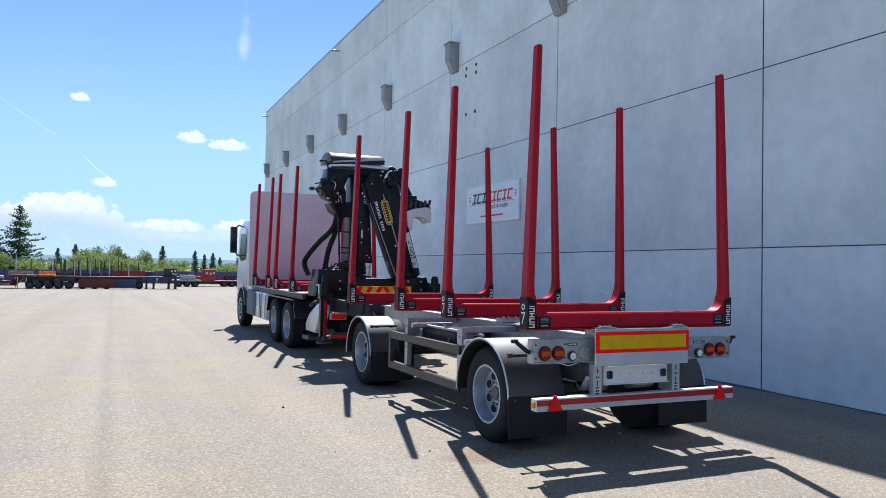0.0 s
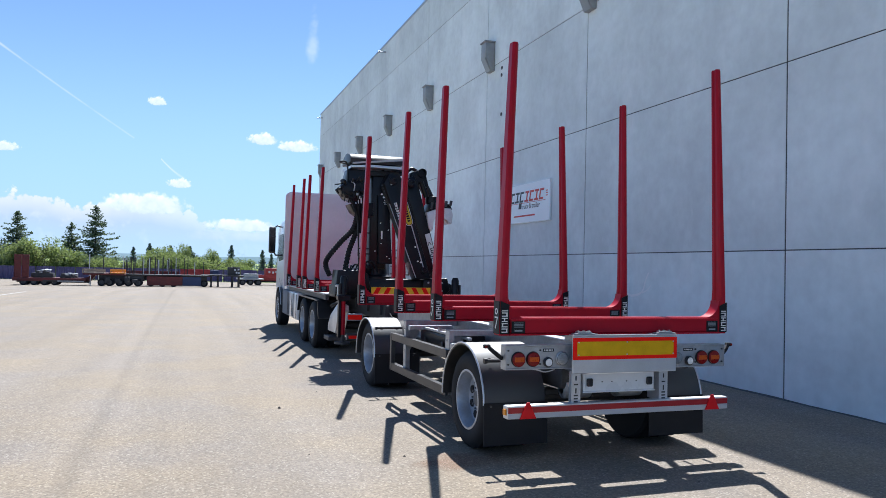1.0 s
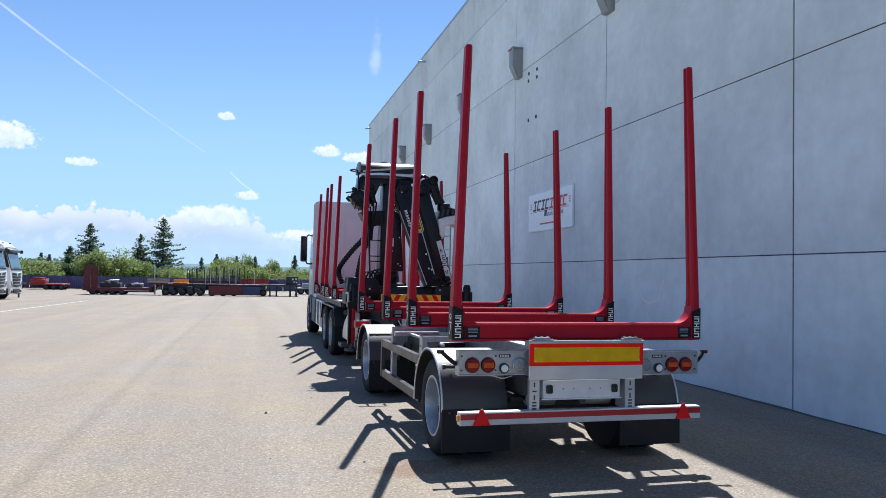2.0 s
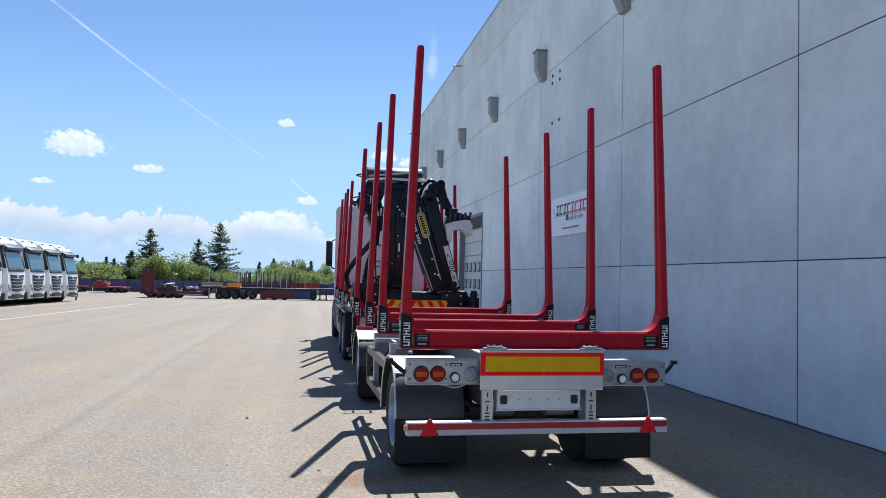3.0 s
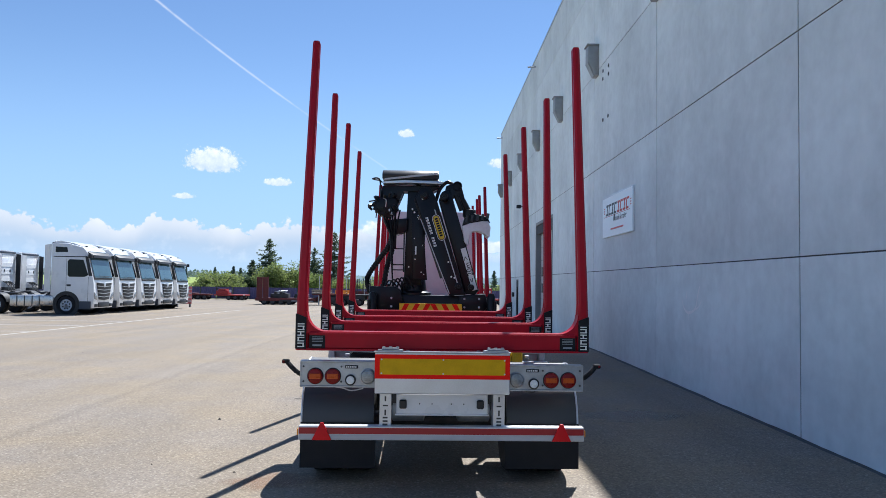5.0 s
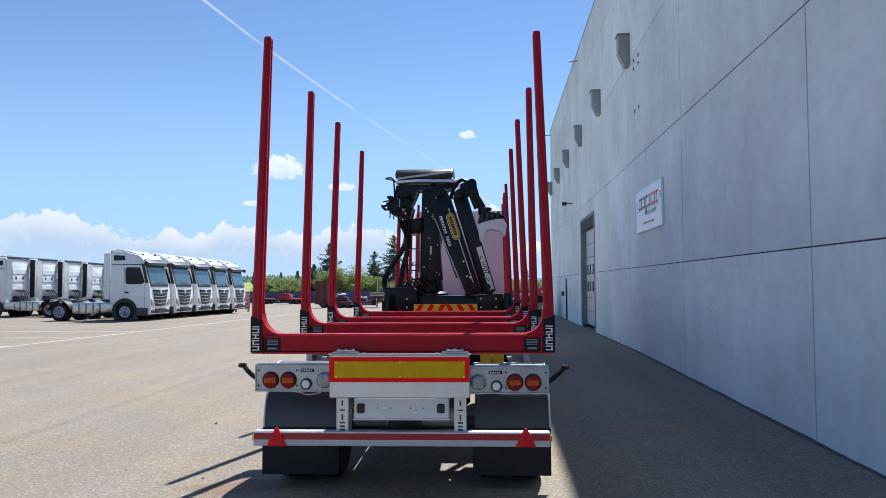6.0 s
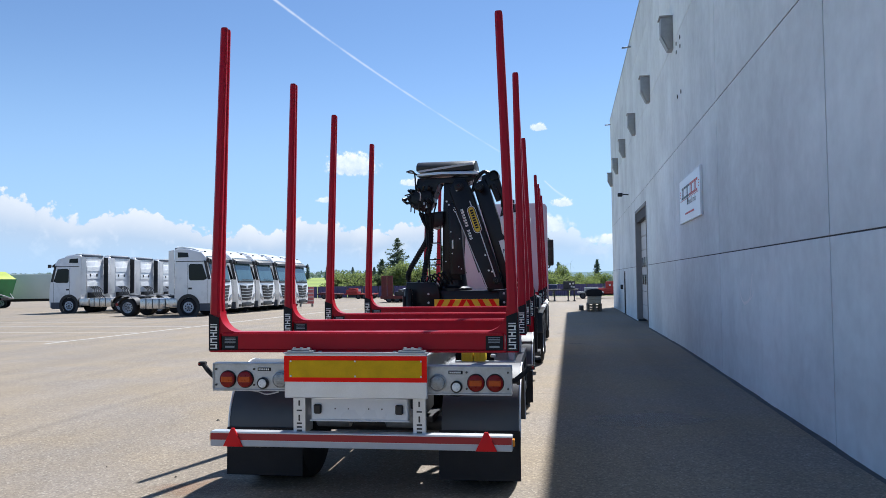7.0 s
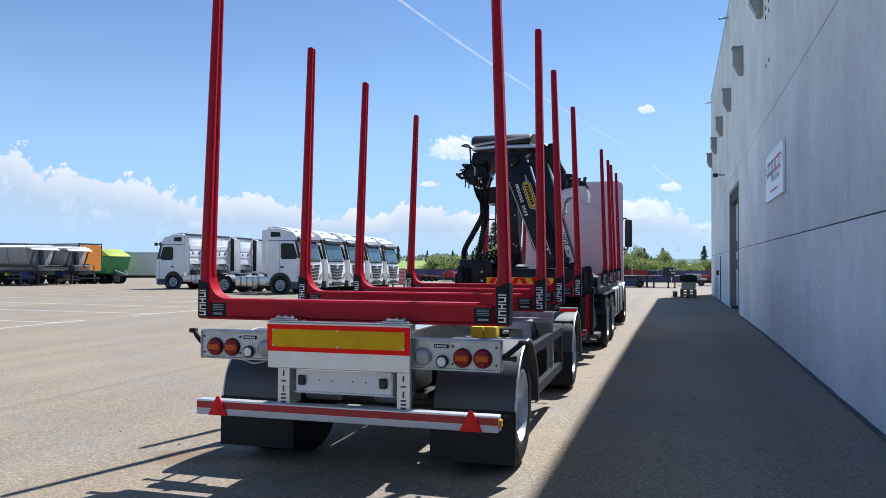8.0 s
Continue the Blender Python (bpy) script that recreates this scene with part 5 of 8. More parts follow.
# ---- loading crane ----
def loading_crane():
    c = thing("loading_crane", pose(4.137, 14.35, 0), "black folded forestry crane standing on the truck's rear", "crane")

    def plate(name, pts, y0, y1, mat=BLACK, parent=None, bev=0.012, label=""):
        bm = B()
        prism(bm, pts, "y", y0, y1, bev)
        return part(name, bm, mat, parent or c, label)

    # base frame across the truck
    plate("base_beam", [(-1.22, 1.3), (1.25, 1.3), (1.25, 1.52), (0.95, 1.66), (-0.9, 1.66), (-1.22, 1.52)], 0.1, 0.75, bev=0.02)
    bx = plate("valve_housing", [(-1.24, 1.36), (-0.62, 1.36), (-0.55, 1.5), (-0.6, 1.74), (-0.7, 1.82), (-1.2, 1.82)], -0.02, 0.5, bev=0.02, label="black valve housing")
    for x in (-1.1, -0.78):
        for z in (1.44, 1.6):
            bm = B()
            cyl(bm, (x, -0.03, z), (x, -0.018, z), 0.022, 6)
            part("bolt", bm, GALV, bx)
    bx = plate("side_housing", [(0.5, 1.36), (1.0, 1.36), (1.08, 1.46), (1.02, 1.7), (0.52, 1.66)], -0.02, 0.5, bev=0.02, label="black side housing")
    for x in (0.62, 0.9):
        for z in (1.44, 1.6):
            bm = B()
            cyl(bm, (x, -0.03, z), (x, -0.018, z), 0.022, 6)
            part("bolt", bm, GALV, bx)
    bm = B()
    box(bm, -0.61, 0.56, -0.36, -0.33, 1.34, 1.51, 0.004)
    box(bm, -0.45, -0.40, -0.33, 0.12, 1.38, 1.46)
    box(bm, 0.36, 0.41, -0.33, 0.12, 1.38, 1.46)
    cb = part("chevron_board", bm, CHEVRON, c, "amber and red chevron warning board")
    for side in (0, 1):
        for k in range(3):
            a, b = -0.60 + 0.2 * k, -0.51 + 0.2 * k
            quad = [(a, 1.345), (b, 1.345), (b + 0.09, 1.505), (a + 0.09, 1.505)]
            if side:
                quad = [(-0.05 - u, v) for u, v in quad]
            bm = B()
            prism(bm, quad, "y", -0.364, -0.3605)
            part("red_chevron", bm, REFLECT_RED, cb)
    # upright jack screws and small fittings on the base
    for x in (-1.19, 1.16):
        bm = B()
        cyl(bm, (x, -0.05, 1.34), (x, -0.05, 1.5), 0.022, 10)
        lathe(bm, [(0.055, 0.0), (0.06, 0.03), (0.03, 0.045)], (x, -0.05, 1.5), "z", 14)
        part("jack_screw", bm, ALU, c)
    rng = random.Random(5)
    for k in range(12):
        x, y = rng.uniform(-0.95, -0.58), rng.uniform(0.0, 0.4)
        bm = B()
        cyl(bm, (x, y, 1.72), (x + rng.uniform(-0.05, 0.05), y + rng.uniform(-0.05, 0.05), 1.84 + rng.uniform(0, 0.08)), rng.uniform(0.012, 0.028), 8)
        part("hose_fitting", bm, ALU if k % 3 == 0 else BLACK, c)
    for k in range(5):
        bm = B()
        x = -0.92 + 0.08 * k
        tube(bm, smooth_line([(x, 0.15, 1.8), (x + 0.08, 0.1, 1.93 + 0.02 * k), (x + 0.2, 0.15, 1.86), (x + 0.28, 0.3, 1.68)], 5), 0.016, 6)
        part("hydraulic_hose", bm, RUBBER, c)
    # slewing column
    bm = B()
    lathe(bm, [(0.34, 1.58), (0.34, 1.7), (0.25, 1.74), (0.22, 1.95), (0.24, 2.0)], (-0.36, 0.45, 0), "z", 28)
    part("slewing_base", bm, BLACK, c)
    plate("column", [(-0.56, 1.85), (-0.2, 1.85), (-0.2, 2.2), (-0.16, 3.2), (-0.05, 3.55), (-0.1, 3.74), (-0.3, 3.82), (-0.5, 3.74), (-0.53, 3.0)], 0.2, 0.66, bev=0.03, label="black crane column")
    plate("lift_cylinder_case", [(-0.38, 1.96), (-0.1, 1.95), (-0.13, 2.25), (-0.2, 3.3), (-0.42, 3.3)], 0.08, 0.22, bev=0.02)
    bm = B()
    cyl(bm, (-0.3, 0.05, 3.45), (0.2, 0.05, 2.0), 0.055, 14)
    part("lift_cylinder", bm, DARKSTEEL, c)
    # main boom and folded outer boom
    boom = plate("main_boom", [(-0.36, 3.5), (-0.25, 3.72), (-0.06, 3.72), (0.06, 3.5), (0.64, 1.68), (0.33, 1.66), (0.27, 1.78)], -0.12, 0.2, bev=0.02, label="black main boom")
    edge = plate("boom_edge", [(0.015, 3.30), (0.035, 3.30), (0.52, 1.80), (0.50, 1.80)], -0.128, -0.121, GALV, boom, 0)
    plate("boom_edge", [(-0.25, 3.12), (-0.235, 3.12), (0.335, 1.70), (0.315, 1.70)], -0.128, -0.121, GALV, boom, 0)
    outer = plate("outer_boom", [(0.10, 3.5), (0.16, 3.66), (0.3, 3.72), (0.37, 3.55), (0.9, 1.76), (0.82, 1.68), (0.64, 1.69)], 0.02, 0.3, bev=0.02, label="black outer boom folded down")
    for x, z, r in ((-0.17, 3.58, 0.09), (0.2, 3.55, 0.08), (0.5, 1.84, 0.07), (0.74, 1.82, 0.06)):
        bm = B()
        lathe(bm, [(r, 0.22), (r, -0.15), (r * 0.7, -0.165), (r * 0.4, -0.165), (r * 0.35, -0.15)], (x, 0.0, z), "y", 22)
        part("pivot_pin", bm, BLACK, c)
    for x, z in ((-0.24, 3.57), (-0.21, 3.5), (-0.2, 3.62), (-0.4, 3.3), (-0.36, 3.24), (-0.1, 3.1), (0.3, 2.3), (0.36, 2.02), (0.42, 2.0)):
        bm = B()
        cyl(bm, (x, -0.135, z), (x, -0.118, z), 0.018, 8)
        part("bolt", bm, MARK, boom)
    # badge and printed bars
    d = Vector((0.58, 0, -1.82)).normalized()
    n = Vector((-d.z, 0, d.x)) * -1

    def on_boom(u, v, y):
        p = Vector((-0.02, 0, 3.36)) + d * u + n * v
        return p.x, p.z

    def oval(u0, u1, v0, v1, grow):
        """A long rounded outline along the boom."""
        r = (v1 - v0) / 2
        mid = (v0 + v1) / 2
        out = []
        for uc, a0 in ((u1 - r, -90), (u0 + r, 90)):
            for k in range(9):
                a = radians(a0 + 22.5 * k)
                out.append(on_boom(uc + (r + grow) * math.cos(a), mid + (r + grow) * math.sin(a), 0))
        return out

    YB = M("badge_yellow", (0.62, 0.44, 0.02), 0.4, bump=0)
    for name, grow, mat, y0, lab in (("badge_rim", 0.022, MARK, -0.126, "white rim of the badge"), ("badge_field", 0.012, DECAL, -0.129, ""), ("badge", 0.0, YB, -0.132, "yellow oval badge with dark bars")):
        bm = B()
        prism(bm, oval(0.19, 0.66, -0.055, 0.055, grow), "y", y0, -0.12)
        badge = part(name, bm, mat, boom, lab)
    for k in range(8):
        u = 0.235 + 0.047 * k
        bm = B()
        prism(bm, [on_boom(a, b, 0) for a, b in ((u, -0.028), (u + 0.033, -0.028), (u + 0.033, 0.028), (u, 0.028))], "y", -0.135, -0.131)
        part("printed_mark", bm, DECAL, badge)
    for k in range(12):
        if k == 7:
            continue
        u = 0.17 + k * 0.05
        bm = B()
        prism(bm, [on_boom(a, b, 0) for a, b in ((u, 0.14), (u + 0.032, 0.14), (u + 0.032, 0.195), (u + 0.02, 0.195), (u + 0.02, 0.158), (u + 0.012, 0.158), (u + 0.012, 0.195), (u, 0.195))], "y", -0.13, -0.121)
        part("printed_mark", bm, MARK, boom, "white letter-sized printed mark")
    # pale load plates and screw heads on the boom head
    for k in range(3):
        bm = B()
        prism(bm, [(-0.36 + 0.02 * k, 3.5 - 0.055 * k), (-0.25 + 0.02 * k, 3.53 - 0.055 * k), (-0.25 + 0.02 * k, 3.51 - 0.055 * k), (-0.36 + 0.02 * k, 3.48 - 0.055 * k)], "y", -0.0, 0.085)
        part("load_plate", bm, GREYMARK, c)
    for x, z in ((-0.29, 3.2), (-0.26, 3.17), (-0.28, 3.13), (-0.24, 3.12), (-0.3, 3.16), (-0.36, 2.75), (-0.2, 2.62), (-0.34, 2.35), (-0.17, 2.06), (-0.22, 2.1), (-0.46, 2.2)):
        bm = B()
        cyl(bm, (x, 0.068, z), (x, 0.082, z), 0.012, 8)
        part("screw_head", bm, MARK, c)
    # safety distance plate on the outer boom
    e = Vector((0.53, 0, -1.79)).normalized()
    q = Vector((e.z, 0, -e.x)) * -1
    p0 = Vector((0.535, 0, 2.56))
    bm = B()
    prism(bm, [tuple((p0 + e * u + q * v)[i] for i in (0, 2)) for u, v in ((0, 0), (0.84, 0), (0.84, 0.1), (0, 0.1))], "y", 0.010, 0.0195)
    plate2 = part("distance_plate", bm, MARK, outer, "white safety distance plate")
    lab = new("distance_text", text_mesh("< 20m >", 0.15, DECAL))
    lab.parent = plate2
    mid = p0 + e * 0.42 + q * 0.095
    lab.matrix_basis = Matrix.Translation((mid.x, 0.007, mid.z)) @ Matrix(((-e.x, -q.x, 0, 0), (0, 0, -1, 0), (-e.z, -q.z, 0, 0), (0, 0, 0, 1)))
    # small plates on the column
    for x, z, w, h in ((-0.33, 2.52, 0.014, 0.08),):
        bm = B()
        box(bm, x - w, x + w, 0.072, 0.079, z - h, z + h)
        part("column_label", bm, MARK, c)
    # link, stick and grapple
    bm = B()
    tube(bm, smooth_line([(0.05, 0.15, 3.5), (0.12, 0.15, 3.72), (0.25, 0.15, 3.86), (0.36, 0.15, 3.83), (0.45, 0.15, 3.76)], 5), 0.035, 10)
    lathe(bm, [(0.09, 0.02), (0.09, 0.3), (0.05, 0.32)], (0.46, 0, 3.78), "y", 22)
    part("boom_link", bm, BLACK, c)
    plate("boom_tip", [(0.18, 3.5), (0.24, 3.78), (0.46, 3.87), (0.54, 3.78), (0.64, 3.42), (0.52, 3.38), (0.42, 3.62), (0.36, 3.5)], 0.06, 0.26, bev=0.02)
    bm = B()
    cyl(bm, (0.43, 0.02, 3.6), (0.55, 0.02, 3.3), 0.05, 12)
    cyl(bm, (0.55, 0.1, 3.5), (0.72, 0.12, 3.2), 0.075, 14)
    lathe(bm, [(0.06, 3.34), (0.13, 3.32), (0.13, 3.2), (0.09, 3.16)], (0.7, 0.14, 0), "z", 20)
    part("rotator", bm, BLACK, c)
    grap = plate("grapple_frame", [(0.56, 3.0), (0.6, 3.16), (0.75, 3.26), (1.05, 3.18), (1.1, 3.08), (0.95, 3.06), (0.7, 3.02)], 0.0, 0.34, bev=0.02, label="black grapple frame")
    bm = B()
    for k in range(5):
        cyl(bm, (0.64 + 0.1 * k, -0.03, 3.07 + 0.02 * k), (0.66 + 0.1 * k, -0.03, 3.2 + 0.012 * k), 0.028, 10)
    part("grapple_cylinder", bm, DARKSTEEL, grap)
    for y in (-0.02, 0.22):
        bm = B()
        prism(bm, [(0.56, 3.0), (0.72, 3.06), (0.95, 3.1), (1.06, 3.1), (1.11, 2.98), (1.09, 2.8), (1.05, 2.78), (1.0, 2.88), (0.86, 2.93), (0.74, 2.92), (0.68, 2.84), (0.69, 2.66), (0.66, 2.62), (0.6, 2.7), (0.58, 2.86)], "y", y, y + 0.14, 0.02)
        part("grapple_claw", bm, WRAP, grap, "grapple claw wrapped in white film")
    # folded seat with its cover on top
    bm = B()
    prism(bm, [(0.03, 3.9), (0.02, 3.98), (0.05, 4.02), (0.11, 4.06), (0.2, 4.09), (0.34, 4.11), (0.5, 4.11), (0.65, 4.09), (0.78, 4.04), (0.83, 3.96), (0.82, 3.9)], "x", -1.0, 0.1, 0.02)
    cov = part("seat_cover", bm, M("vinyl_cover", (0.012, 0.013, 0.017), 0.42, var=0.3, scale=6, fine=30, bump=0.25, coat=0.05), c, "shiny black folded seat cover")
    plate("silver_band", [(-0.96, 3.87), (-0.95, 3.905), (0.07, 4.03), (0.08, 3.99)], 0.0, 0.018, REFLECT_WHITE, cov, 0)
    plate("silver_rim", [(-0.98, 3.8), (-0.98, 3.85), (-0.6, 3.875), (0.1, 3.875), (0.19, 3.85), (0.16, 3.8), (0.0, 3.815), (-0.5, 3.83)], 0.02, 0.9, ALU, cov, 0.01)
    plate("seat_frame", [(-1.0, 3.78), (0.1, 3.79), (0.12, 3.74), (-0.05, 3.66), (-0.6, 3.7), (-0.68, 3.45), (-0.8, 3.2), (-0.98, 3.3), (-1.04, 3.6)], 0.15, 0.6, bev=0.02)
    plate("joystick_console", [(-1.1, 3.5), (-0.95, 3.56), (-0.72, 3.52), (-0.68, 3.32), (-0.85, 3.14), (-1.06, 3.2), (-1.2, 3.4)], 0.05, 0.5, bev=0.03, label="cluster of black levers and consoles")
    for k in range(34):
        bm = B()
        x = -1.2 + 0.5 * random.random()
        z = 3.25 + 0.3 * random.random()
        y = -0.05 + 0.6 * random.random()
        cyl(bm, (x, y, z), (x + random.uniform(-0.1, 0.1), y - 0.08, z + random.uniform(-0.05, 0.1)), random.uniform(0.015, 0.04), 8)
        part("control_lever", bm, PLASTIC, c)
    for path in ([(-1.26, 0.2, 3.47), (-1.1, 0.2, 3.5)], [(-1.18, 0.15, 3.9), (-1.05, 0.15, 3.88), (-1.0, 0.15, 3.84)]):
        bm = B()
        tube(bm, path, 0.014, 6)
        part("lever_rod", bm, PLASTIC, c)
    rng = random.Random(9)
    for k in range(16):
        x, z, y = rng.uniform(-1.2, -0.75), rng.uniform(3.22, 3.55), rng.uniform(0.0, 0.06)
        bm = B()
        if k % 2:
            box(bm, x - 0.03, x + 0.03, y - 0.03, y, z - 0.02, z + 0.03, 0.005)
        else:
            tube(bm, smooth_line([(x, y, z), (x + 0.06, y - 0.06, z - 0.05), (x + 0.05, y - 0.03, z - 0.18)], 4), 0.011, 6)
        part("lever", bm, ALU if k % 5 == 1 else BLACK, c)
    plate("valve_block", [(-0.98, 3.1), (-0.5, 3.15), (-0.5, 2.9), (-0.7, 2.82), (-0.9, 2.95)], 0.1, 0.55, bev=0.03)
    for k in range(6):
        x = -1.0 + 0.07 * k
        bm = B()
        tube(bm, smooth_line([(x, 0.1 + 0.05 * (k % 3), 3.35 - 0.04 * (k % 2)), (x + 0.1 - 0.03 * k, 0.02 + 0.05 * (k % 2), 3.0), (-0.8 + 0.015 * k, 0.15, 2.75), (-0.79 + 0.012 * k, 0.2, 2.55)], 5), 0.016, 6)
        part("hydraulic_hose", bm, RUBBER, c)
    # corrugated hoses
    for path in (((-0.8, 0.2, 2.9), (-0.86, 0.3, 2.62), (-1.06, 0.52, 2.36), (-1.27, 0.66, 2.06), (-1.31, 0.68, 1.9), (-1.24, 0.6, 1.7)), ((-0.76, 0.2, 2.9), (-0.8, 0.32, 2.55), (-0.9, 0.42, 2.2), (-0.97, 0.45, 1.78))):
        bm = B()
        tube(bm, smooth_line(path, 14), 0.045, 10, 0.013)
        part("corrugated_hose", bm, RUBBER, c, "thick corrugated black hydraulic hose")
    # bent armrest bar and side rail of the seat
    bm = B()
    tube(bm, smooth_line([(-1.2, 0.1, 3.9), (-1.1, 0.1, 3.92), (-1.04, 0.1, 3.84), (-1.02, 0.1, 3.5), (-0.98, 0.1, 3.2), (-0.86, 0.1, 3.05)], 4), 0.016, 6)
    part("armrest_bar", bm, BLACK, c)
    bm = B()
    tube(bm, smooth_line([(-0.95, 0.05, 3.12), (-0.84, 0.05, 2.9), (-0.8, 0.05, 2.4), (-0.76, 0.1, 1.8)], 5), 0.016, 6)
    part("side_rail", bm, BLACK, c)
    # ladder
    bm = B()
    for x in (-0.78, -0.56):
        tube(bm, [(x, 0.12, 2.1), (x, 0.12, 3.1)], 0.014, 6)
    for z in (2.14, 2.24, 2.55, 2.85):
        tube(bm, [(-0.78, 0.12, z), (-0.56, 0.12, z)], 0.012, 6)
    part("ladder", bm, BLACK, c)
    return c


loading_crane()


# ---- parked white tractor units ----
CAB_DARK = M("cab_trim", (0.014, 0.015, 0.018), 0.5, var=0.15, scale=5, fine=60, bump=0.05)
TANK = M("tank_aluminium", (0.62, 0.60, 0.57), 0.3, 0.75, var=0.2, scale=4, fine=40, bump=0.08, dirt=(0.25, 0.23, 0.2), dirt_amount=0.5)
CAB_GREY = M("cab_lower", (0.05, 0.06, 0.085), 0.5, var=0.15, scale=4, fine=40, bump=0.05)


def tractor_unit(at):
    """A two-axle tractor unit that looks along +y, its front at y = 0."""
    t = thing("tractor_unit", at, "white two-axle tractor unit parked in a row", "truck", "parked tractor units")
    cab = new("cab")
    cab.parent = t
    prof = [(-2.25, 1.05), (-2.27, 3.72), (-2.2, 3.78), (-1.4, 3.76), (-0.62, 3.56), (-0.40, 3.30), (-0.30, 2.85), (-0.06, 1.95), (0.0, 1.6), (0.02, 0.75), (-0.02, 0.36), (-0.75, 0.34), (-0.83, 0.8), (-1.0, 1.0), (-1.2, 1.1), (-1.62, 1.1), (-1.85, 1.0), (-1.98, 0.78), (-2.0, 0.95), (-2.25, 0.95)]
    bm = B()
    prism(bm, prof, "x", -1.23, 1.23, 0.07)
    part("shell", bm, WHITE, cab, "white painted cab with a high roof")
    # roof wind deflector, narrower than the cab
    bm = B()
    prism(bm, [(-2.2, 3.7), (-2.2, 3.9), (-1.9, 3.9), (-1.2, 3.8), (-0.75, 3.62), (-0.75, 3.55)], "x", -1.05, 1.05, 0.05)
    part("roof_deflector", bm, WHITE, cab)
    bm = B()
    prism(bm, [(-0.40, 3.33), (-0.27, 2.86), (-0.03, 1.97), (-0.015, 1.98), (-0.255, 2.88), (-0.385, 3.35)], "x", -1.08, 1.08)
    part("windscreen", bm, WINDSCREEN, cab, "pale reflecting windscreen")
    bm = B()
    prism(bm, [(-0.45, 3.36), (-0.12, 3.16), (-0.09, 3.02), (-0.16, 3.02), (-0.42, 3.28)], "x", -1.12, 1.12, 0.015)
    part("sun_visor", bm, CAB_DARK, cab)
    bm = B()
    tube(bm, [(-0.7, 0.02, 2.03), (0.05, 0.06, 2.05)], 0.015, 6)
    tube(bm, [(0.0, 0.02, 2.03), (0.75, 0.06, 2.07)], 0.015, 6)
    part("wiper", bm, CAB_DARK, cab)
    # dark cowl and a wide grille of dark slats under bright strips
    piece(cab, "cowl", CAB_DARK, -1.07, 1.07, -0.06, 0.0, 1.86, 1.97, 0.012)
    for k in range(5):
        w, z = 0.9 - 0.055 * k, 1.70 - 0.185 * k
        bm = B()
        prism(bm, [(-w, z), (-w + 0.05, z - 0.15), (0, z - 0.19), (w - 0.05, z - 0.15), (w, z), (0, z - 0.045)], "y", 0.0, 0.05, 0.01)
        part("grille_slat", bm, CAB_DARK, cab)
        bm = B()
        prism(bm, [(-w, z + 0.022), (-w, z + 0.002), (0, z - 0.043), (w, z + 0.002), (w, z + 0.022), (0, z - 0.022)], "y", 0.0, 0.062)
        part("grille_strip", bm, ALU, cab)
    bm = B()
    lathe(bm, [(0.13, 0.03), (0.13, 0.06), (0.1, 0.066)], (0, 0, 1.58), "y", 20)
    part("emblem", bm, ALU, cab)
    bm = B()
    box(bm, -0.68, 0.68, 0.0, 0.05, 0.40, 0.66, 0.03)
    part("lower_intake", bm, CAB_DARK, cab)
    bm = B()
    box(bm, -0.26, 0.26, 0.05, 0.058, 0.42, 0.53)
    part("number_plate", bm, CAB_DARK, cab)
    for s in (-1, 1):
        bm = B()
        prism(bm, [(s * 0.78, 0.76), (s * 1.15, 0.86), (s * 1.19, 1.2), (s * 1.02, 1.12), (s * 0.84, 0.92)], "y", 0.0, 0.04, 0.012)
        part("headlight", bm, LENS_CLEAR, cab, "clear headlight")
        bm = B()
        box(bm, *sorted((s * 0.75, s * 1.08)), 0.0, 0.04, 0.42, 0.58, 0.02)
        part("fog_lamp", bm, CAB_DARK, cab)
        bm = B()
        xs = s * 1.232
        prism(bm, [(-1.38, 2.08), (-1.4, 2.82), (-1.3, 2.92), (-0.58, 2.9), (-0.30, 2.1), (-0.5, 2.0), (-1.3, 2.0)], "x", *sorted((xs, xs + s * 0.007)))
        part("side_window", bm, GLASS, cab, "dark side window")
        bm = B()
        prism(bm, [(-2.05, 3.28), (-2.05, 3.58), (-1.45, 3.55), (-1.4, 3.3)], "x", *sorted((xs, xs + s * 0.006)))
        part("roof_window", bm, GLASS, cab)
        bm = B()
        box(bm, *sorted((xs, xs + s * 0.008)), -2.15, -0.5, 3.04, 3.08)
        part("side_trim", bm, CAB_DARK, cab)
        bm = B()
        box(bm, *sorted((xs, xs + s * 0.012)), -1.42, -1.2, 1.5, 1.6, 0.004)
        part("door_handle", bm, CAB_DARK, cab)
        bm = B()
        for y0, y1, z0, z1 in ((-1.46, -1.445, 1.1, 2.95), (-0.3, -0.285, 0.6, 2.0)):
            box(bm, *sorted((xs, xs + s * 0.003)), y0, y1, z0, z1)
            part("door_seam", bm, CAB_DARK, cab)
            bm = B()
        bm.free()
        bm = B()
        box(bm, *sorted((s * 1.24, s * 1.245)), -0.72, -0.12, 0.35, 0.72, 0.002)
        box(bm, *sorted((s * 0.9, s * 1.236)), -0.8, -0.15, 0.30, 0.40, 0.01)
        part("step_panel", bm, CAB_GREY, cab)
        bm = B()
        prism(bm, [(-0.50, 3.12), (-0.27, 2.05), (-0.08, 2.05), (-0.34, 3.06)], "x", *sorted((s * 1.231, s * 1.24)))
        part("corner_pillar", bm, CAB_DARK, cab, "black corner pillar")
        bm = B()
        box(bm, *sorted((s * 0.7, s * 0.78)), -0.72, -0.62, 3.59, 3.65, 0.01)
        part("roof_lamp", bm, CAB_DARK, cab)
        bm = B()
        tube(bm, [(s * 1.2, -0.35, 3.1), (s * 1.4, -0.12, 3.12)], 0.025, 6)
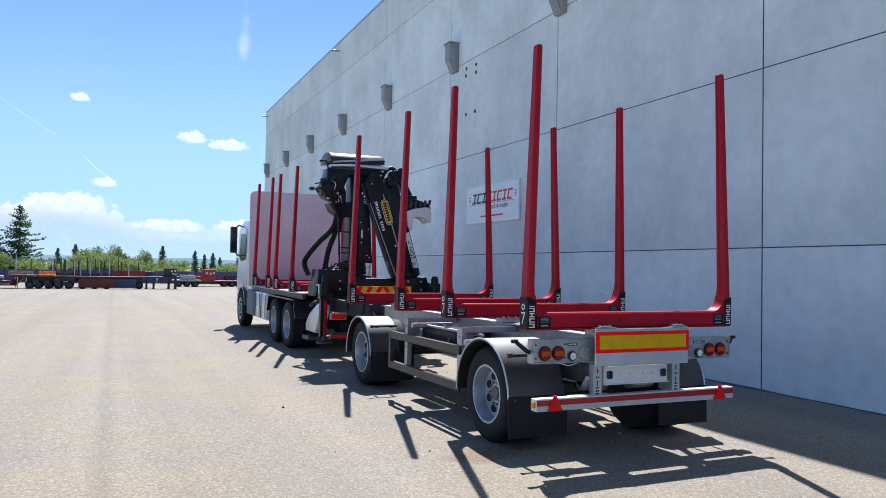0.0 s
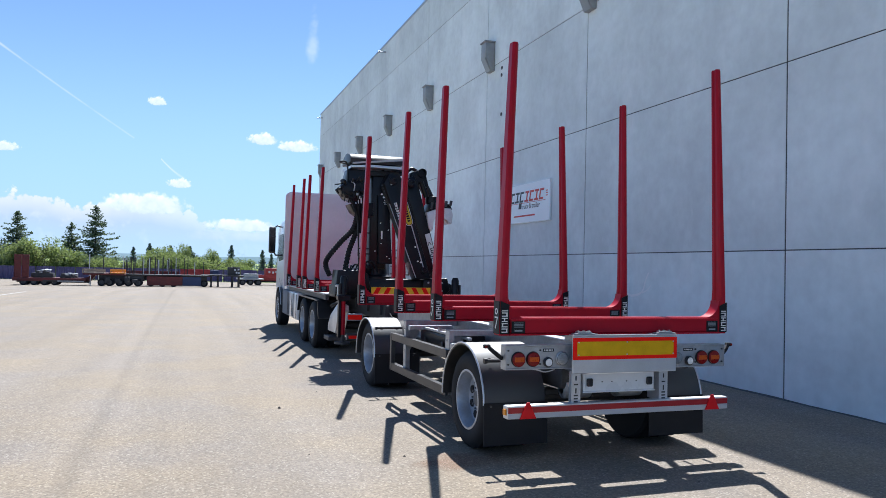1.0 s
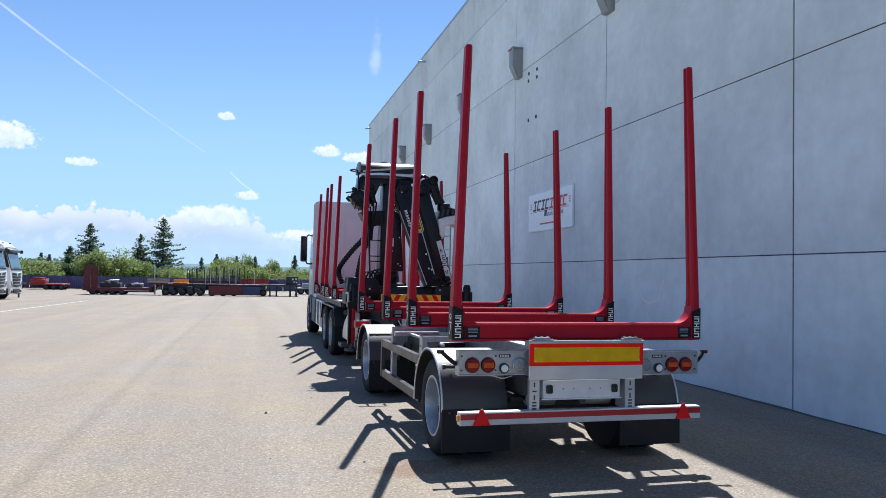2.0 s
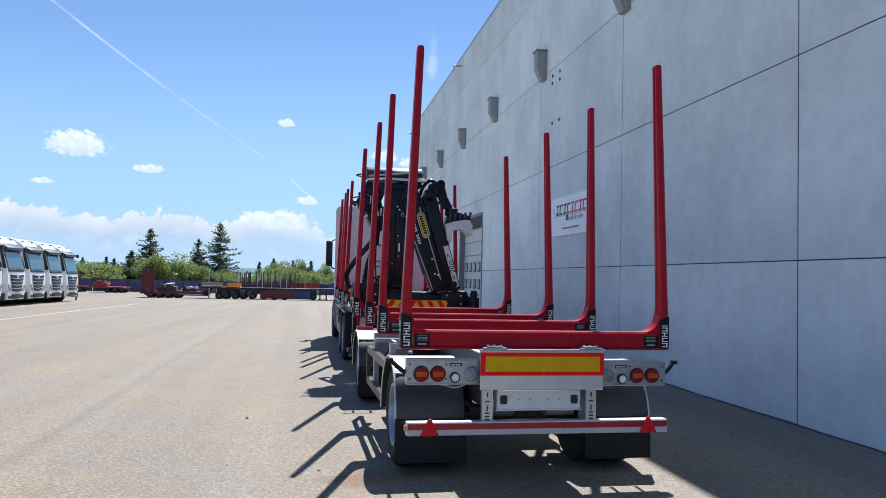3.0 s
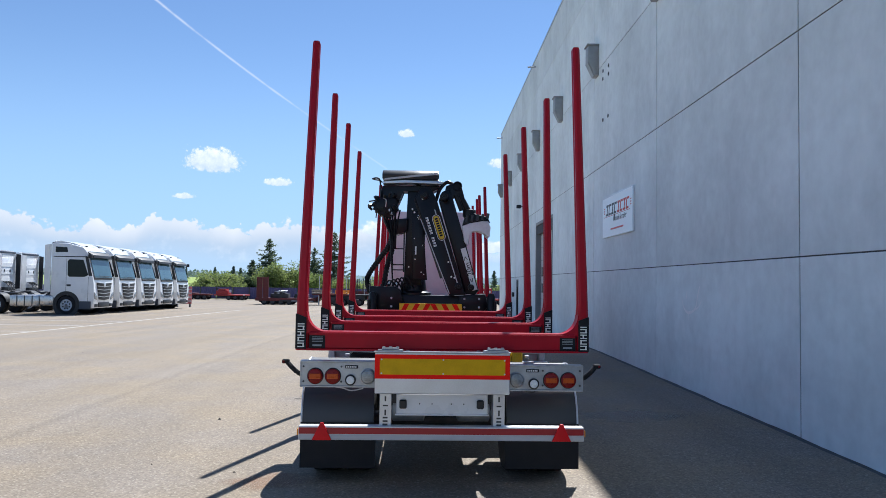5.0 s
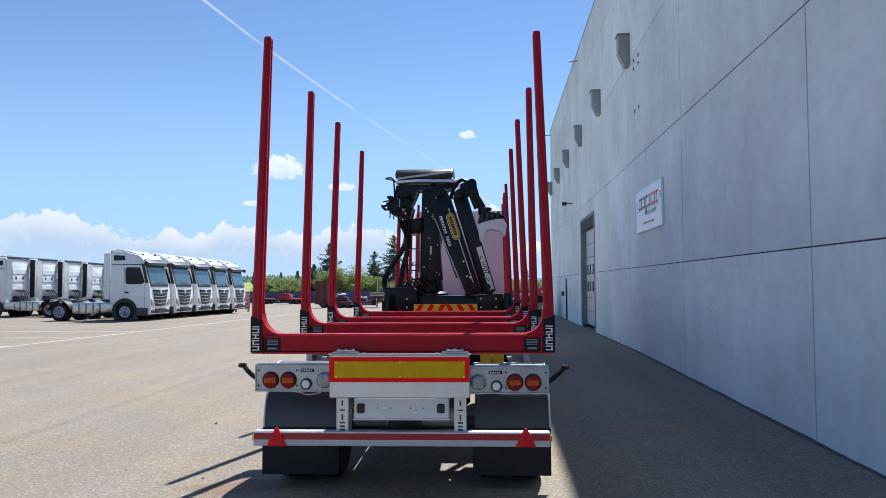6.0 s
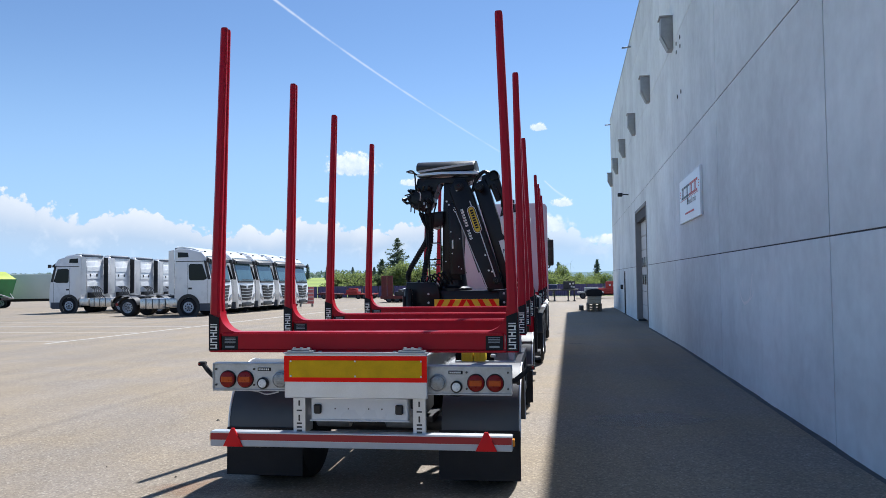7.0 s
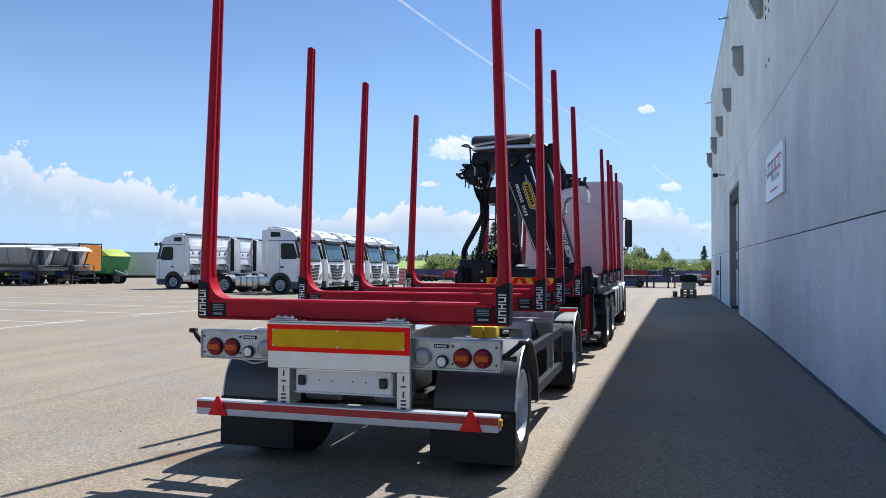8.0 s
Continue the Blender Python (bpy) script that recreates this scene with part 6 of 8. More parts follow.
        box(bm, *sorted((s * 1.33, s * 1.5)), -0.22, -0.05, 2.98, 3.2, 0.03)
        part("mirror", bm, CAB_DARK, cab, "dark camera mirror arm")
        mudguard(t, -1.41, 0.52, 0.62, *sorted((s * 0.9, s * 1.26)), a0=-5, a1=185, material=CAB_DARK)
        bm = B()
        lathe(bm, [(0.70, 1.236 * s), (0.70, 1.246 * s), (0.5, 1.246 * s), (0.5, 1.236 * s)], (0, -1.41, 0.54), "x", 36, False)
        part("arch_trim", bm, CAB_DARK, cab)
        wheel(t, s * 1.22, -1.41, 0.5, 0.5, s, 0.3)
        wheel(t, s * 1.22, -5.11, 0.5, 0.5, s, 0.27, True)
        mudguard(t, -5.11, 0.52, 0.62, *sorted((s * 0.62, s * 1.25)), a0=12, a1=172, material=CAB_DARK)
        bm = B()
        box(bm, *sorted((s * 0.5, s * 1.2)), -4.4, -2.85, 0.42, 1.0, 0.08)
        tank = part("fuel_tank", bm, TANK, t, "shiny aluminium fuel tank")
        for y in (-4.0, -3.6, -3.2):
            bm = B()
            box(bm, *sorted((s * 1.195, s * 1.21)), y - 0.03, y + 0.03, 0.44, 0.98, 0.004)
            part("strap", bm, DARKSTEEL, tank)
        bm = B()
        box(bm, *sorted((s * 0.55, s * 1.2)), -2.8, -2.1, 0.5, 0.98, 0.04)
        part("step_box", bm, TANK, t)
        bm = B()
        box(bm, *sorted((s * 0.36, s * 0.45)), -6.0, -0.5, 0.72, 0.98, 0.006)
        part("chassis_beam", bm, DARKSTEEL, t)
        # side wing behind the cab
        bm = B()
        prism(bm, [(-2.28, 1.2), (-2.28, 3.72), (-2.62, 3.66), (-2.62, 1.25)], "x", *sorted((s * 1.2, s * 1.215)))
        wing = part("side_wing", bm, WHITE, cab, "white side wing behind the cab")
        bm = B()
        prism(bm, [(-2.29, 1.2), (-2.29, 3.7), (-2.61, 3.64), (-2.61, 1.25)], "x", *sorted((s * 1.17, s * 1.199)))
        part("wing_lining", bm, CAB_DARK, wing, "black lining of the side wing")
        bm = B()
        box(bm, *sorted((s * 0.55, s * 0.85)), -6.1, -6.02, 0.6, 0.75, 0.01)
        part("tail_lamp", bm, LENS_RED, t)
    # rear wall of the cab
    bm = B()
    box(bm, -0.8, 0.8, -2.32, -2.26, 1.5, 3.4, 0.03)
    for z in (1.75, 2.25, 2.75):
        box(bm, -0.7, 0.7, -2.345, -2.32, z, z + 0.3, 0.01)
    part("rear_wall", bm, WHITE, cab)
    for x in (-0.35, 0.35):
        bm = B()
        box(bm, x - 0.07, x + 0.07, -2.36, -2.344, 2.4, 2.58, 0.006)
        part("vent", bm, CAB_DARK, cab)
    bm = B()
    box(bm, -1.1, 1.1, -2.31, -2.2, 3.7, 3.83, 0.02)
    part("rear_spoiler_edge", bm, CAB_GREY, cab)
    for k in range(5):
        bm = B()
        x = -0.4 + 0.2 * k
        tube(bm, smooth_line([(x, -2.3, 1.75), (x + 0.12, -2.62, 1.5), (x - 0.1, -2.72, 1.2), (x, -2.9, 1.0)], 5), 0.028, 6)
        part("air_line", bm, CAB_DARK, t)
    bm = B()
    box(bm, -0.6, 0.6, -2.6, -2.3, 0.95, 1.35, 0.03)
    part("valve_block", bm, CAB_DARK, t)
    bm = B()
    prism(bm, [(-0.5, -4.5), (0.5, -4.5), (0.45, -5.2), (0.15, -5.5), (-0.15, -5.5), (-0.45, -5.2)], "z", 1.05, 1.13, 0.01)
    part("fifth_wheel", bm, DARKSTEEL, t)
    for y in (-1.41, -5.11):
        bm = B()
        cyl(bm, (-0.95, y, 0.5), (0.95, y, 0.5), 0.08, 12)
        part("axle", bm, DARKSTEEL, t)
    return t


first = tractor_unit(far_pose(-13.4, 41.2, ground_z(41.2), 0, 0, -90))
for k in range(1, 5):
    copy_thing(first, far_pose(-13.4, 41.2 + 3.33 * k, ground_z(41.2 + 3.33 * k), 0, 0, -90))
for k in range(4):
    copy_thing(first, far_pose(-27.5, 46.7 + 3.2 * k, ground_z(46.7 + 3.2 * k), 0, 0, 90))


# ---- far trailers ----
RUST = M("dull_red_paint", (0.12, 0.018, 0.018), 0.6, var=0.25, scale=2, fine=20, bump=0.1, dirt=(0.05, 0.022, 0.02), dirt_amount=0.7)
BRIGHTRED = M("bright_red_paint", (0.34, 0.022, 0.02), 0.5, var=0.15, scale=2, fine=20, bump=0.1)
BLUE = M("blue_paint", (0.022, 0.04, 0.11), 0.55, var=0.2, scale=2, fine=20, bump=0.1)
DULL = M("dull_black", (0.03, 0.03, 0.033), 0.6, var=0.3, scale=2, fine=20, bump=0.1)
GREYPAINT = M("grey_paint", (0.36, 0.38, 0.38), 0.5, var=0.1, scale=1, fine=20, bump=0.05)
GREEN = M("green_sheet", (0.035, 0.22, 0.07), 0.5, var=0.2, scale=1, fine=15, bump=0.1)
LIME = M("lime_sheet", (0.35, 0.42, 0.05), 0.5, var=0.15, scale=1, fine=15, bump=0.1)
GREYWHITE = M("grey_white_sheet", (0.55, 0.60, 0.56), 0.5, var=0.06, scale=0.6, fine=15, bump=0.05)
TIPPER = M("tipper_steel", (0.30, 0.31, 0.33), 0.5, 0.2, var=0.15, scale=1, fine=15, bump=0.08)
STACKTAN = M("tan_boards", (0.30, 0.24, 0.18), 0.7, var=0.2, scale=2, fine=20, bump=0.1)
TARP = M("tarpaulin", (0.72, 0.74, 0.76), 0.5, var=0.08, scale=1, fine=12, bump=0.15)


def wheel_small(parent, x, y, r, s):
    w = new("wheel")
    w.parent = parent
    w.matrix_basis = pose(x, y, r)
    bm = B()
    lathe(bm, [(r * 0.6, 0.0), (r * 0.9, 0.02 * s), (r, -0.03 * s), (r, -0.25 * s), (r * 0.6, -0.28 * s)], (0, 0, 0), "y", 24)
    part("tyre", bm, RUBBER, w)
    bm = B()
    lathe(bm, [(r * 0.62, 0.01 * s), (r * 0.5, -0.03 * s), (r * 0.2, 0.0)], (0, 0, 0), "y", 20)
    part("rim", bm, DARKSTEEL, w)
    return w


def flatbed(x, y, label):
    return thing("flatbed_trailer", far_pose(x, y, ground_z(y)), label, "trailer", "parked trailers")


def stakes(t, xs, y0, y1, z0, z1):
    for k, x in enumerate(xs):
        for s, y in ((0, y0), (1, y1)):
            h = z1 - 0.25 * ((k * 7 + s * 3) % 5) / 4
            piece(t, "stake", GALV if (k + s) % 4 == 0 else DULL, x - 0.04, x + 0.04, y - 0.04, y + 0.04, z0, h, 0.01)


def low_loader():
    t = flatbed(-16.4, 92, "rusty red low loader with raised loading ramps")
    piece(t, "deck", RUST, 0, 7.1, -1.25, 1.25, 0.46, 0.82)
    piece(t, "edge_rail", DULL, 2.9, 7.0, -1.30, -1.252, 0.42, 0.56)
    piece(t, "side_stripe", REFLECT_WHITE, 4.3, 6.9, -1.31, -1.301, 0.44, 0.52, 0)
    piece(t, "chassis_beam", DULL, 0.3, 7.4, -0.6, 0.6, 0.3, 0.46)
    for k in range(4):
        for s in (-1, 1):
            wheel_small(t, 1.06 + 0.99 * k, s * 1.22, 0.41, s)
    for x in (0.12, 0.86):
        r = new("ramp")
        r.parent = t
        r.matrix_basis = pose(x, -1.2, 0.7)
        tagged(r, "raised rusty loading ramp")
        piece(r, "side_member", RUST, 0, 0.07, 0, 0.12, 0, 2.6, 0.01)
        piece(r, "side_member", RUST, 0.61, 0.68, 0, 0.12, 0, 2.6, 0.01)
        piece(r, "ramp_plate", RUST, 0.07, 0.61, 0.05, 0.09, 0, 2.56, 0.01)
        for k in range(7):
            piece(r, "rung", RUST, 0.07, 0.61, 0.0, 0.05, 0.2 + 0.34 * k, 0.27 + 0.34 * k, 0.005)
    bm = B()
    prism(bm, [(6.7, 0.82), (7.1, 0.46), (7.5, 0.5), (8.0, 1.2), (10.2, 1.2), (10.2, 1.46), (7.7, 1.46), (7.3, 0.95)], "y", -0.75, 0.75, 0.02)
    part("gooseneck", bm, RUST, t)
    return t


def machine(x0, x1, y, z0, z1, mat, lab, seed):
    """A low dark implement with bars and pale tubes on top."""
    rng = random.Random(seed)
    t = thing("implement", far_pose((x0 + x1) / 2, y, ground_z(y) + z0), lab, "implement")
    w, h = (x1 - x0) / 2, z1 - z0
    piece(t, "body", mat, -w, w * 0.9, -0.8, 0.8, 0.0, h * 0.55, 0.04)
    for k in range(5):
        x = rng.uniform(-w, w * 0.6)
        piece(t, "bracket", DULL if k % 2 else mat, x, x + 0.25 * w, rng.uniform(-0.9, -0.6), rng.uniform(0.2, 0.7), h * 0.5, h * rng.uniform(0.65, 0.95), 0.02)
    for k in range(4):
        bm = B()
        x = rng.uniform(-w, 0.2 * w)
        tube(bm, [(x, -0.7, h * rng.uniform(0.5, 0.8)), (x + 0.5 * w, -0.5, h * rng.uniform(0.75, 1.0)), (x + 0.8 * w, 0.3, h * rng.uniform(0.6, 1.0))], 0.045, 6)
        part("tube", bm, GALV, t)
    return t


low_loader()
machine(-14.7, -12.5, 92, 0.82, 1.72, DULL, "dark steel implement with pale tubes on a low loader", 3)
machine(-11.9, -10.2, 92, 0.82, 1.36, DULL, "low dark steel gear on a low loader", 4)

# short red and black trailer with tool boxes
t = flatbed(-7.6, 91.6, "red and black trailer with dark axle gear")
piece(t, "deck", RUST, -2.0, 2.3, -1.2, 1.2, 1.22, 1.36)
piece(t, "chassis_beam", DULL, -0.6, 4.2, -0.7, 0.7, 0.6, 1.2)
for x in (-0.1, 0.7, 1.7, 2.6, 3.6):
    for s in (-1, 1):
        wheel_small(t, x, s * 1.15, 0.42, s)
for x, h in ((0.2, 1.0), (1.2, 0.85), (2.2, 1.05), (3.0, 0.8)):
    piece(t, "axle_gear", DULL, x, x + 0.55, -1.3, -0.9, 0.35, h, 0.05)
for x in (-1.3, -0.5):
    piece(t, "landing_leg", GALV, x, x + 0.1, -0.9, -0.8, 0.0, 1.2, 0.01)
for x0, x1, z0, z1, m, lab in ((-9.7, -7.5, 1.38, 1.86, STACKTAN, "tan timber crate on a red trailer"), (-6.9, -5.4, 1.38, 1.84, ORANGE, "orange steel crate on a red trailer")):
    c = thing("crate", far_pose((x0 + x1) / 2, 91.6, ground_z(91.6) + z0), lab, "crate")
    w, h = (x1 - x0) / 2, z1 - z0
    piece(c, "base", m, -w, w, -0.9, 0.9, 0.0, 0.12)
    for k in range(5):
        piece(c, "upright", m, -w + 2 * (w - 0.05) * k / 4, -w + 0.1 + 2 * (w - 0.05) * k / 4, -0.95, -0.9, 0.0, h, 0.01)
    piece(c, "side_board", m, -w, w, -0.9, -0.86, h * 0.55, h, 0.01)
    piece(c, "back_board", m, -w, w, 0.86, 0.9, 0.12, h, 0.01)

# long stake trailer with red and blue skirts
t = flatbed(-1.0, 92, "long dark stake trailer with red and blue side skirts")
piece(t, "deck", DULL, -4.6, 4.5, -1.25, 1.25, 1.2, 1.36)
piece(t, "chassis_beam", DULL, -4.4, 4.3, -0.5, 0.5, 0.75, 1.2)
piece(t, "side_skirt", RUST, -2.1, 1.64, -1.27, -1.22, 0.16, 1.14, 0.01, "dull red side skirt")
piece(t, "side_skirt", BLUE, 1.66, 3.65, -1.27, -1.22, 0.16, 1.14, 0.01, "blue side skirt")
for x in (-1.7, -0.5, 0.7):
    for s in (-1, 1):
        wheel_small(t, x, s * 1.1, 0.42, s)
stakes(t, [-4.6, -3.9, -3.5, -2.6, -1.9, -1.3, -0.5, 0.1, 0.9, 1.8], -1.15, 1.1, 1.36, 3.35)
t = flatbed(-2.4, 97.5, "red boarded flatbed trailer with steel stakes")
piece(t, "deck", RUST, -4.0, 6.3, -1.25, 1.25, 1.1, 1.3)
piece(t, "side_board", BRIGHTRED, 2.8, 6.2, -1.25, -1.2, 1.3, 2.0, 0.01)
piece(t, "side_board", RUST, -3.8, 2.7, -1.25, -1.2, 1.3, 1.7, 0.01)
for x in (0.3, 1.6, 2.9):
    for s in (-1, 1):
        wheel_small(t, x, s * 1.1, 0.42, s)
stakes(t, [-3.2, -2.4, -0.9, 0.2, 1.3, 2.6], -1.15, 1.1, 1.3, 3.2)

# flat trailer on landing legs with a box unit on it
t = flatbed(5.0, 92.6, "dark flat trailer standing on four landing legs")
piece(t, "deck", DULL, -2.3, 2.4, -1.25, 1.25, 1.26, 1.42)
for x in (-1.2, -0.44, 1.17, 1.89):
    for s in (-0.9, 0.9):
        piece(t, "landing_leg", DULL, x - 0.07, x + 0.07, s - 0.07, s + 0.07, 0.0, 1.26, 0.01)
        piece(t, "foot", DARKSTEEL, x - 0.15, x + 0.15, s - 0.15, s + 0.15, 0.0, 0.05, 0.01)
for s in (-1, 1):
    wheel_small(t, -2.0, s * 1.0, 0.42, s)
eq = thing("generator_box", far_pose(6.3, 92.6, ground_z(92.6) + 1.42), "dark box unit with white plates on a flat trailer", "container")
piece(eq, "body", DULL, -0.68, 0.7, -0.6, 0.6, 0.0, 0.88, 0.03)
piece(eq, "lid", DULL, -0.7, 0.72, -0.62, 0.62, 0.88, 0.93, 0.01)
for x, z in ((0.12, 0.62), (0.5, 0.66), (0.3, 0.3), (0.56, 0.25)):
    piece(eq, "plate", REFLECT_WHITE, x - 0.1, x + 0.1, -0.612, -0.602, z - 0.1, z + 0.1, 0)
for x, y, z, w, h, m, lab in ((4.2, 97.5, 1.3, 1.3, 0.62, BLUE, "blue steel box on a flat trailer"), (9.2, 103, 0.9, 1.8, 0.6, GREYPAINT, "grey steel gear on a low trailer")):
    o = thing("steel_box", far_pose(x, y, ground_z(y) + z), lab, "box")
    piece(o, "body", m, -w / 2, w / 2, -0.8, 0.8, 0.0, h, 0.03)
    for k in range(3):
        piece(o, "rib", m, -w / 2 + 0.1 + (w - 0.28) * k / 2, -w / 2 + 0.18 + (w - 0.28) * k / 2, -0.83, -0.8, 0.05, h - 0.05, 0.01)
t = flatbed(9.0, 103, "grey low trailer at the back of the yard")
piece(t, "deck", GREYPAINT, -1.6, 1.8, -1.2, 1.2, 0.72, 0.9)
for x in (-0.9, 0.1, 1.1):
    for s in (-1, 1):
        wheel_small(t, x, s * 1.1, 0.4, s)
for x0, x1, y, lab in ((10.0, 16.5, 105, "bright red low trailer with a high box end"), (17.5, 23.0, 106, "bright red trailer chassis before the fence"), (-26.9, -22.3, 112, "bright red low trailer before the fence"), (-31.5, -28.0, 113, "dull red low trailer before the fence")):
    t = flatbed(x0, y, lab)
    L = x1 - x0
    m = RUST if "dull" in lab else BRIGHTRED
    piece(t, "deck", m, 0, L, -1.2, 1.2, 0.62, 0.82)
    piece(t, "gooseneck", m, 0.2, L * 0.42, -1.0, 1.0, 0.82, 1.35 if m is BRIGHTRED else 0.95)
    piece(t, "chassis_beam", DULL, 0.3, L - 0.2, -0.5, 0.5, 0.35, 0.62)
    for k in range(3):
        for s in (-1, 1):
            wheel_small(t, L - 0.6 - 0.95 * k, s * 1.15, 0.38, s)
    if x0 == 10.0:
        piece(t, "box_end", m, 1.2, 2.9, -0.9, 0.9, 1.35, 2.25)
        for x, z in ((1.7, 1.75), (2.2, 1.7), (2.6, 1.8)):
            piece(t, "plate", REFLECT_WHITE, x - 0.12, x + 0.12, -0.912, -0.902, z - 0.14, z + 0.14, 0)
        for x in (4.2, 5.0):
            wheel_small(t, x, -1.0, 0.36, -1).matrix_basis = pose(x, -1.0, 1.2)
    elif m is BRIGHTRED:
        piece(t, "winch_box", m, 0.5, 1.6, -0.8, 0.8, 1.35, 1.6)
        piece(t, "plate", REFLECT_WHITE, 2.1, 2.45, -1.02, -1.005, 1.1, 1.5, 0)
        piece(t, "plate", REFLECT_WHITE, L - 0.4, L - 0.1, -1.22, -1.205, 0.66, 0.8, 0)
for k, (x, h) in enumerate(((-9.4, 3.5), (-8.0, 3.2), (-5.6, 2.9), (-2.0, 3.0), (-0.6, 3.1), (1.2, 3.0), (2.0, 2.8), (3.0, 2.9))):
    y = 95 + 0.5 * (k % 3)
    bm = B()
    box(bm, -0.045, 0.045, -0.045, 0.045, 0.0, h, 0.008)
    o = part("steel_post", bm, GALV if k % 3 == 0 else DULL, None, "", far_pose(x, y, ground_z(y), 0, 0.4 * (k % 3 - 1)))
    tagged(o, "upright steel timber stake standing behind the trailers", "stake", "loose stakes")

# red and white board beside the parked tractors
PALERED = M("faded_red_sheet", (0.52, 0.14, 0.14), 0.6, var=0.25, scale=3, fine=20, bump=0.1)
bd = thing("warning_board", far_pose(-15.7, 62, ground_z(62), 0, 0, 8), "faded red and white warning board on two legs", "sign")
piece(bd, "board", PALERED, -0.62, 0.62, -0.04, 0.04, 0.25, 1.65)
for k in range(4):
    piece(bd, "stripe", REFLECT_WHITE, -0.6, 0.6, -0.052, -0.042, 0.45 + 0.32 * k, 0.53 + 0.32 * k, 0)
for x in (-0.5, 0.5):
    piece(bd, "leg", DARKSTEEL, x - 0.04, x + 0.04, -0.25, 0.25, 0.0, 0.25)

# fence of violet-blue sheets behind the yard
FENCE = M("violet_fence_sheet", (0.085, 0.075, 0.17), 0.6, var=0.2, scale=0.8, fine=8, bump=0.1)
fence = thing("fence", pose(0, 118, ground_z(118)), "long violet-blue sheet fence round the yard", "fence")
for k in range(60):
    x = -88 + 2.5 * k
    bm = B()
    wave = []
    for j in range(8):
        wave += [(x - 1.2 + 0.3 * j, 0.0), (x - 1.1 + 0.3 * j, 0.0), (x - 1.06 + 0.3 * j, -0.04), (x - 0.96 + 0.3 * j, -0.04)]
    prism(bm, wave + [(u, v + 0.03) for u, v in wave[::-1]], "z", 0.05, 1.85)
    part("fence_panel", bm, FENCE, fence)
    bm = B()
    box(bm, x + 1.21, x + 1.29, -0.05, 0.05, 0.0, 1.9)
    part("fence_post", bm, DARKSTEEL, fence)


# ---- tippers and vans at the far side ----
def tipper(at, label):
    """A half-pipe tipper trailer that stands along its y."""
    t = thing("tipper_trailer", at, label, "trailer", "tipper trailers")
    bm = B()
    prism(bm, [(-1.25, 3.0), (-1.25, 2.3), (-1.0, 1.72), (-0.55, 1.45), (0.55, 1.45), (1.0, 1.72), (1.25, 2.3), (1.25, 3.0)], "y", -3.6, 3.3, 0.04)
    part("trough", bm, TIPPER, t, "grey steel tipping trough")
    bm = B()
    prism(bm, [(-1.32, 2.93), (-1.32, 3.03), (-0.7, 3.17), (0.7, 3.17), (1.32, 3.03), (1.32, 2.93)], "y", -3.7, 3.75, 0.02)
    part("tarpaulin", bm, TARP, t, "pale rolled tarpaulin cover")
    bm = B()
    prism(bm, [(3.3, 2.95), (4.0, 2.78), (4.0, 2.84), (3.3, 3.1)], "x", -1.3, 1.3, 0.01)
    part("visor", bm, TARP, t, "pale visor over the front of the trough")
    for y in (-2.6, -1.3, 0, 1.3, 2.6):
        for s in (-1, 1):
            bm = B()
            prism(bm, [(s * 1.25, 3.0), (s * 1.29, 3.0), (s * 1.29, 2.3), (s * 1.03, 1.68), (s * 1.0, 1.72), (s * 1.25, 2.3)], "y", y - 0.05, y + 0.05)
            part("rib", bm, TIPPER, t)
    bm = B()
    prism(bm, [(3.45, 1.2), (3.75, 1.2), (3.5, 2.95), (3.36, 2.95)], "x", -0.16, 0.16, 0.02)
    part("tipping_ram", bm, DARKSTEEL, t)
    for s in (-1, 1):
        bm = B()
        prism(bm, [(3.32, 1.5), (3.42, 1.5), (3.9, 2.8), (3.8, 2.8)], "x", s * 1.0 - 0.04, s * 1.0 + 0.04)
        part("front_strut", bm, DARKSTEEL, t)
        bm = B()
        box(bm, *sorted((s * 0.95, s * 1.24)), -3.3, 0.9, 1.08, 1.16, 0.02)
        prism(bm, [(-3.34, 0.62), (-3.34, 1.16), (-3.28, 1.16), (-3.28, 0.62)], "x", *sorted((s * 0.95, s * 1.24)))
        part("fender", bm, DULL, t, "black fender over three wheels")
        bm = B()
        box(bm, *sorted((s * 1.16, s * 1.22)), 1.3, 3.1, 0.5, 0.62, 0.01)
        box(bm, *sorted((s * 1.16, s * 1.22)), 1.3, 3.1, 0.8, 0.92, 0.01)
        part("side_rail", bm, DARKSTEEL, t)
        bm = B()
        box(bm, *sorted((s * 0.85, s * 1.15)), 0.98, 1.2, 0.75, 1.0, 0.03)
        part("wheel_chock", bm, YELLOW, t, "yellow wheel chock")
    bm = B()
    box(bm, -1.1, 1.1, 3.35, 4.4, 1.16, 1.24, 0.01)
    for x in (-1.06, 0.0, 1.06):
        box(bm, x - 0.03, x + 0.03, 4.34, 4.4, 1.24, 1.6, 0.006)
    box(bm, -1.09, 1.09, 4.345, 4.395, 1.56, 1.61, 0.006)
    part("front_platform", bm, DARKSTEEL, t, "railed platform before the trough")
    bm = B()
    box(bm, 0.35, 0.95, 3.6, 4.1, 1.24, 1.62, 0.03)
    part("tarpaulin_winch", bm, DARKSTEEL, t)
    bm = B()
    box(bm, -0.55, 0.55, -3.4, 4.3, 0.85, 1.15, 0.03)
    part("chassis", bm, DULL, t)
    for k in range(3):
        for s in (-1, 1):
            w = wheel(t, s * 1.2, -2.6 + 1.3 * k, 0.5, 0.5, s, 0.3)
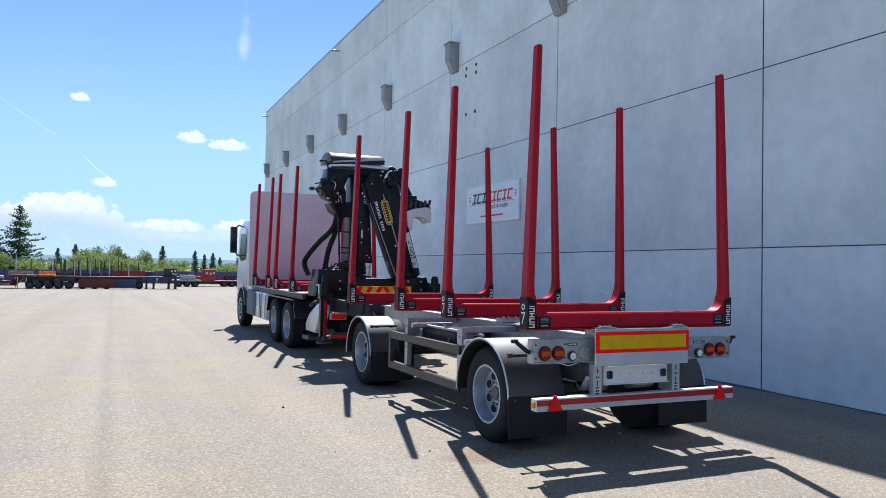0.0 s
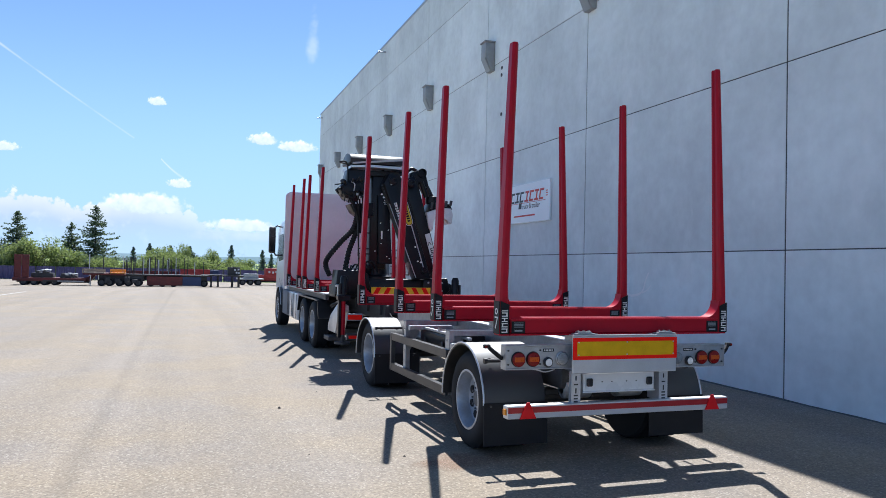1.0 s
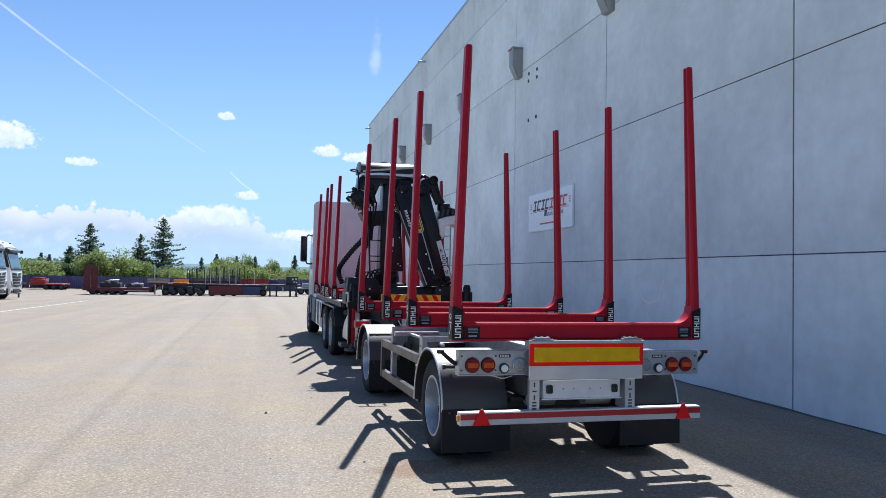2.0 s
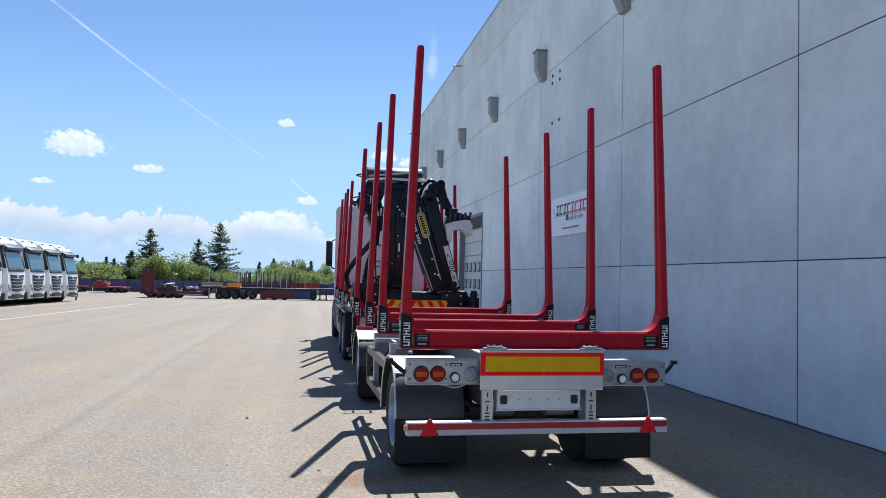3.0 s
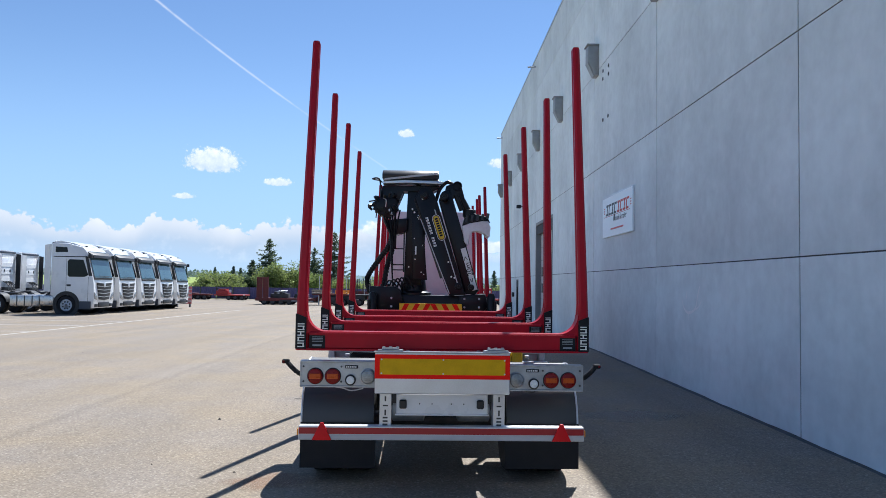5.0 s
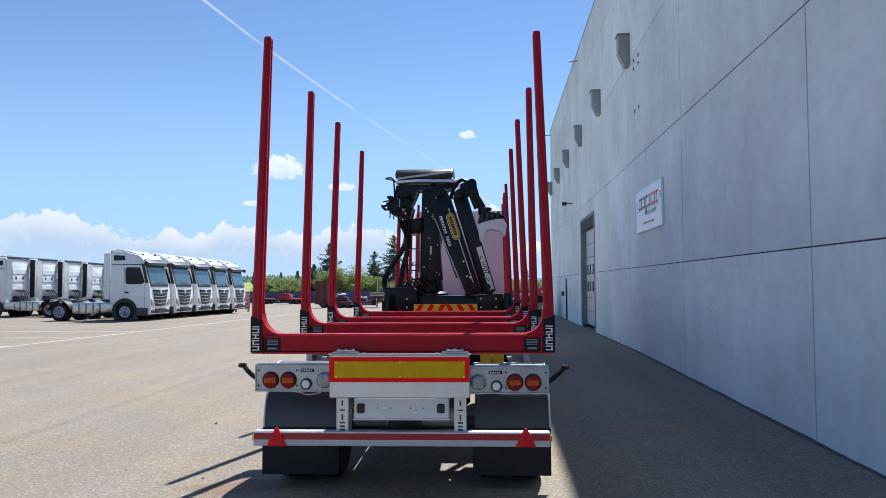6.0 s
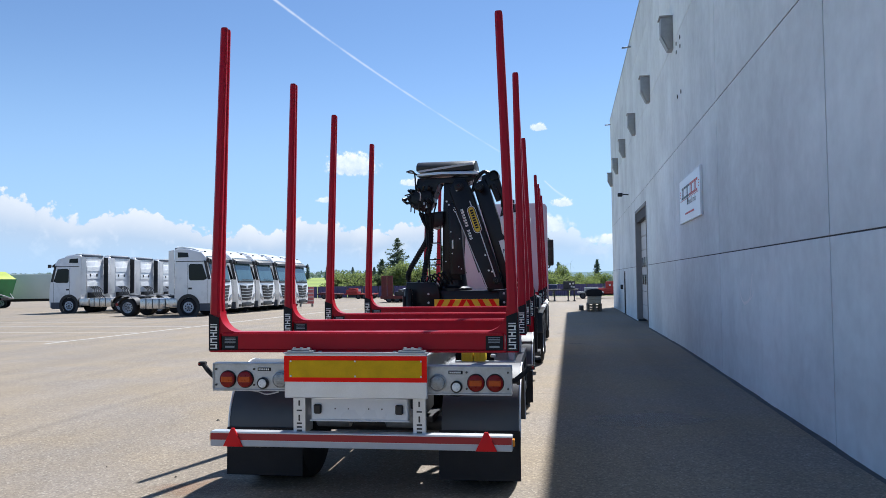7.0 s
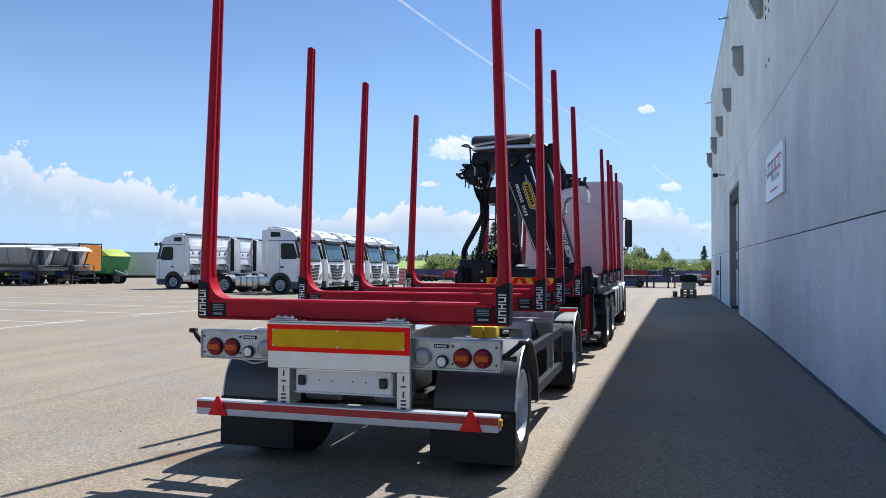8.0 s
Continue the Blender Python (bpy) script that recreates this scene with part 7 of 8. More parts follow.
    for s in (-1, 1):
        bm = B()
        box(bm, s * 0.8 - 0.07, s * 0.8 + 0.07, 2.2, 2.4, 0.03, 1.0)
        part("landing_leg", bm, DARKSTEEL, t)
    bm = B()
    box(bm, 0.4, 1.14, 2.45, 3.3, 0.5, 1.05, 0.05)
    part("hydraulic_tank", bm, BLUE, t)
    return t


tip = tipper(far_pose(-44.5, 49.2, ground_z(49), 0, 0, -92), "grey tipper trailer with a pale tarpaulin")
copy_thing(tip, far_pose(-44.4, 52.6, ground_z(52), 0, 0, -90))


def box_body(name, at, label, w, l, z0, h, mat, wheels=True):
    t = thing(name, at, label, "trailer")
    bm = B()
    box(bm, -w / 2, w / 2, -l / 2, l / 2, z0, z0 + h, 0.05)
    part("body", bm, mat, t)
    bm = B()
    for x in (-w / 2 - 0.02, w / 2 - 0.06):
        box(bm, x, x + 0.08, -l / 2 - 0.02, -l / 2 + 0.06, z0, z0 + h + 0.02)
        box(bm, x, x + 0.08, l / 2 - 0.06, l / 2 + 0.02, z0, z0 + h + 0.02)
    box(bm, -w / 2, w / 2, -l / 2 - 0.03, -l / 2, z0 + h - 0.12, z0 + h)
    part("corner_frame", bm, DARKSTEEL, t)
    bm = B()
    box(bm, -0.55, 0.55, -l / 2, l / 2, z0 - 0.25, z0 - 0.01)
    box(bm, -w / 2 + 0.1, w / 2 - 0.1, -l / 2 + 0.1, -l / 2 + 0.2, 0.45, 0.6)
    part("chassis", bm, DULL, t)
    if wheels:
        for y in (-l / 2 + 1.0, -l / 2 + 2.3):
            for s in (-1, 1):
                wheel(t, s * 1.15, y, 0.5, 0.5, s, 0.3)
    else:
        for x in (-w / 2 + 0.2, w / 2 - 0.2):
            for y in (-l / 2 + 0.5, l / 2 - 0.5):
                bm = B()
                box(bm, x - 0.08, x + 0.08, y - 0.08, y + 0.08, 0, z0)
                part("leg", bm, DARKSTEEL, t)
    return t


swap = box_body("swap_body", far_pose(-46.9, 57.4, ground_z(57), 0, 0, 84), "dark box trailer with an orange end wall", 2.5, 7, 1.15, 2.5, GREYPAINT)
bm = B()
box(bm, -1.16, 1.16, -3.53, -3.5, 1.2, 3.5, 0.008)
part("end_wall", bm, ORANGE, swap, "orange end wall")
for k in range(3):
    bm = B()
    box(bm, -1.1 + 0.02 * k, -0.2, -3.62, -3.54, 1.25 + 0.22 * k, 1.37 + 0.22 * k, 0.01)
    part("board", bm, DARKSTEEL, swap)
bm = B()
box(bm, -1.2, -0.3, -2.0, -0.7, 0.3, 1.1, 0.02)
part("tool_box", bm, ORANGE, swap, "orange tool box below the floor")
for z in (0.35, 0.62, 0.88):
    bm = B()
    box(bm, -1.22, -1.16, -3.4, -2.1, z, z + 0.1, 0.01)
    part("side_rail", bm, GALV, swap)
bm = B()
g = thing("field_trailer", far_pose(-45.8, 61.2, ground_z(61), 0, 0, -8), "green agricultural trailer with a lime cover", "trailer")
prism(bm, [(-2.3, 1.0), (-2.6, 2.6), (2.5, 2.6), (1.9, 1.0)], "y", -1.25, 1.25, 0.05)
part("body", bm, GREEN, g)
bm = B()
prism(bm, [(-2.6, 2.6), (-1.2, 3.25), (1.2, 3.3), (2.5, 2.62)], "y", -1.24, 1.24, 0.05)
part("cover", bm, LIME, g, "lime green cover")
bm = B()
box(bm, -2.2, 2.6, -0.5, 0.5, 0.75, 0.98)
part("chassis", bm, DULL, g)
for x in (-1.2, 0.1):
    for s in (-1, 1):
        wheel_small(g, x, s * 1.1, 0.5, s)
bm = B()
tube(bm, [(2.4, 0.6, 1.3), (3.3, 0.1, 0.9), (3.3, -0.1, 0.9), (2.4, -0.6, 1.3)], 0.06, 8)
part("drawbar", bm, GALV, g)
van = box_body("box_trailer", far_pose(-45.6, 65.6, ground_z(65), 0, 0, -60), "pale grey-green box trailer with a dark mark", 2.5, 7.5, 0.85, 2.35, GREYWHITE)
bm = B()
for k in range(5):
    box(bm, 1.252, 1.257, -3.2 + 0.42 * k, -2.9 + 0.42 * k, 2.1, 2.5)
part("printed_mark", bm, GREYMARK, van)
box_body("box_trailer", far_pose(-51, 57.0, ground_z(57), 0, 0, -35), "long dark-roofed box trailer behind the tippers", 2.5, 13, 1.0, 2.7, GREYPAINT)

# ---- pallets and boards by the hall wall ----
STACKWOOD = M("pallet_wood", (0.17, 0.135, 0.10), 0.8, var=0.25, scale=4, fine=30, bump=0.2)


def pallet(z, parent):
    """A euro pallet, its long side along y."""
    p = new("pallet")
    p.parent = parent
    p.matrix_basis = pose(0, 0, z)
    for k in range(5):
        bm = B()
        box(bm, -0.4, 0.4, -0.58 + 0.25 * k, -0.42 + 0.25 * k, 0.122, 0.144)
        part("board", bm, STACKWOOD, p)
    for j in range(3):
        bm = B()
        x0, x1 = -0.4 + 0.34 * j, -0.28 + 0.34 * j
        box(bm, x0, x1, -0.6, 0.6, 0.1, 0.122)
        box(bm, x0, x1, -0.6, 0.6, 0.0, 0.022)
        for k in range(3):
            box(bm, x0, x1, -0.58 + 0.5 * k, -0.44 + 0.5 * k, 0.022, 0.1)
        part("runner", bm, STACKWOOD, p)


CRATE = M("crate_board", (0.40, 0.36, 0.28), 0.7, bump=0.1)
for x, y in ((7.22, 44.6), (7.25, 46.2)):
    st = thing("pallet_stack", pose(x, y, ground_z(y), 0, 0, 2), "stack of wooden pallets with boards and a black cover", "pallet stack", "pallet stacks")
    for k in range(3):
        pallet(0.15 * k, st)
    for k in range(4):
        bm = B()
        box(bm, -0.36 + 0.01 * k, 0.35 + 0.01 * k, -0.6, 0.6, 0.455 + 0.1 * k, 0.545 + 0.1 * k, 0.008)
        part("board_layer", bm, CRATE, st)
    bm = B()
    prism(bm, [(-0.45, 0.86), (-0.47, 1.12), (-0.36, 1.24), (-0.05, 1.2), (0.2, 1.27), (0.42, 1.18), (0.46, 0.98), (0.43, 0.86)], "y", -0.62, 0.62, 0.04)
    part("cover", bm, RUBBER, st, "lumpy black plastic cover")
bm = B()
box(bm, 6.4, 6.66, 46.2, 47.4, ground_z(46.8), ground_z(46.8) + 0.3, 0.02)
tagged(part("steel_skid", bm, DARKSTEEL), "low dark steel skid on the asphalt", "steel skid")

# ---- sky backdrop: clouds and vapour trail ----
CLOUD = cloud_material("cloud_vapour", 0.3, 0.97, 1.3, 0.55)
PUFF = cloud_material("small_cloud", 0.34, 0.97, 3.4, 0.55)
WISP = cloud_material("thin_cloud", 0.9, 0.4, 0.7, 0.9)


def sky_point(az, el, r):
    a, e = radians(az), radians(el)
    return Vector((math.sin(a) * math.cos(e), math.cos(a) * math.cos(e), math.sin(e))) * r + Vector((3, 0, 1.9))


def cloud(az, el, w, h, material, r=3600):
    bm = B()
    c = sky_point(az, el, r)
    out = (c - Vector((3, 0, 1.9))).normalized()
    right = out.cross(Vector((0, 0, 1))).normalized()
    up = right.cross(out)
    hw, hh = r * radians(w) / 2, r * radians(h) / 2
    vs = [bm.verts.new(right * sx * hw + up * sy * hh) for sx, sy in ((-1, -1), (1, -1), (1, 1), (-1, 1))]
    f = bm.faces.new(vs)
    uv = bm.loops.layers.uv.new("UVMap")
    for loop, q in zip(f.loops, ((0, 0), (1, 0), (1, 1), (0, 1))):
        loop[uv].uv = q
    o = part("cloud", bm, material, None, "", Matrix.Translation(c))
    o.visible_shadow = False
    return tagged(o, "white fair-weather cloud in a blue sky", "cloud", "clouds", kind="structure")


for az, el, w, h in ((-16.3, 8.7, 4.7, 3.3), (5.2, 9.1, 2.4, 1.6), (7.7, 8.7, 3.3, 1.5), (-2.2, 11.2, 1.4, 1.1), (-11.6, 7.3, 2.3, 1.1), (-18.2, 6.0, 1.7, 0.8), (-0.5, 5.6, 1.9, 1.2), (-2.6, 4.1, 6.2, 2.6), (4.0, 2.8, 5.6, 1.6), (8.6, 2.9, 4.3, 1.6)):
    cloud(az, el, w, h, CLOUD if w > 5 else PUFF)
for az, el, w, h in ((6, 2.0, 14, 1.6), (8.6, 16.5, 1.1, 6.5)):
    cloud(az, el, w, h, WISP, 4100)

# long bank of cumulus over the horizon, higher to one side
TOPS = ((-90, 7.0), (-52, 7.4), (-47, 8.0), (-45, 6.5), (-42.5, 6.5), (-39.6, 5.9), (-37.4, 5.4), (-35.7, 4.6), (-32, 5.0), (-29, 4.6), (-26, 3.75), (-24.3, 3.9), (-22, 3.4), (-19.8, 4.6), (-17, 4.2), (-14.6, 3.6), (-12.8, 4.2), (-9.7, 4.5), (-7, 3.8), (-3, 4.3), (-0.7, 3.7), (2.3, 2.7), (4, 2.9), (8, 2.6), (40, 2.6))


def bank_top(az):
    for (a, p), (b, q) in zip(TOPS, TOPS[1:]):
        if a <= az <= b:
            t = (az - a) / (b - a)
            return p + (q - p) * t * t * (3 - 2 * t)


bm = B()
uv, degrees = bm.loops.layers.uv.new("UVMap"), bm.loops.layers.uv.new("degrees")
rows = []
for k in range(121):
    az = -85 + 0.95 * k
    top = bank_top(az)
    rows.append([(bm.verts.new(sky_point(az, top * v, 4000)), (az / 10, v), (az, top * v)) for v in (-0.2, 0.0, 0.5, 1.0, 1.4)])
for a, b in zip(rows, rows[1:]):
    for i in range(4):
        quad = (a[i], b[i], b[i + 1], a[i + 1])
        f = bm.faces.new([c[0] for c in quad])
        for loop, c in zip(f.loops, quad):
            loop[uv].uv, loop[degrees].uv = c[1], c[2]
o = part("cloud_bank", bm, cloud_bank_material())
o.visible_shadow = False
tagged(o, "long bank of white cumulus clouds over the horizon", "clouds", kind="structure")

TRAIL = bpy.data.materials.new("vapour_trail")
TRAIL.use_nodes = True
nt = TRAIL.node_tree
nt.nodes.remove(nt.nodes["Principled BSDF"])
tc = nt.nodes.new("ShaderNodeTexCoord")
sx = nt.nodes.new("ShaderNodeSeparateXYZ")
nt.links.new(tc.outputs["UV"], sx.inputs[0])
pp = nt.nodes.new("ShaderNodeMath")
pp.operation = "PINGPONG"
pp.inputs[1].default_value = 0.5
nt.links.new(sx.outputs[1], pp.inputs[0])
gn = nt.nodes.new("ShaderNodeNewGeometry")
nz = nt.nodes.new("ShaderNodeTexNoise")
nz.inputs["Scale"].default_value, nz.inputs["Detail"].default_value = 0.012, 5
nt.links.new(gn.outputs["Position"], nz.inputs["Vector"])
mu = nt.nodes.new("ShaderNodeMath")
mu.operation = "MULTIPLY"
nt.links.new(pp.outputs[0], mu.inputs[0])
nt.links.new(nz.outputs[0], mu.inputs[1])
mr = nt.nodes.new("ShaderNodeMapRange")
mr.interpolation_type = "SMOOTHSTEP"
mr.inputs["From Min"].default_value, mr.inputs["From Max"].default_value, mr.inputs["To Max"].default_value = 0.03, 0.3, 0.55
nt.links.new(mu.outputs[0], mr.inputs["Value"])
em, tr, mx = nt.nodes.new("ShaderNodeEmission"), nt.nodes.new("ShaderNodeBsdfTransparent"), nt.nodes.new("ShaderNodeMixShader")
em.inputs["Strength"].default_value = 0.60
fade = nt.nodes.new("ShaderNodeMapRange")
fade.inputs["From Min"].default_value, fade.inputs["To Min"].default_value, fade.inputs["To Max"].default_value = 0.3, 1.0, 0.3
nt.links.new(sx.outputs[0], fade.inputs["Value"])
thin = nt.nodes.new("ShaderNodeMath")
thin.operation = "MULTIPLY"
nt.links.new(mr.outputs[0], thin.inputs[0])
nt.links.new(fade.outputs[0], thin.inputs[1])
nt.links.new(thin.outputs[0], mx.inputs[0])
nt.links.new(tr.outputs[0], mx.inputs[1])
nt.links.new(em.outputs[0], mx.inputs[2])
nt.links.new(mx.outputs[0], nt.nodes["Material Output"].inputs["Surface"])


def vapour_trail(a, b, w0, w1, r=3700):
    bm = B()
    uv = bm.loops.layers.uv.new("UVMap")
    n = 24
    rows = []
    for k in range(n + 1):
        t = k / n
        p = sky_point(a[0] + (b[0] - a[0]) * t, a[1] + (b[1] - a[1]) * t - 0.1 * math.sin(math.pi * t), r)
        q = sky_point(a[0] + (b[0] - a[0]) * t + 0.05, a[1] + (b[1] - a[1]) * t + 0.08, r)
        d = (q - p).normalized() * r * radians(w0 + (w1 - w0) * t) / 2
        rows.append((bm.verts.new(p - d), bm.verts.new(p + d)))
    for k, (u, v) in enumerate(zip(rows, rows[1:])):
        f = bm.faces.new((u[0], v[0], v[1], u[1]))
        for loop, q in zip(f.loops, ((k / n, 0), ((k + 1) / n, 0), ((k + 1) / n, 1), (k / n, 1))):
            loop[uv].uv = q
    o = part("vapour_trail", bm, TRAIL)
    o.visible_shadow = False
    tagged(o, "thin white aircraft trail across the blue sky", "vapour trail", kind="structure")


vapour_trail((-28.5, 24.35), (-3.6, 8.5), 0.42, 0.2)
vapour_trail((-1.8, 7.2), (-0.2, 5.9), 0.2, 0.35)

# ---- trees, bushes and far land ----
def leafy(name, col, glow, through):
    """Leaves that let some light through."""
    m = M(name, col, 0.75, var=0.45, scale=0.5, fine=6, bump=0)
    nt = m.node_tree
    bs = nt.nodes["Principled BSDF"]
    tl = nt.nodes.new("ShaderNodeBsdfTranslucent")
    tl.inputs["Color"].default_value = (*glow, 1)
    mx = nt.nodes.new("ShaderNodeMixShader")
    mx.inputs[0].default_value = through
    nt.links.new(bs.outputs[0], mx.inputs[1])
    nt.links.new(tl.outputs[0], mx.inputs[2])
    nt.links.new(mx.outputs[0], nt.nodes["Material Output"].inputs["Surface"])
    return m


FIR = leafy("fir_needles", (0.095, 0.125, 0.085), (0.13, 0.17, 0.085), 0.38)
LEAF = leafy("spring_leaves", (0.16, 0.205, 0.08), (0.26, 0.32, 0.10), 0.46)
DARKLEAF = leafy("dark_leaves", (0.10, 0.14, 0.075), (0.13, 0.185, 0.085), 0.4)
# far foliage greyed and blued: the haze of distance is in its colour
FARFIR = leafy("fir_needles_painted_haze", (0.17, 0.21, 0.21), (0.16, 0.20, 0.18), 0.35)
FARLEAF = leafy("leaves_painted_haze", (0.17, 0.22, 0.21), (0.17, 0.22, 0.19), 0.35)
BARK = M("bark", (0.10, 0.075, 0.055), 0.9, var=0.3, scale=2, fine=15, bump=0.3)

def leaf_quad(bm, p, size, rng, flat=0.5):
    a = Vector((rng.uniform(-1, 1), rng.uniform(-1, 1), rng.uniform(-flat, flat))).normalized()
    b = a.orthogonal().normalized()
    b.rotate(Matrix.Rotation(rng.uniform(0, 6.28), 3, a))
    s = size * rng.uniform(0.6, 1.3)
    vs = [bm.verts.new(p + a * s * u + b * s * 0.55 * v) for u, v in ((-1, -0.4), (0.1, -1), (1, 0.1), (-0.2, 1))]
    bm.faces.new(vs)


def fir_tree(at, h, seed, label, gaps=0.0, spread=0.29, power=0.7, mat=None, fine=1.0):
    rng = random.Random(seed)
    t = thing("fir_tree", at, label, "tree")
    bm = B()
    rings = []
    for k in range(7):
        z, r = h * k / 6, 0.2 * (1 - k / 6) + 0.02
        rings.append((r, z))
    lathe(bm, rings, (0, 0, 0), "z", 8)
    part("trunk", bm, BARK, t)
    bm = B()
    z = h * 0.08
    while z < h * 0.99:
        k = z / h
        whorl = rng.uniform(0.75, 1.1)
        reach = (0.03 + (1 - k) ** power) * h * spread * whorl + 0.1
        n = rng.randint(5, 7)
        a0 = rng.uniform(0, 6.28)
        for j in range(n):
            if rng.random() < gaps:
                continue
            a = a0 + j * math.tau / n + rng.uniform(-0.3, 0.3)
            r = reach * rng.uniform(0.45, 1.15)
            zb = z + rng.uniform(-0.02, 0.02) * h
            droop = rng.uniform(0.1, 0.3)
            steps = max(3, int(r / (0.2 * fine)))
            for q in range(steps):
                u = (q + 0.8) / steps
                p = Vector((math.cos(a) * r * u, math.sin(a) * r * u, zb - droop * r * u + 0.22 * r * u * u * u))
                wide = 0.22 * r * (1.05 - u) + 0.06
                for s in range(3):
                    off = rng.uniform(-wide, wide)
                    leaf_quad(bm, p + Vector((-math.sin(a) * off, math.cos(a) * off, rng.uniform(-0.2, 0.06) - 0.3 * abs(off))), 0.21 * fine * (0.75 + 0.4 * (1 - k)), rng, 0.5)
        z += h * rng.uniform(0.022, 0.042) * (1.2 - 0.6 * k)
    part("crown", bm, mat or FIR, t)
    return t


def bush(at, w, h, seed, mat, label, n=900, trunk=True):
    rng = random.Random(seed)
    t = thing("bush", at, label, "bush", "bushes behind the fence")
    bm = B()
    for k in range(4):
        tube(bm, [(0, 0, 0), (rng.uniform(-0.2, 0.2) * w, rng.uniform(-0.2, 0.2) * w, h * 0.3), (rng.uniform(-0.35, 0.35) * w, rng.uniform(-0.3, 0.3) * w, h * 0.7)], 0.06, 6)
    part("trunk", bm, BARK, t)
    lobes = [(Vector((rng.uniform(-0.36, 0.36) * w, rng.uniform(-0.3, 0.3) * w, h * rng.uniform(0.3, 0.75))), rng.uniform(0.13, 0.27)) for _ in range(14)]
    bm = B()
    for i in range(n):
        c, r = lobes[i % len(lobes)]
        v = Vector((rng.gauss(0, 1), rng.gauss(0, 1), rng.gauss(0, 1))).normalized()
        rad = rng.uniform(0.45, 1.0) + 0.12 * rng.gauss(0, 1)
        p = c + Vector((v.x * r * w * rad, v.y * r * w * rad, v.z * r * h * rad * 0.95))
        if p.z > 0.1:
            leaf_quad(bm, p, 0.17, rng, 1.0)
    part("crown", bm, mat, t)
    return t


def place(az, d):
    return far_x(3 + d * math.sin(radians(az)), d * math.cos(radians(az))), d * math.cos(radians(az))


for x, y, h, seed, gaps, spread, power, lab in ((-23.5, 132, 10.2, 3, 0.22, 0.56, 0.8, "dark fir tree with open drooping branches"), (-13.2, 140, 12.3, 5, 0.12, 0.54, 0.88, "tall dark fir tree"), (-17.0, 141, 9.2, 8, 0.3, 0.38, 0.75, "slender open fir tree"), (-26.8, 134, 6.6, 21, 0.1, 0.36, 0.7, "small dark fir tree")):
    fir_tree(far_pose(x, y, land(x, y)), h, seed, lab, gaps, spread, power)

kinds = [bush(far_pose(-18.6, 125, land(-18.6, 125)), 7.6, 6.6, 31, LEAF, "bright green leafy bush behind the fence", 5600), bush(far_pose(-29.2, 125, land(-29.2, 125)), 8.6, 5.0, 32, LEAF, "bright green leafy bush behind the fence", 5600), bush(far_pose(-25.6, 128, land(-25.6, 128)), 6.5, 4.8, 33, DARKLEAF, "dark green bush behind the fence", 3200)]
for k, x, y, s, rz in ((0, -21.6, 126, 0.85, 40), (0, -15.6, 127, 0.72, 100), (1, -31.2, 123, 0.6, 70), (2, -22.9, 130, 0.9, 10), (2, -12.5, 133, 1.0, 80), (2, -15.5, 133, 0.8, 200), (1, -10.0, 128, 0.75, 120), (1, -5.5, 130, 0.7, 170), (0, 0.5, 134, 0.72, 20), (0, -2.6, 136, 0.9, 250), (1, 4.6, 127, 0.85, 30), (2, 9.5, 140, 0.6, 60), (0, -1.1, 131, 0.72, 110), (2, 3.4, 136, 1.05, 300), (0, 6.6, 133, 0.62, 160), (1, 8.0, 131, 0.62, 210)):
    copy_thing(kinds[k], far_pose(x, y, land(x, y), 0, 0, rz) @ Matrix.Diagonal((s * 1.05, s, s, 1)))
for k, x, y, w, h in ((0, 1.0, 134, 0.38, 0.98), (2, 2.2, 135, 0.4, 1.25), (0, 5.4, 132, 0.4, 0.85)):
    copy_thing(kinds[k], far_pose(x, y, land(x, y), 0, 0, 75 * h) @ Matrix.Diagonal((w, w, h, 1)))
rng = random.Random(7)
for k in range(70):
    az = -58 + 1.02 * k + rng.uniform(-0.4, 0.4)
    d = rng.uniform(124, 165)
    s = rng.uniform(0.4, 0.68)
    if -36 < az < -16.5:
        continue
    if az < -36:
        s *= 0.8
    x, y = place(az, d)
    if y < 122:
        y = 122 + rng.uniform(0, 8)
    copy_thing(kinds[k % 3], pose(x, y, land(x, y), 0, 0, rng.uniform(0, 360)) @ Matrix.Diagonal((s * 1.3, s * 1.1, s * rng.uniform(0.85, 1.1), 1)))

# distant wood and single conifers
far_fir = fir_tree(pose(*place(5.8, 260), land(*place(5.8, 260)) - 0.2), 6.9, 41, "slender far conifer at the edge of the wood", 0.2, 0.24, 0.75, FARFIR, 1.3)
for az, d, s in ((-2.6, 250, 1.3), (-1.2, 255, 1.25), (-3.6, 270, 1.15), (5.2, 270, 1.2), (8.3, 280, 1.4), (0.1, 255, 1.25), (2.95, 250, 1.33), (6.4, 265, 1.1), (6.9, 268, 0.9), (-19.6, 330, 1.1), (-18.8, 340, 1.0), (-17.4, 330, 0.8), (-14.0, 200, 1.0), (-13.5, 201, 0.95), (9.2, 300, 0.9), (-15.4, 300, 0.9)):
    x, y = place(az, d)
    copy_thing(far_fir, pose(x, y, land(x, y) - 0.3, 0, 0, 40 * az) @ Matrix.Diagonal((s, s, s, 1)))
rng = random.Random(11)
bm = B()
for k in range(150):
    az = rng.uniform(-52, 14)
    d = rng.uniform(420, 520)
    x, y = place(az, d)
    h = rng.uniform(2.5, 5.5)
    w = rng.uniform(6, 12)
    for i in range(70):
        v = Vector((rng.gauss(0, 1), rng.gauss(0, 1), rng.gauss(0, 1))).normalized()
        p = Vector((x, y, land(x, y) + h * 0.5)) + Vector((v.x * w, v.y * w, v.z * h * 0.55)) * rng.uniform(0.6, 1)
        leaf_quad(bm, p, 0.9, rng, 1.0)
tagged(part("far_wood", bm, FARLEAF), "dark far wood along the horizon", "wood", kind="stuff")

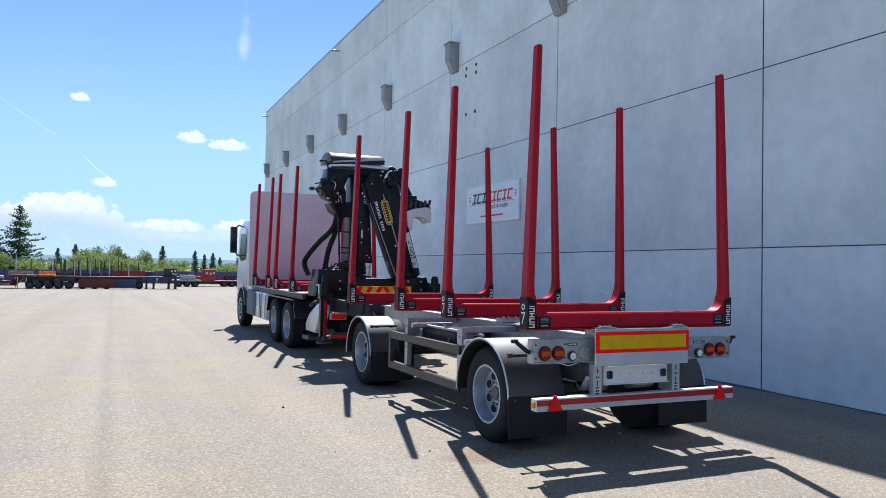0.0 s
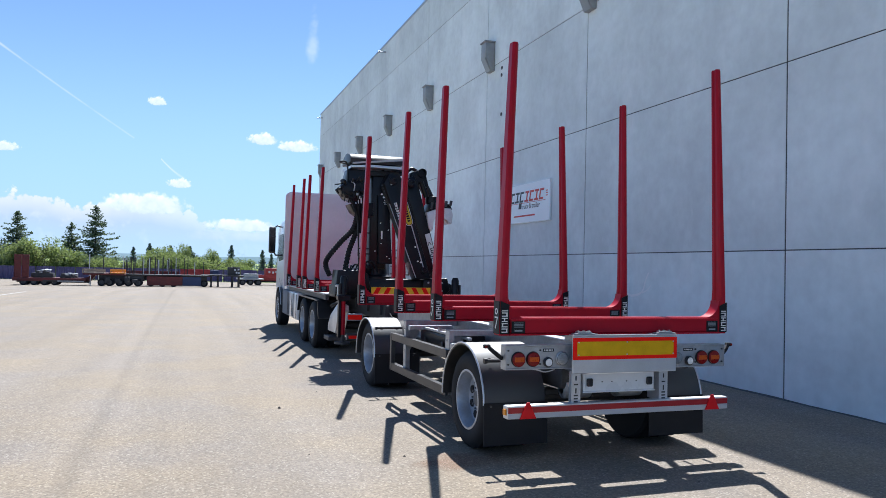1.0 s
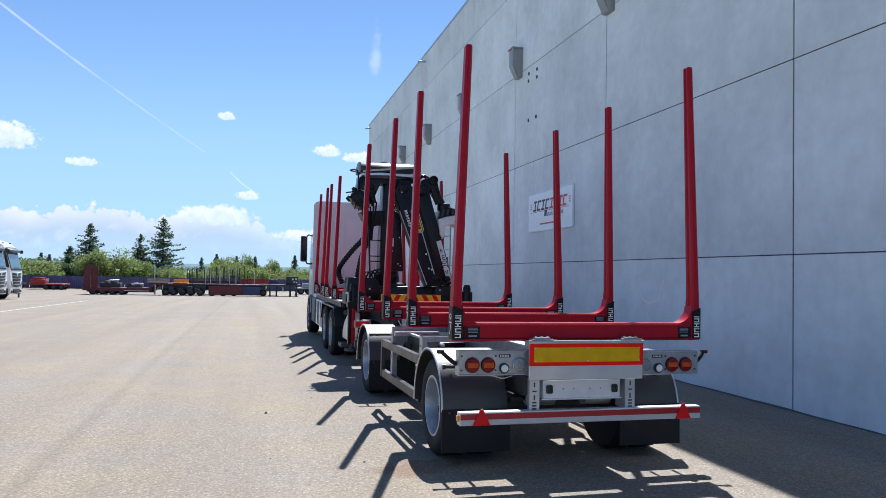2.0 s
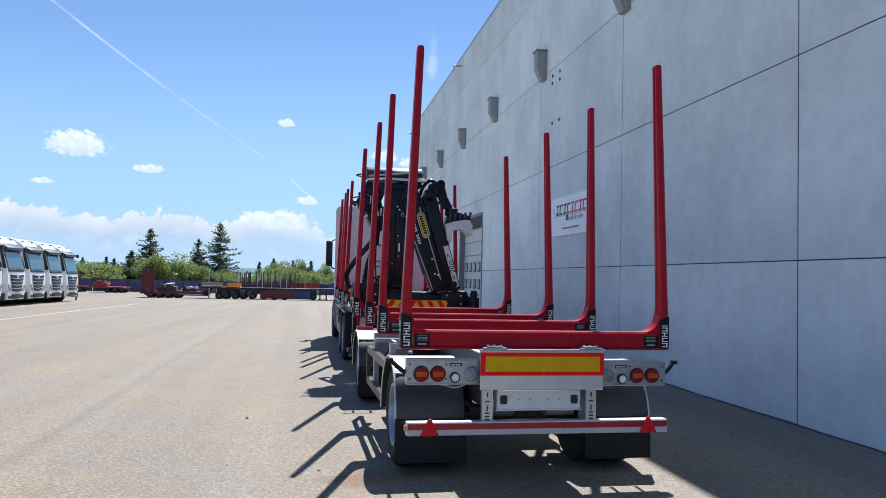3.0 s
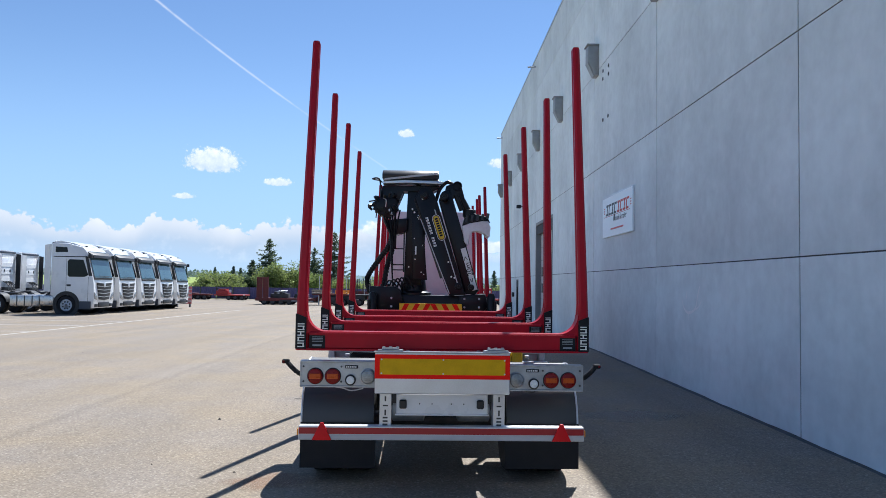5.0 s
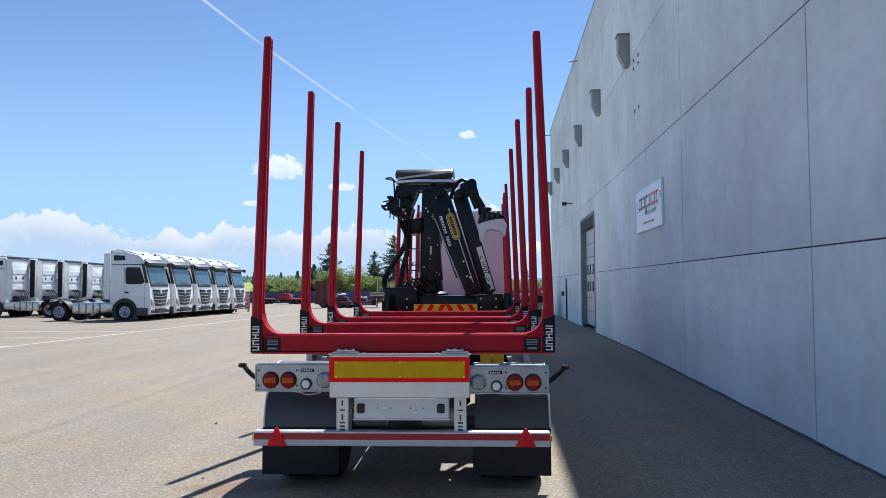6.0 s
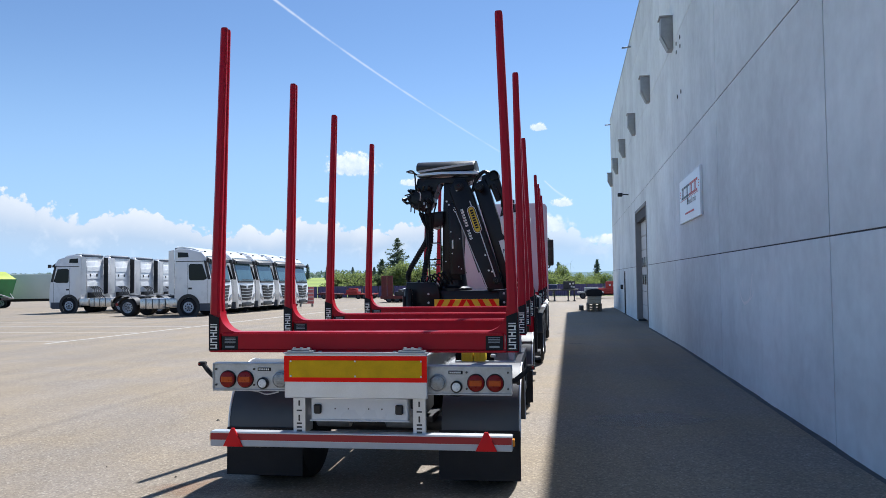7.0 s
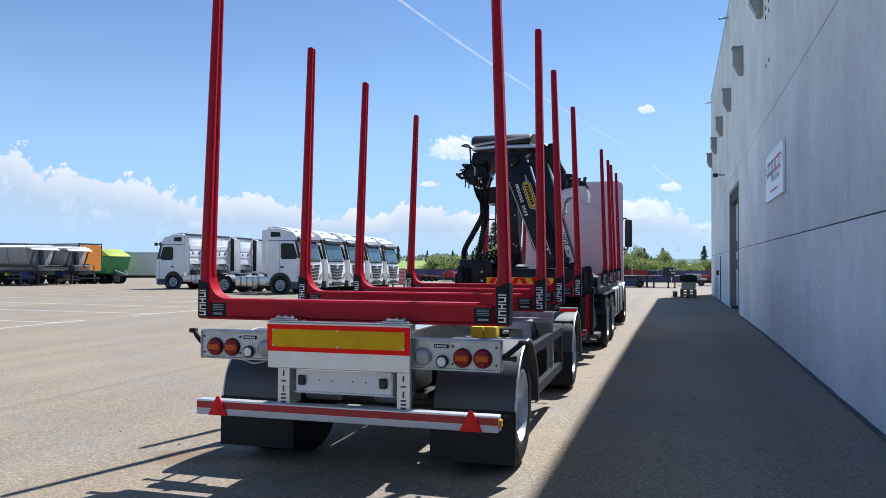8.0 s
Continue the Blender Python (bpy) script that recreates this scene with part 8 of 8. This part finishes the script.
# aerial haze painted in: pale blue base plus a faint glow
HILL = M("hill_painted_haze", (0.20, 0.28, 0.36), 0.9, var=0.15, scale=0.003, fine=0.03, bump=0)
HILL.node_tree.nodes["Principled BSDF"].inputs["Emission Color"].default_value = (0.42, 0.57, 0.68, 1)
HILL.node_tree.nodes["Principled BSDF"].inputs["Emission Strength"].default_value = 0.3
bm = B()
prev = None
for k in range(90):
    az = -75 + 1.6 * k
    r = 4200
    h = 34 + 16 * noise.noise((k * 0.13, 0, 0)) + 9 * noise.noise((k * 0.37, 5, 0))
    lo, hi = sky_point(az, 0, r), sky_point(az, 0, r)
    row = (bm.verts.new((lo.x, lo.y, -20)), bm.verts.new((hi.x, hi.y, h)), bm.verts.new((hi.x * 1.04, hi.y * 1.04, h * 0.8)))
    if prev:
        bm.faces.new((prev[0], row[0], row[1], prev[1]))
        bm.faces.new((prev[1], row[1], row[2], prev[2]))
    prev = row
tagged(part("backdrop", bm, HILL), "low hills on the horizon with blue haze painted in", "hills", kind="structure")


# white turned pale blue-grey, which paints in the haze before the turbines
PAINTED_HAZE = M("white_painted_haze", (0.62, 0.70, 0.78), 0.8, var=0.03, bump=0)


def wind_turbine(az, d, h):
    x, y = place(az, d)
    t = thing("wind_turbine", pose(x, y, 0), "far white wind turbine with haze painted into its colour", "wind turbine", "wind turbines")
    bm = B()
    tube(bm, [(0, 0, 0), (0, 0, h)], h * 0.008, 8)
    part("tower", bm, PAINTED_HAZE, t)
    bm = B()
    box(bm, -h * 0.02, h * 0.02, -h * 0.05, h * 0.03, h, h * 1.04)
    part("nacelle", bm, PAINTED_HAZE, t)
    for k in range(3):
        a = k * math.tau / 3 + az
        bm = B()
        prism(bm, [(-h * 0.007, 0), (h * 0.009, 0), (h * 0.003, h * 0.42), (-h * 0.003, h * 0.42)], "y", -h * 0.06, -h * 0.052)
        part("blade", bm, PAINTED_HAZE, t, "", pose(0, 0, h * 1.02) @ Matrix.Rotation(a, 4, "Y"))


for az, d, h in ((0.4, 2600, 46), (4.0, 2600, 34), (4.4, 2800, 32), (6.6, 2800, 32), (-1.0, 2700, 36)):
    wind_turbine(az, d, h)


# ---- small marks on the asphalt ----
def stain_material(name, colour, amount):
    m = M(name, colour, 0.85, var=0.2, scale=3, fine=40, bump=0)
    nt = m.node_tree
    tc = nt.nodes["Texture Coordinate"]
    ln = nt.nodes.new("ShaderNodeVectorMath")
    ln.operation = "LENGTH"
    nt.links.new(tc.outputs["Object"], ln.inputs[0])
    nz = nt.nodes.new("ShaderNodeTexNoise")
    nz.inputs["Scale"].default_value, nz.inputs["Detail"].default_value = 2.2, 6
    nt.links.new(tc.outputs["Object"], nz.inputs["Vector"])
    sub = nt.nodes.new("ShaderNodeMath")
    sub.operation = "SUBTRACT"
    nt.links.new(nz.outputs[0], sub.inputs[0])
    mul = nt.nodes.new("ShaderNodeMath")
    mul.operation = "MULTIPLY"
    mul.inputs[1].default_value = 0.75
    nt.links.new(ln.outputs["Value"], mul.inputs[0])
    nt.links.new(mul.outputs[0], sub.inputs[1])
    r = nt.nodes.new("ShaderNodeMapRange")
    r.interpolation_type = "SMOOTHSTEP"
    r.inputs["From Min"].default_value, r.inputs["From Max"].default_value, r.inputs["To Max"].default_value = -0.12, 0.25, amount
    nt.links.new(sub.outputs[0], r.inputs["Value"])
    nt.links.new(r.outputs[0], nt.nodes["Principled BSDF"].inputs["Alpha"])
    return m


def stain(x, y, w, l, rz, material, label):
    bm = B()
    vs = [bm.verts.new((math.cos(k * math.tau / 24), math.sin(k * math.tau / 24), 0)) for k in range(24)]
    bm.faces.new(vs)
    o = part("stain", bm, material, None, "", pose(x, y, ground_z(y) + 0.005, 0.28 if y > 6.5 else 0, 0, rz) @ Matrix.Diagonal((w, l, 1, 1)))
    return tagged(o, label, "stain", kind="structure")


RUSTY = stain_material("rust_stain", (0.30, 0.15, 0.08), 0.32)
OILY = stain_material("oil_stain", (0.09, 0.08, 0.07), 0.3)
CHALKY = stain_material("pale_scuff", (0.36, 0.33, 0.30), 0.35)
stain(2.72, 6.85, 0.65, 0.45, 20, RUSTY, "rusty orange stain on the asphalt")
stain(5.5, 12.43, 0.34, 0.035, 2, OILY, "thin dark crack in the asphalt")
stain(6.1, 21.15, 0.62, 0.10, -25, CHALKY, "pale scuff mark on the asphalt")
for x, y, w, l in ((6.9, 10.5, 0.7, 1.2),):
    stain(x, y, w, l, x * 40, OILY if x < 6 else CHALKY, "faint old oil stain on the asphalt" if x < 6 else "pale worn patch on the asphalt")

rng = random.Random(23)
bm = B()
for k in range(60):
    x, y = rng.uniform(-9, 8.2), rng.uniform(2.5, 30)
    r = rng.uniform(0.006, 0.016)
    z = ground_z(y)
    if k == 0:
        x, y, r, z = 1.37, 9.87, 0.03, ground_z(9.87)
    ring = [bm.verts.new((x + r * rng.uniform(0.7, 1.3) * math.cos(a), y + r * rng.uniform(0.7, 1.3) * math.sin(a), z)) for a in [j * math.tau / 6 for j in range(6)]]
    tip = bm.verts.new((x, y, z + r * 0.9))
    for j in range(6):
        bm.faces.new((ring[j], ring[(j + 1) % 6], tip))
tagged(part("gravel", bm, M("dark_grit", (0.07, 0.06, 0.05), 0.9, var=0.3, bump=0)), "loose dark grit scattered over the asphalt", "gravel", kind="stuff")

# forked pale scuff on the concrete
SCUFF = M("chalky_scuff", (0.97, 0.97, 0.97), 0.5, var=0.03, scale=6, fine=60, bump=0.05, coat=1.0)
SCUFF.node_tree.nodes["Principled BSDF"].inputs["Coat Roughness"].default_value = 0.5
bm = B()
for n, (w0, w1, path) in enumerate(((0.05, 0.02, ((13.17, 1.42), (13.36, 1.47), (13.48, 1.56), (13.53, 1.66))), (0.05, 0.03, ((13.2, 1.43), (12.95, 1.47), (12.8, 1.56), (12.72, 1.74), (12.62, 1.9))), (0.03, 0.015, ((12.84, 1.5), (12.66, 1.56), (12.53, 1.66))), (0.025, 0.01, ((13.18, 1.44), (13.17, 1.3))), (0.03, 0.03, ((13.3, 1.68), (13.26, 1.82))))):
    pts = smooth_line([(0, y, z) for y, z in path], 6)
    prev = None
    for k, p in enumerate(pts):
        a, b = Vector(pts[max(0, k - 1)]), Vector(pts[min(len(pts) - 1, k + 1)])
        side = Vector((1, 0, 0)).cross(b - a).normalized() * (w0 + (w1 - w0) * k / (len(pts) - 1)) * 0.5
        row = [bm.verts.new((WX - 0.004 - 0.0006 * n, q.y, q.z)) for q in (Vector(p) - side, Vector(p) + side)]
        if prev:
            bm.faces.new((prev[0], row[0], row[1], prev[1]))
        prev = row
tagged(part("scuff_mark", bm, SCUFF), "forked chalky white scuff mark on the concrete wall", "scuff mark", kind="structure")

# uneven rim of asphalt along the foot of the wall
rng = random.Random(31)
bm = B()
prev = None
for k in range(260):
    y = -10 + 0.2 * k
    if DOOR[0] - 0.2 < y < DOOR[1] + 0.2:
        prev = None
        continue
    z = ground_z(y)
    w, h = 0.04 + 0.04 * noise.noise((y * 0.7, 3, 0)) + rng.uniform(0, 0.008), 0.008 + 0.012 * noise.noise((y * 0.9, 8, 0)) + rng.uniform(0, 0.004)
    row = [bm.verts.new(p) for p in ((WX - w - 0.03, y, z + 0.001), (WX - w * 0.5, y, z + h * 0.6), (WX - 0.002, y, z + h))]
    if prev:
        for i in (0, 1):
            bm.faces.new((prev[i], prev[i + 1], row[i + 1], row[i]))
    prev = row
tagged(part("pavement_edge", bm, M("edge_tar", (0.09, 0.085, 0.08), 0.9, var=0.3, scale=3, fine=30, bump=0.3)), "uneven dark asphalt rim along the wall's foot", "asphalt edge", kind="structure")
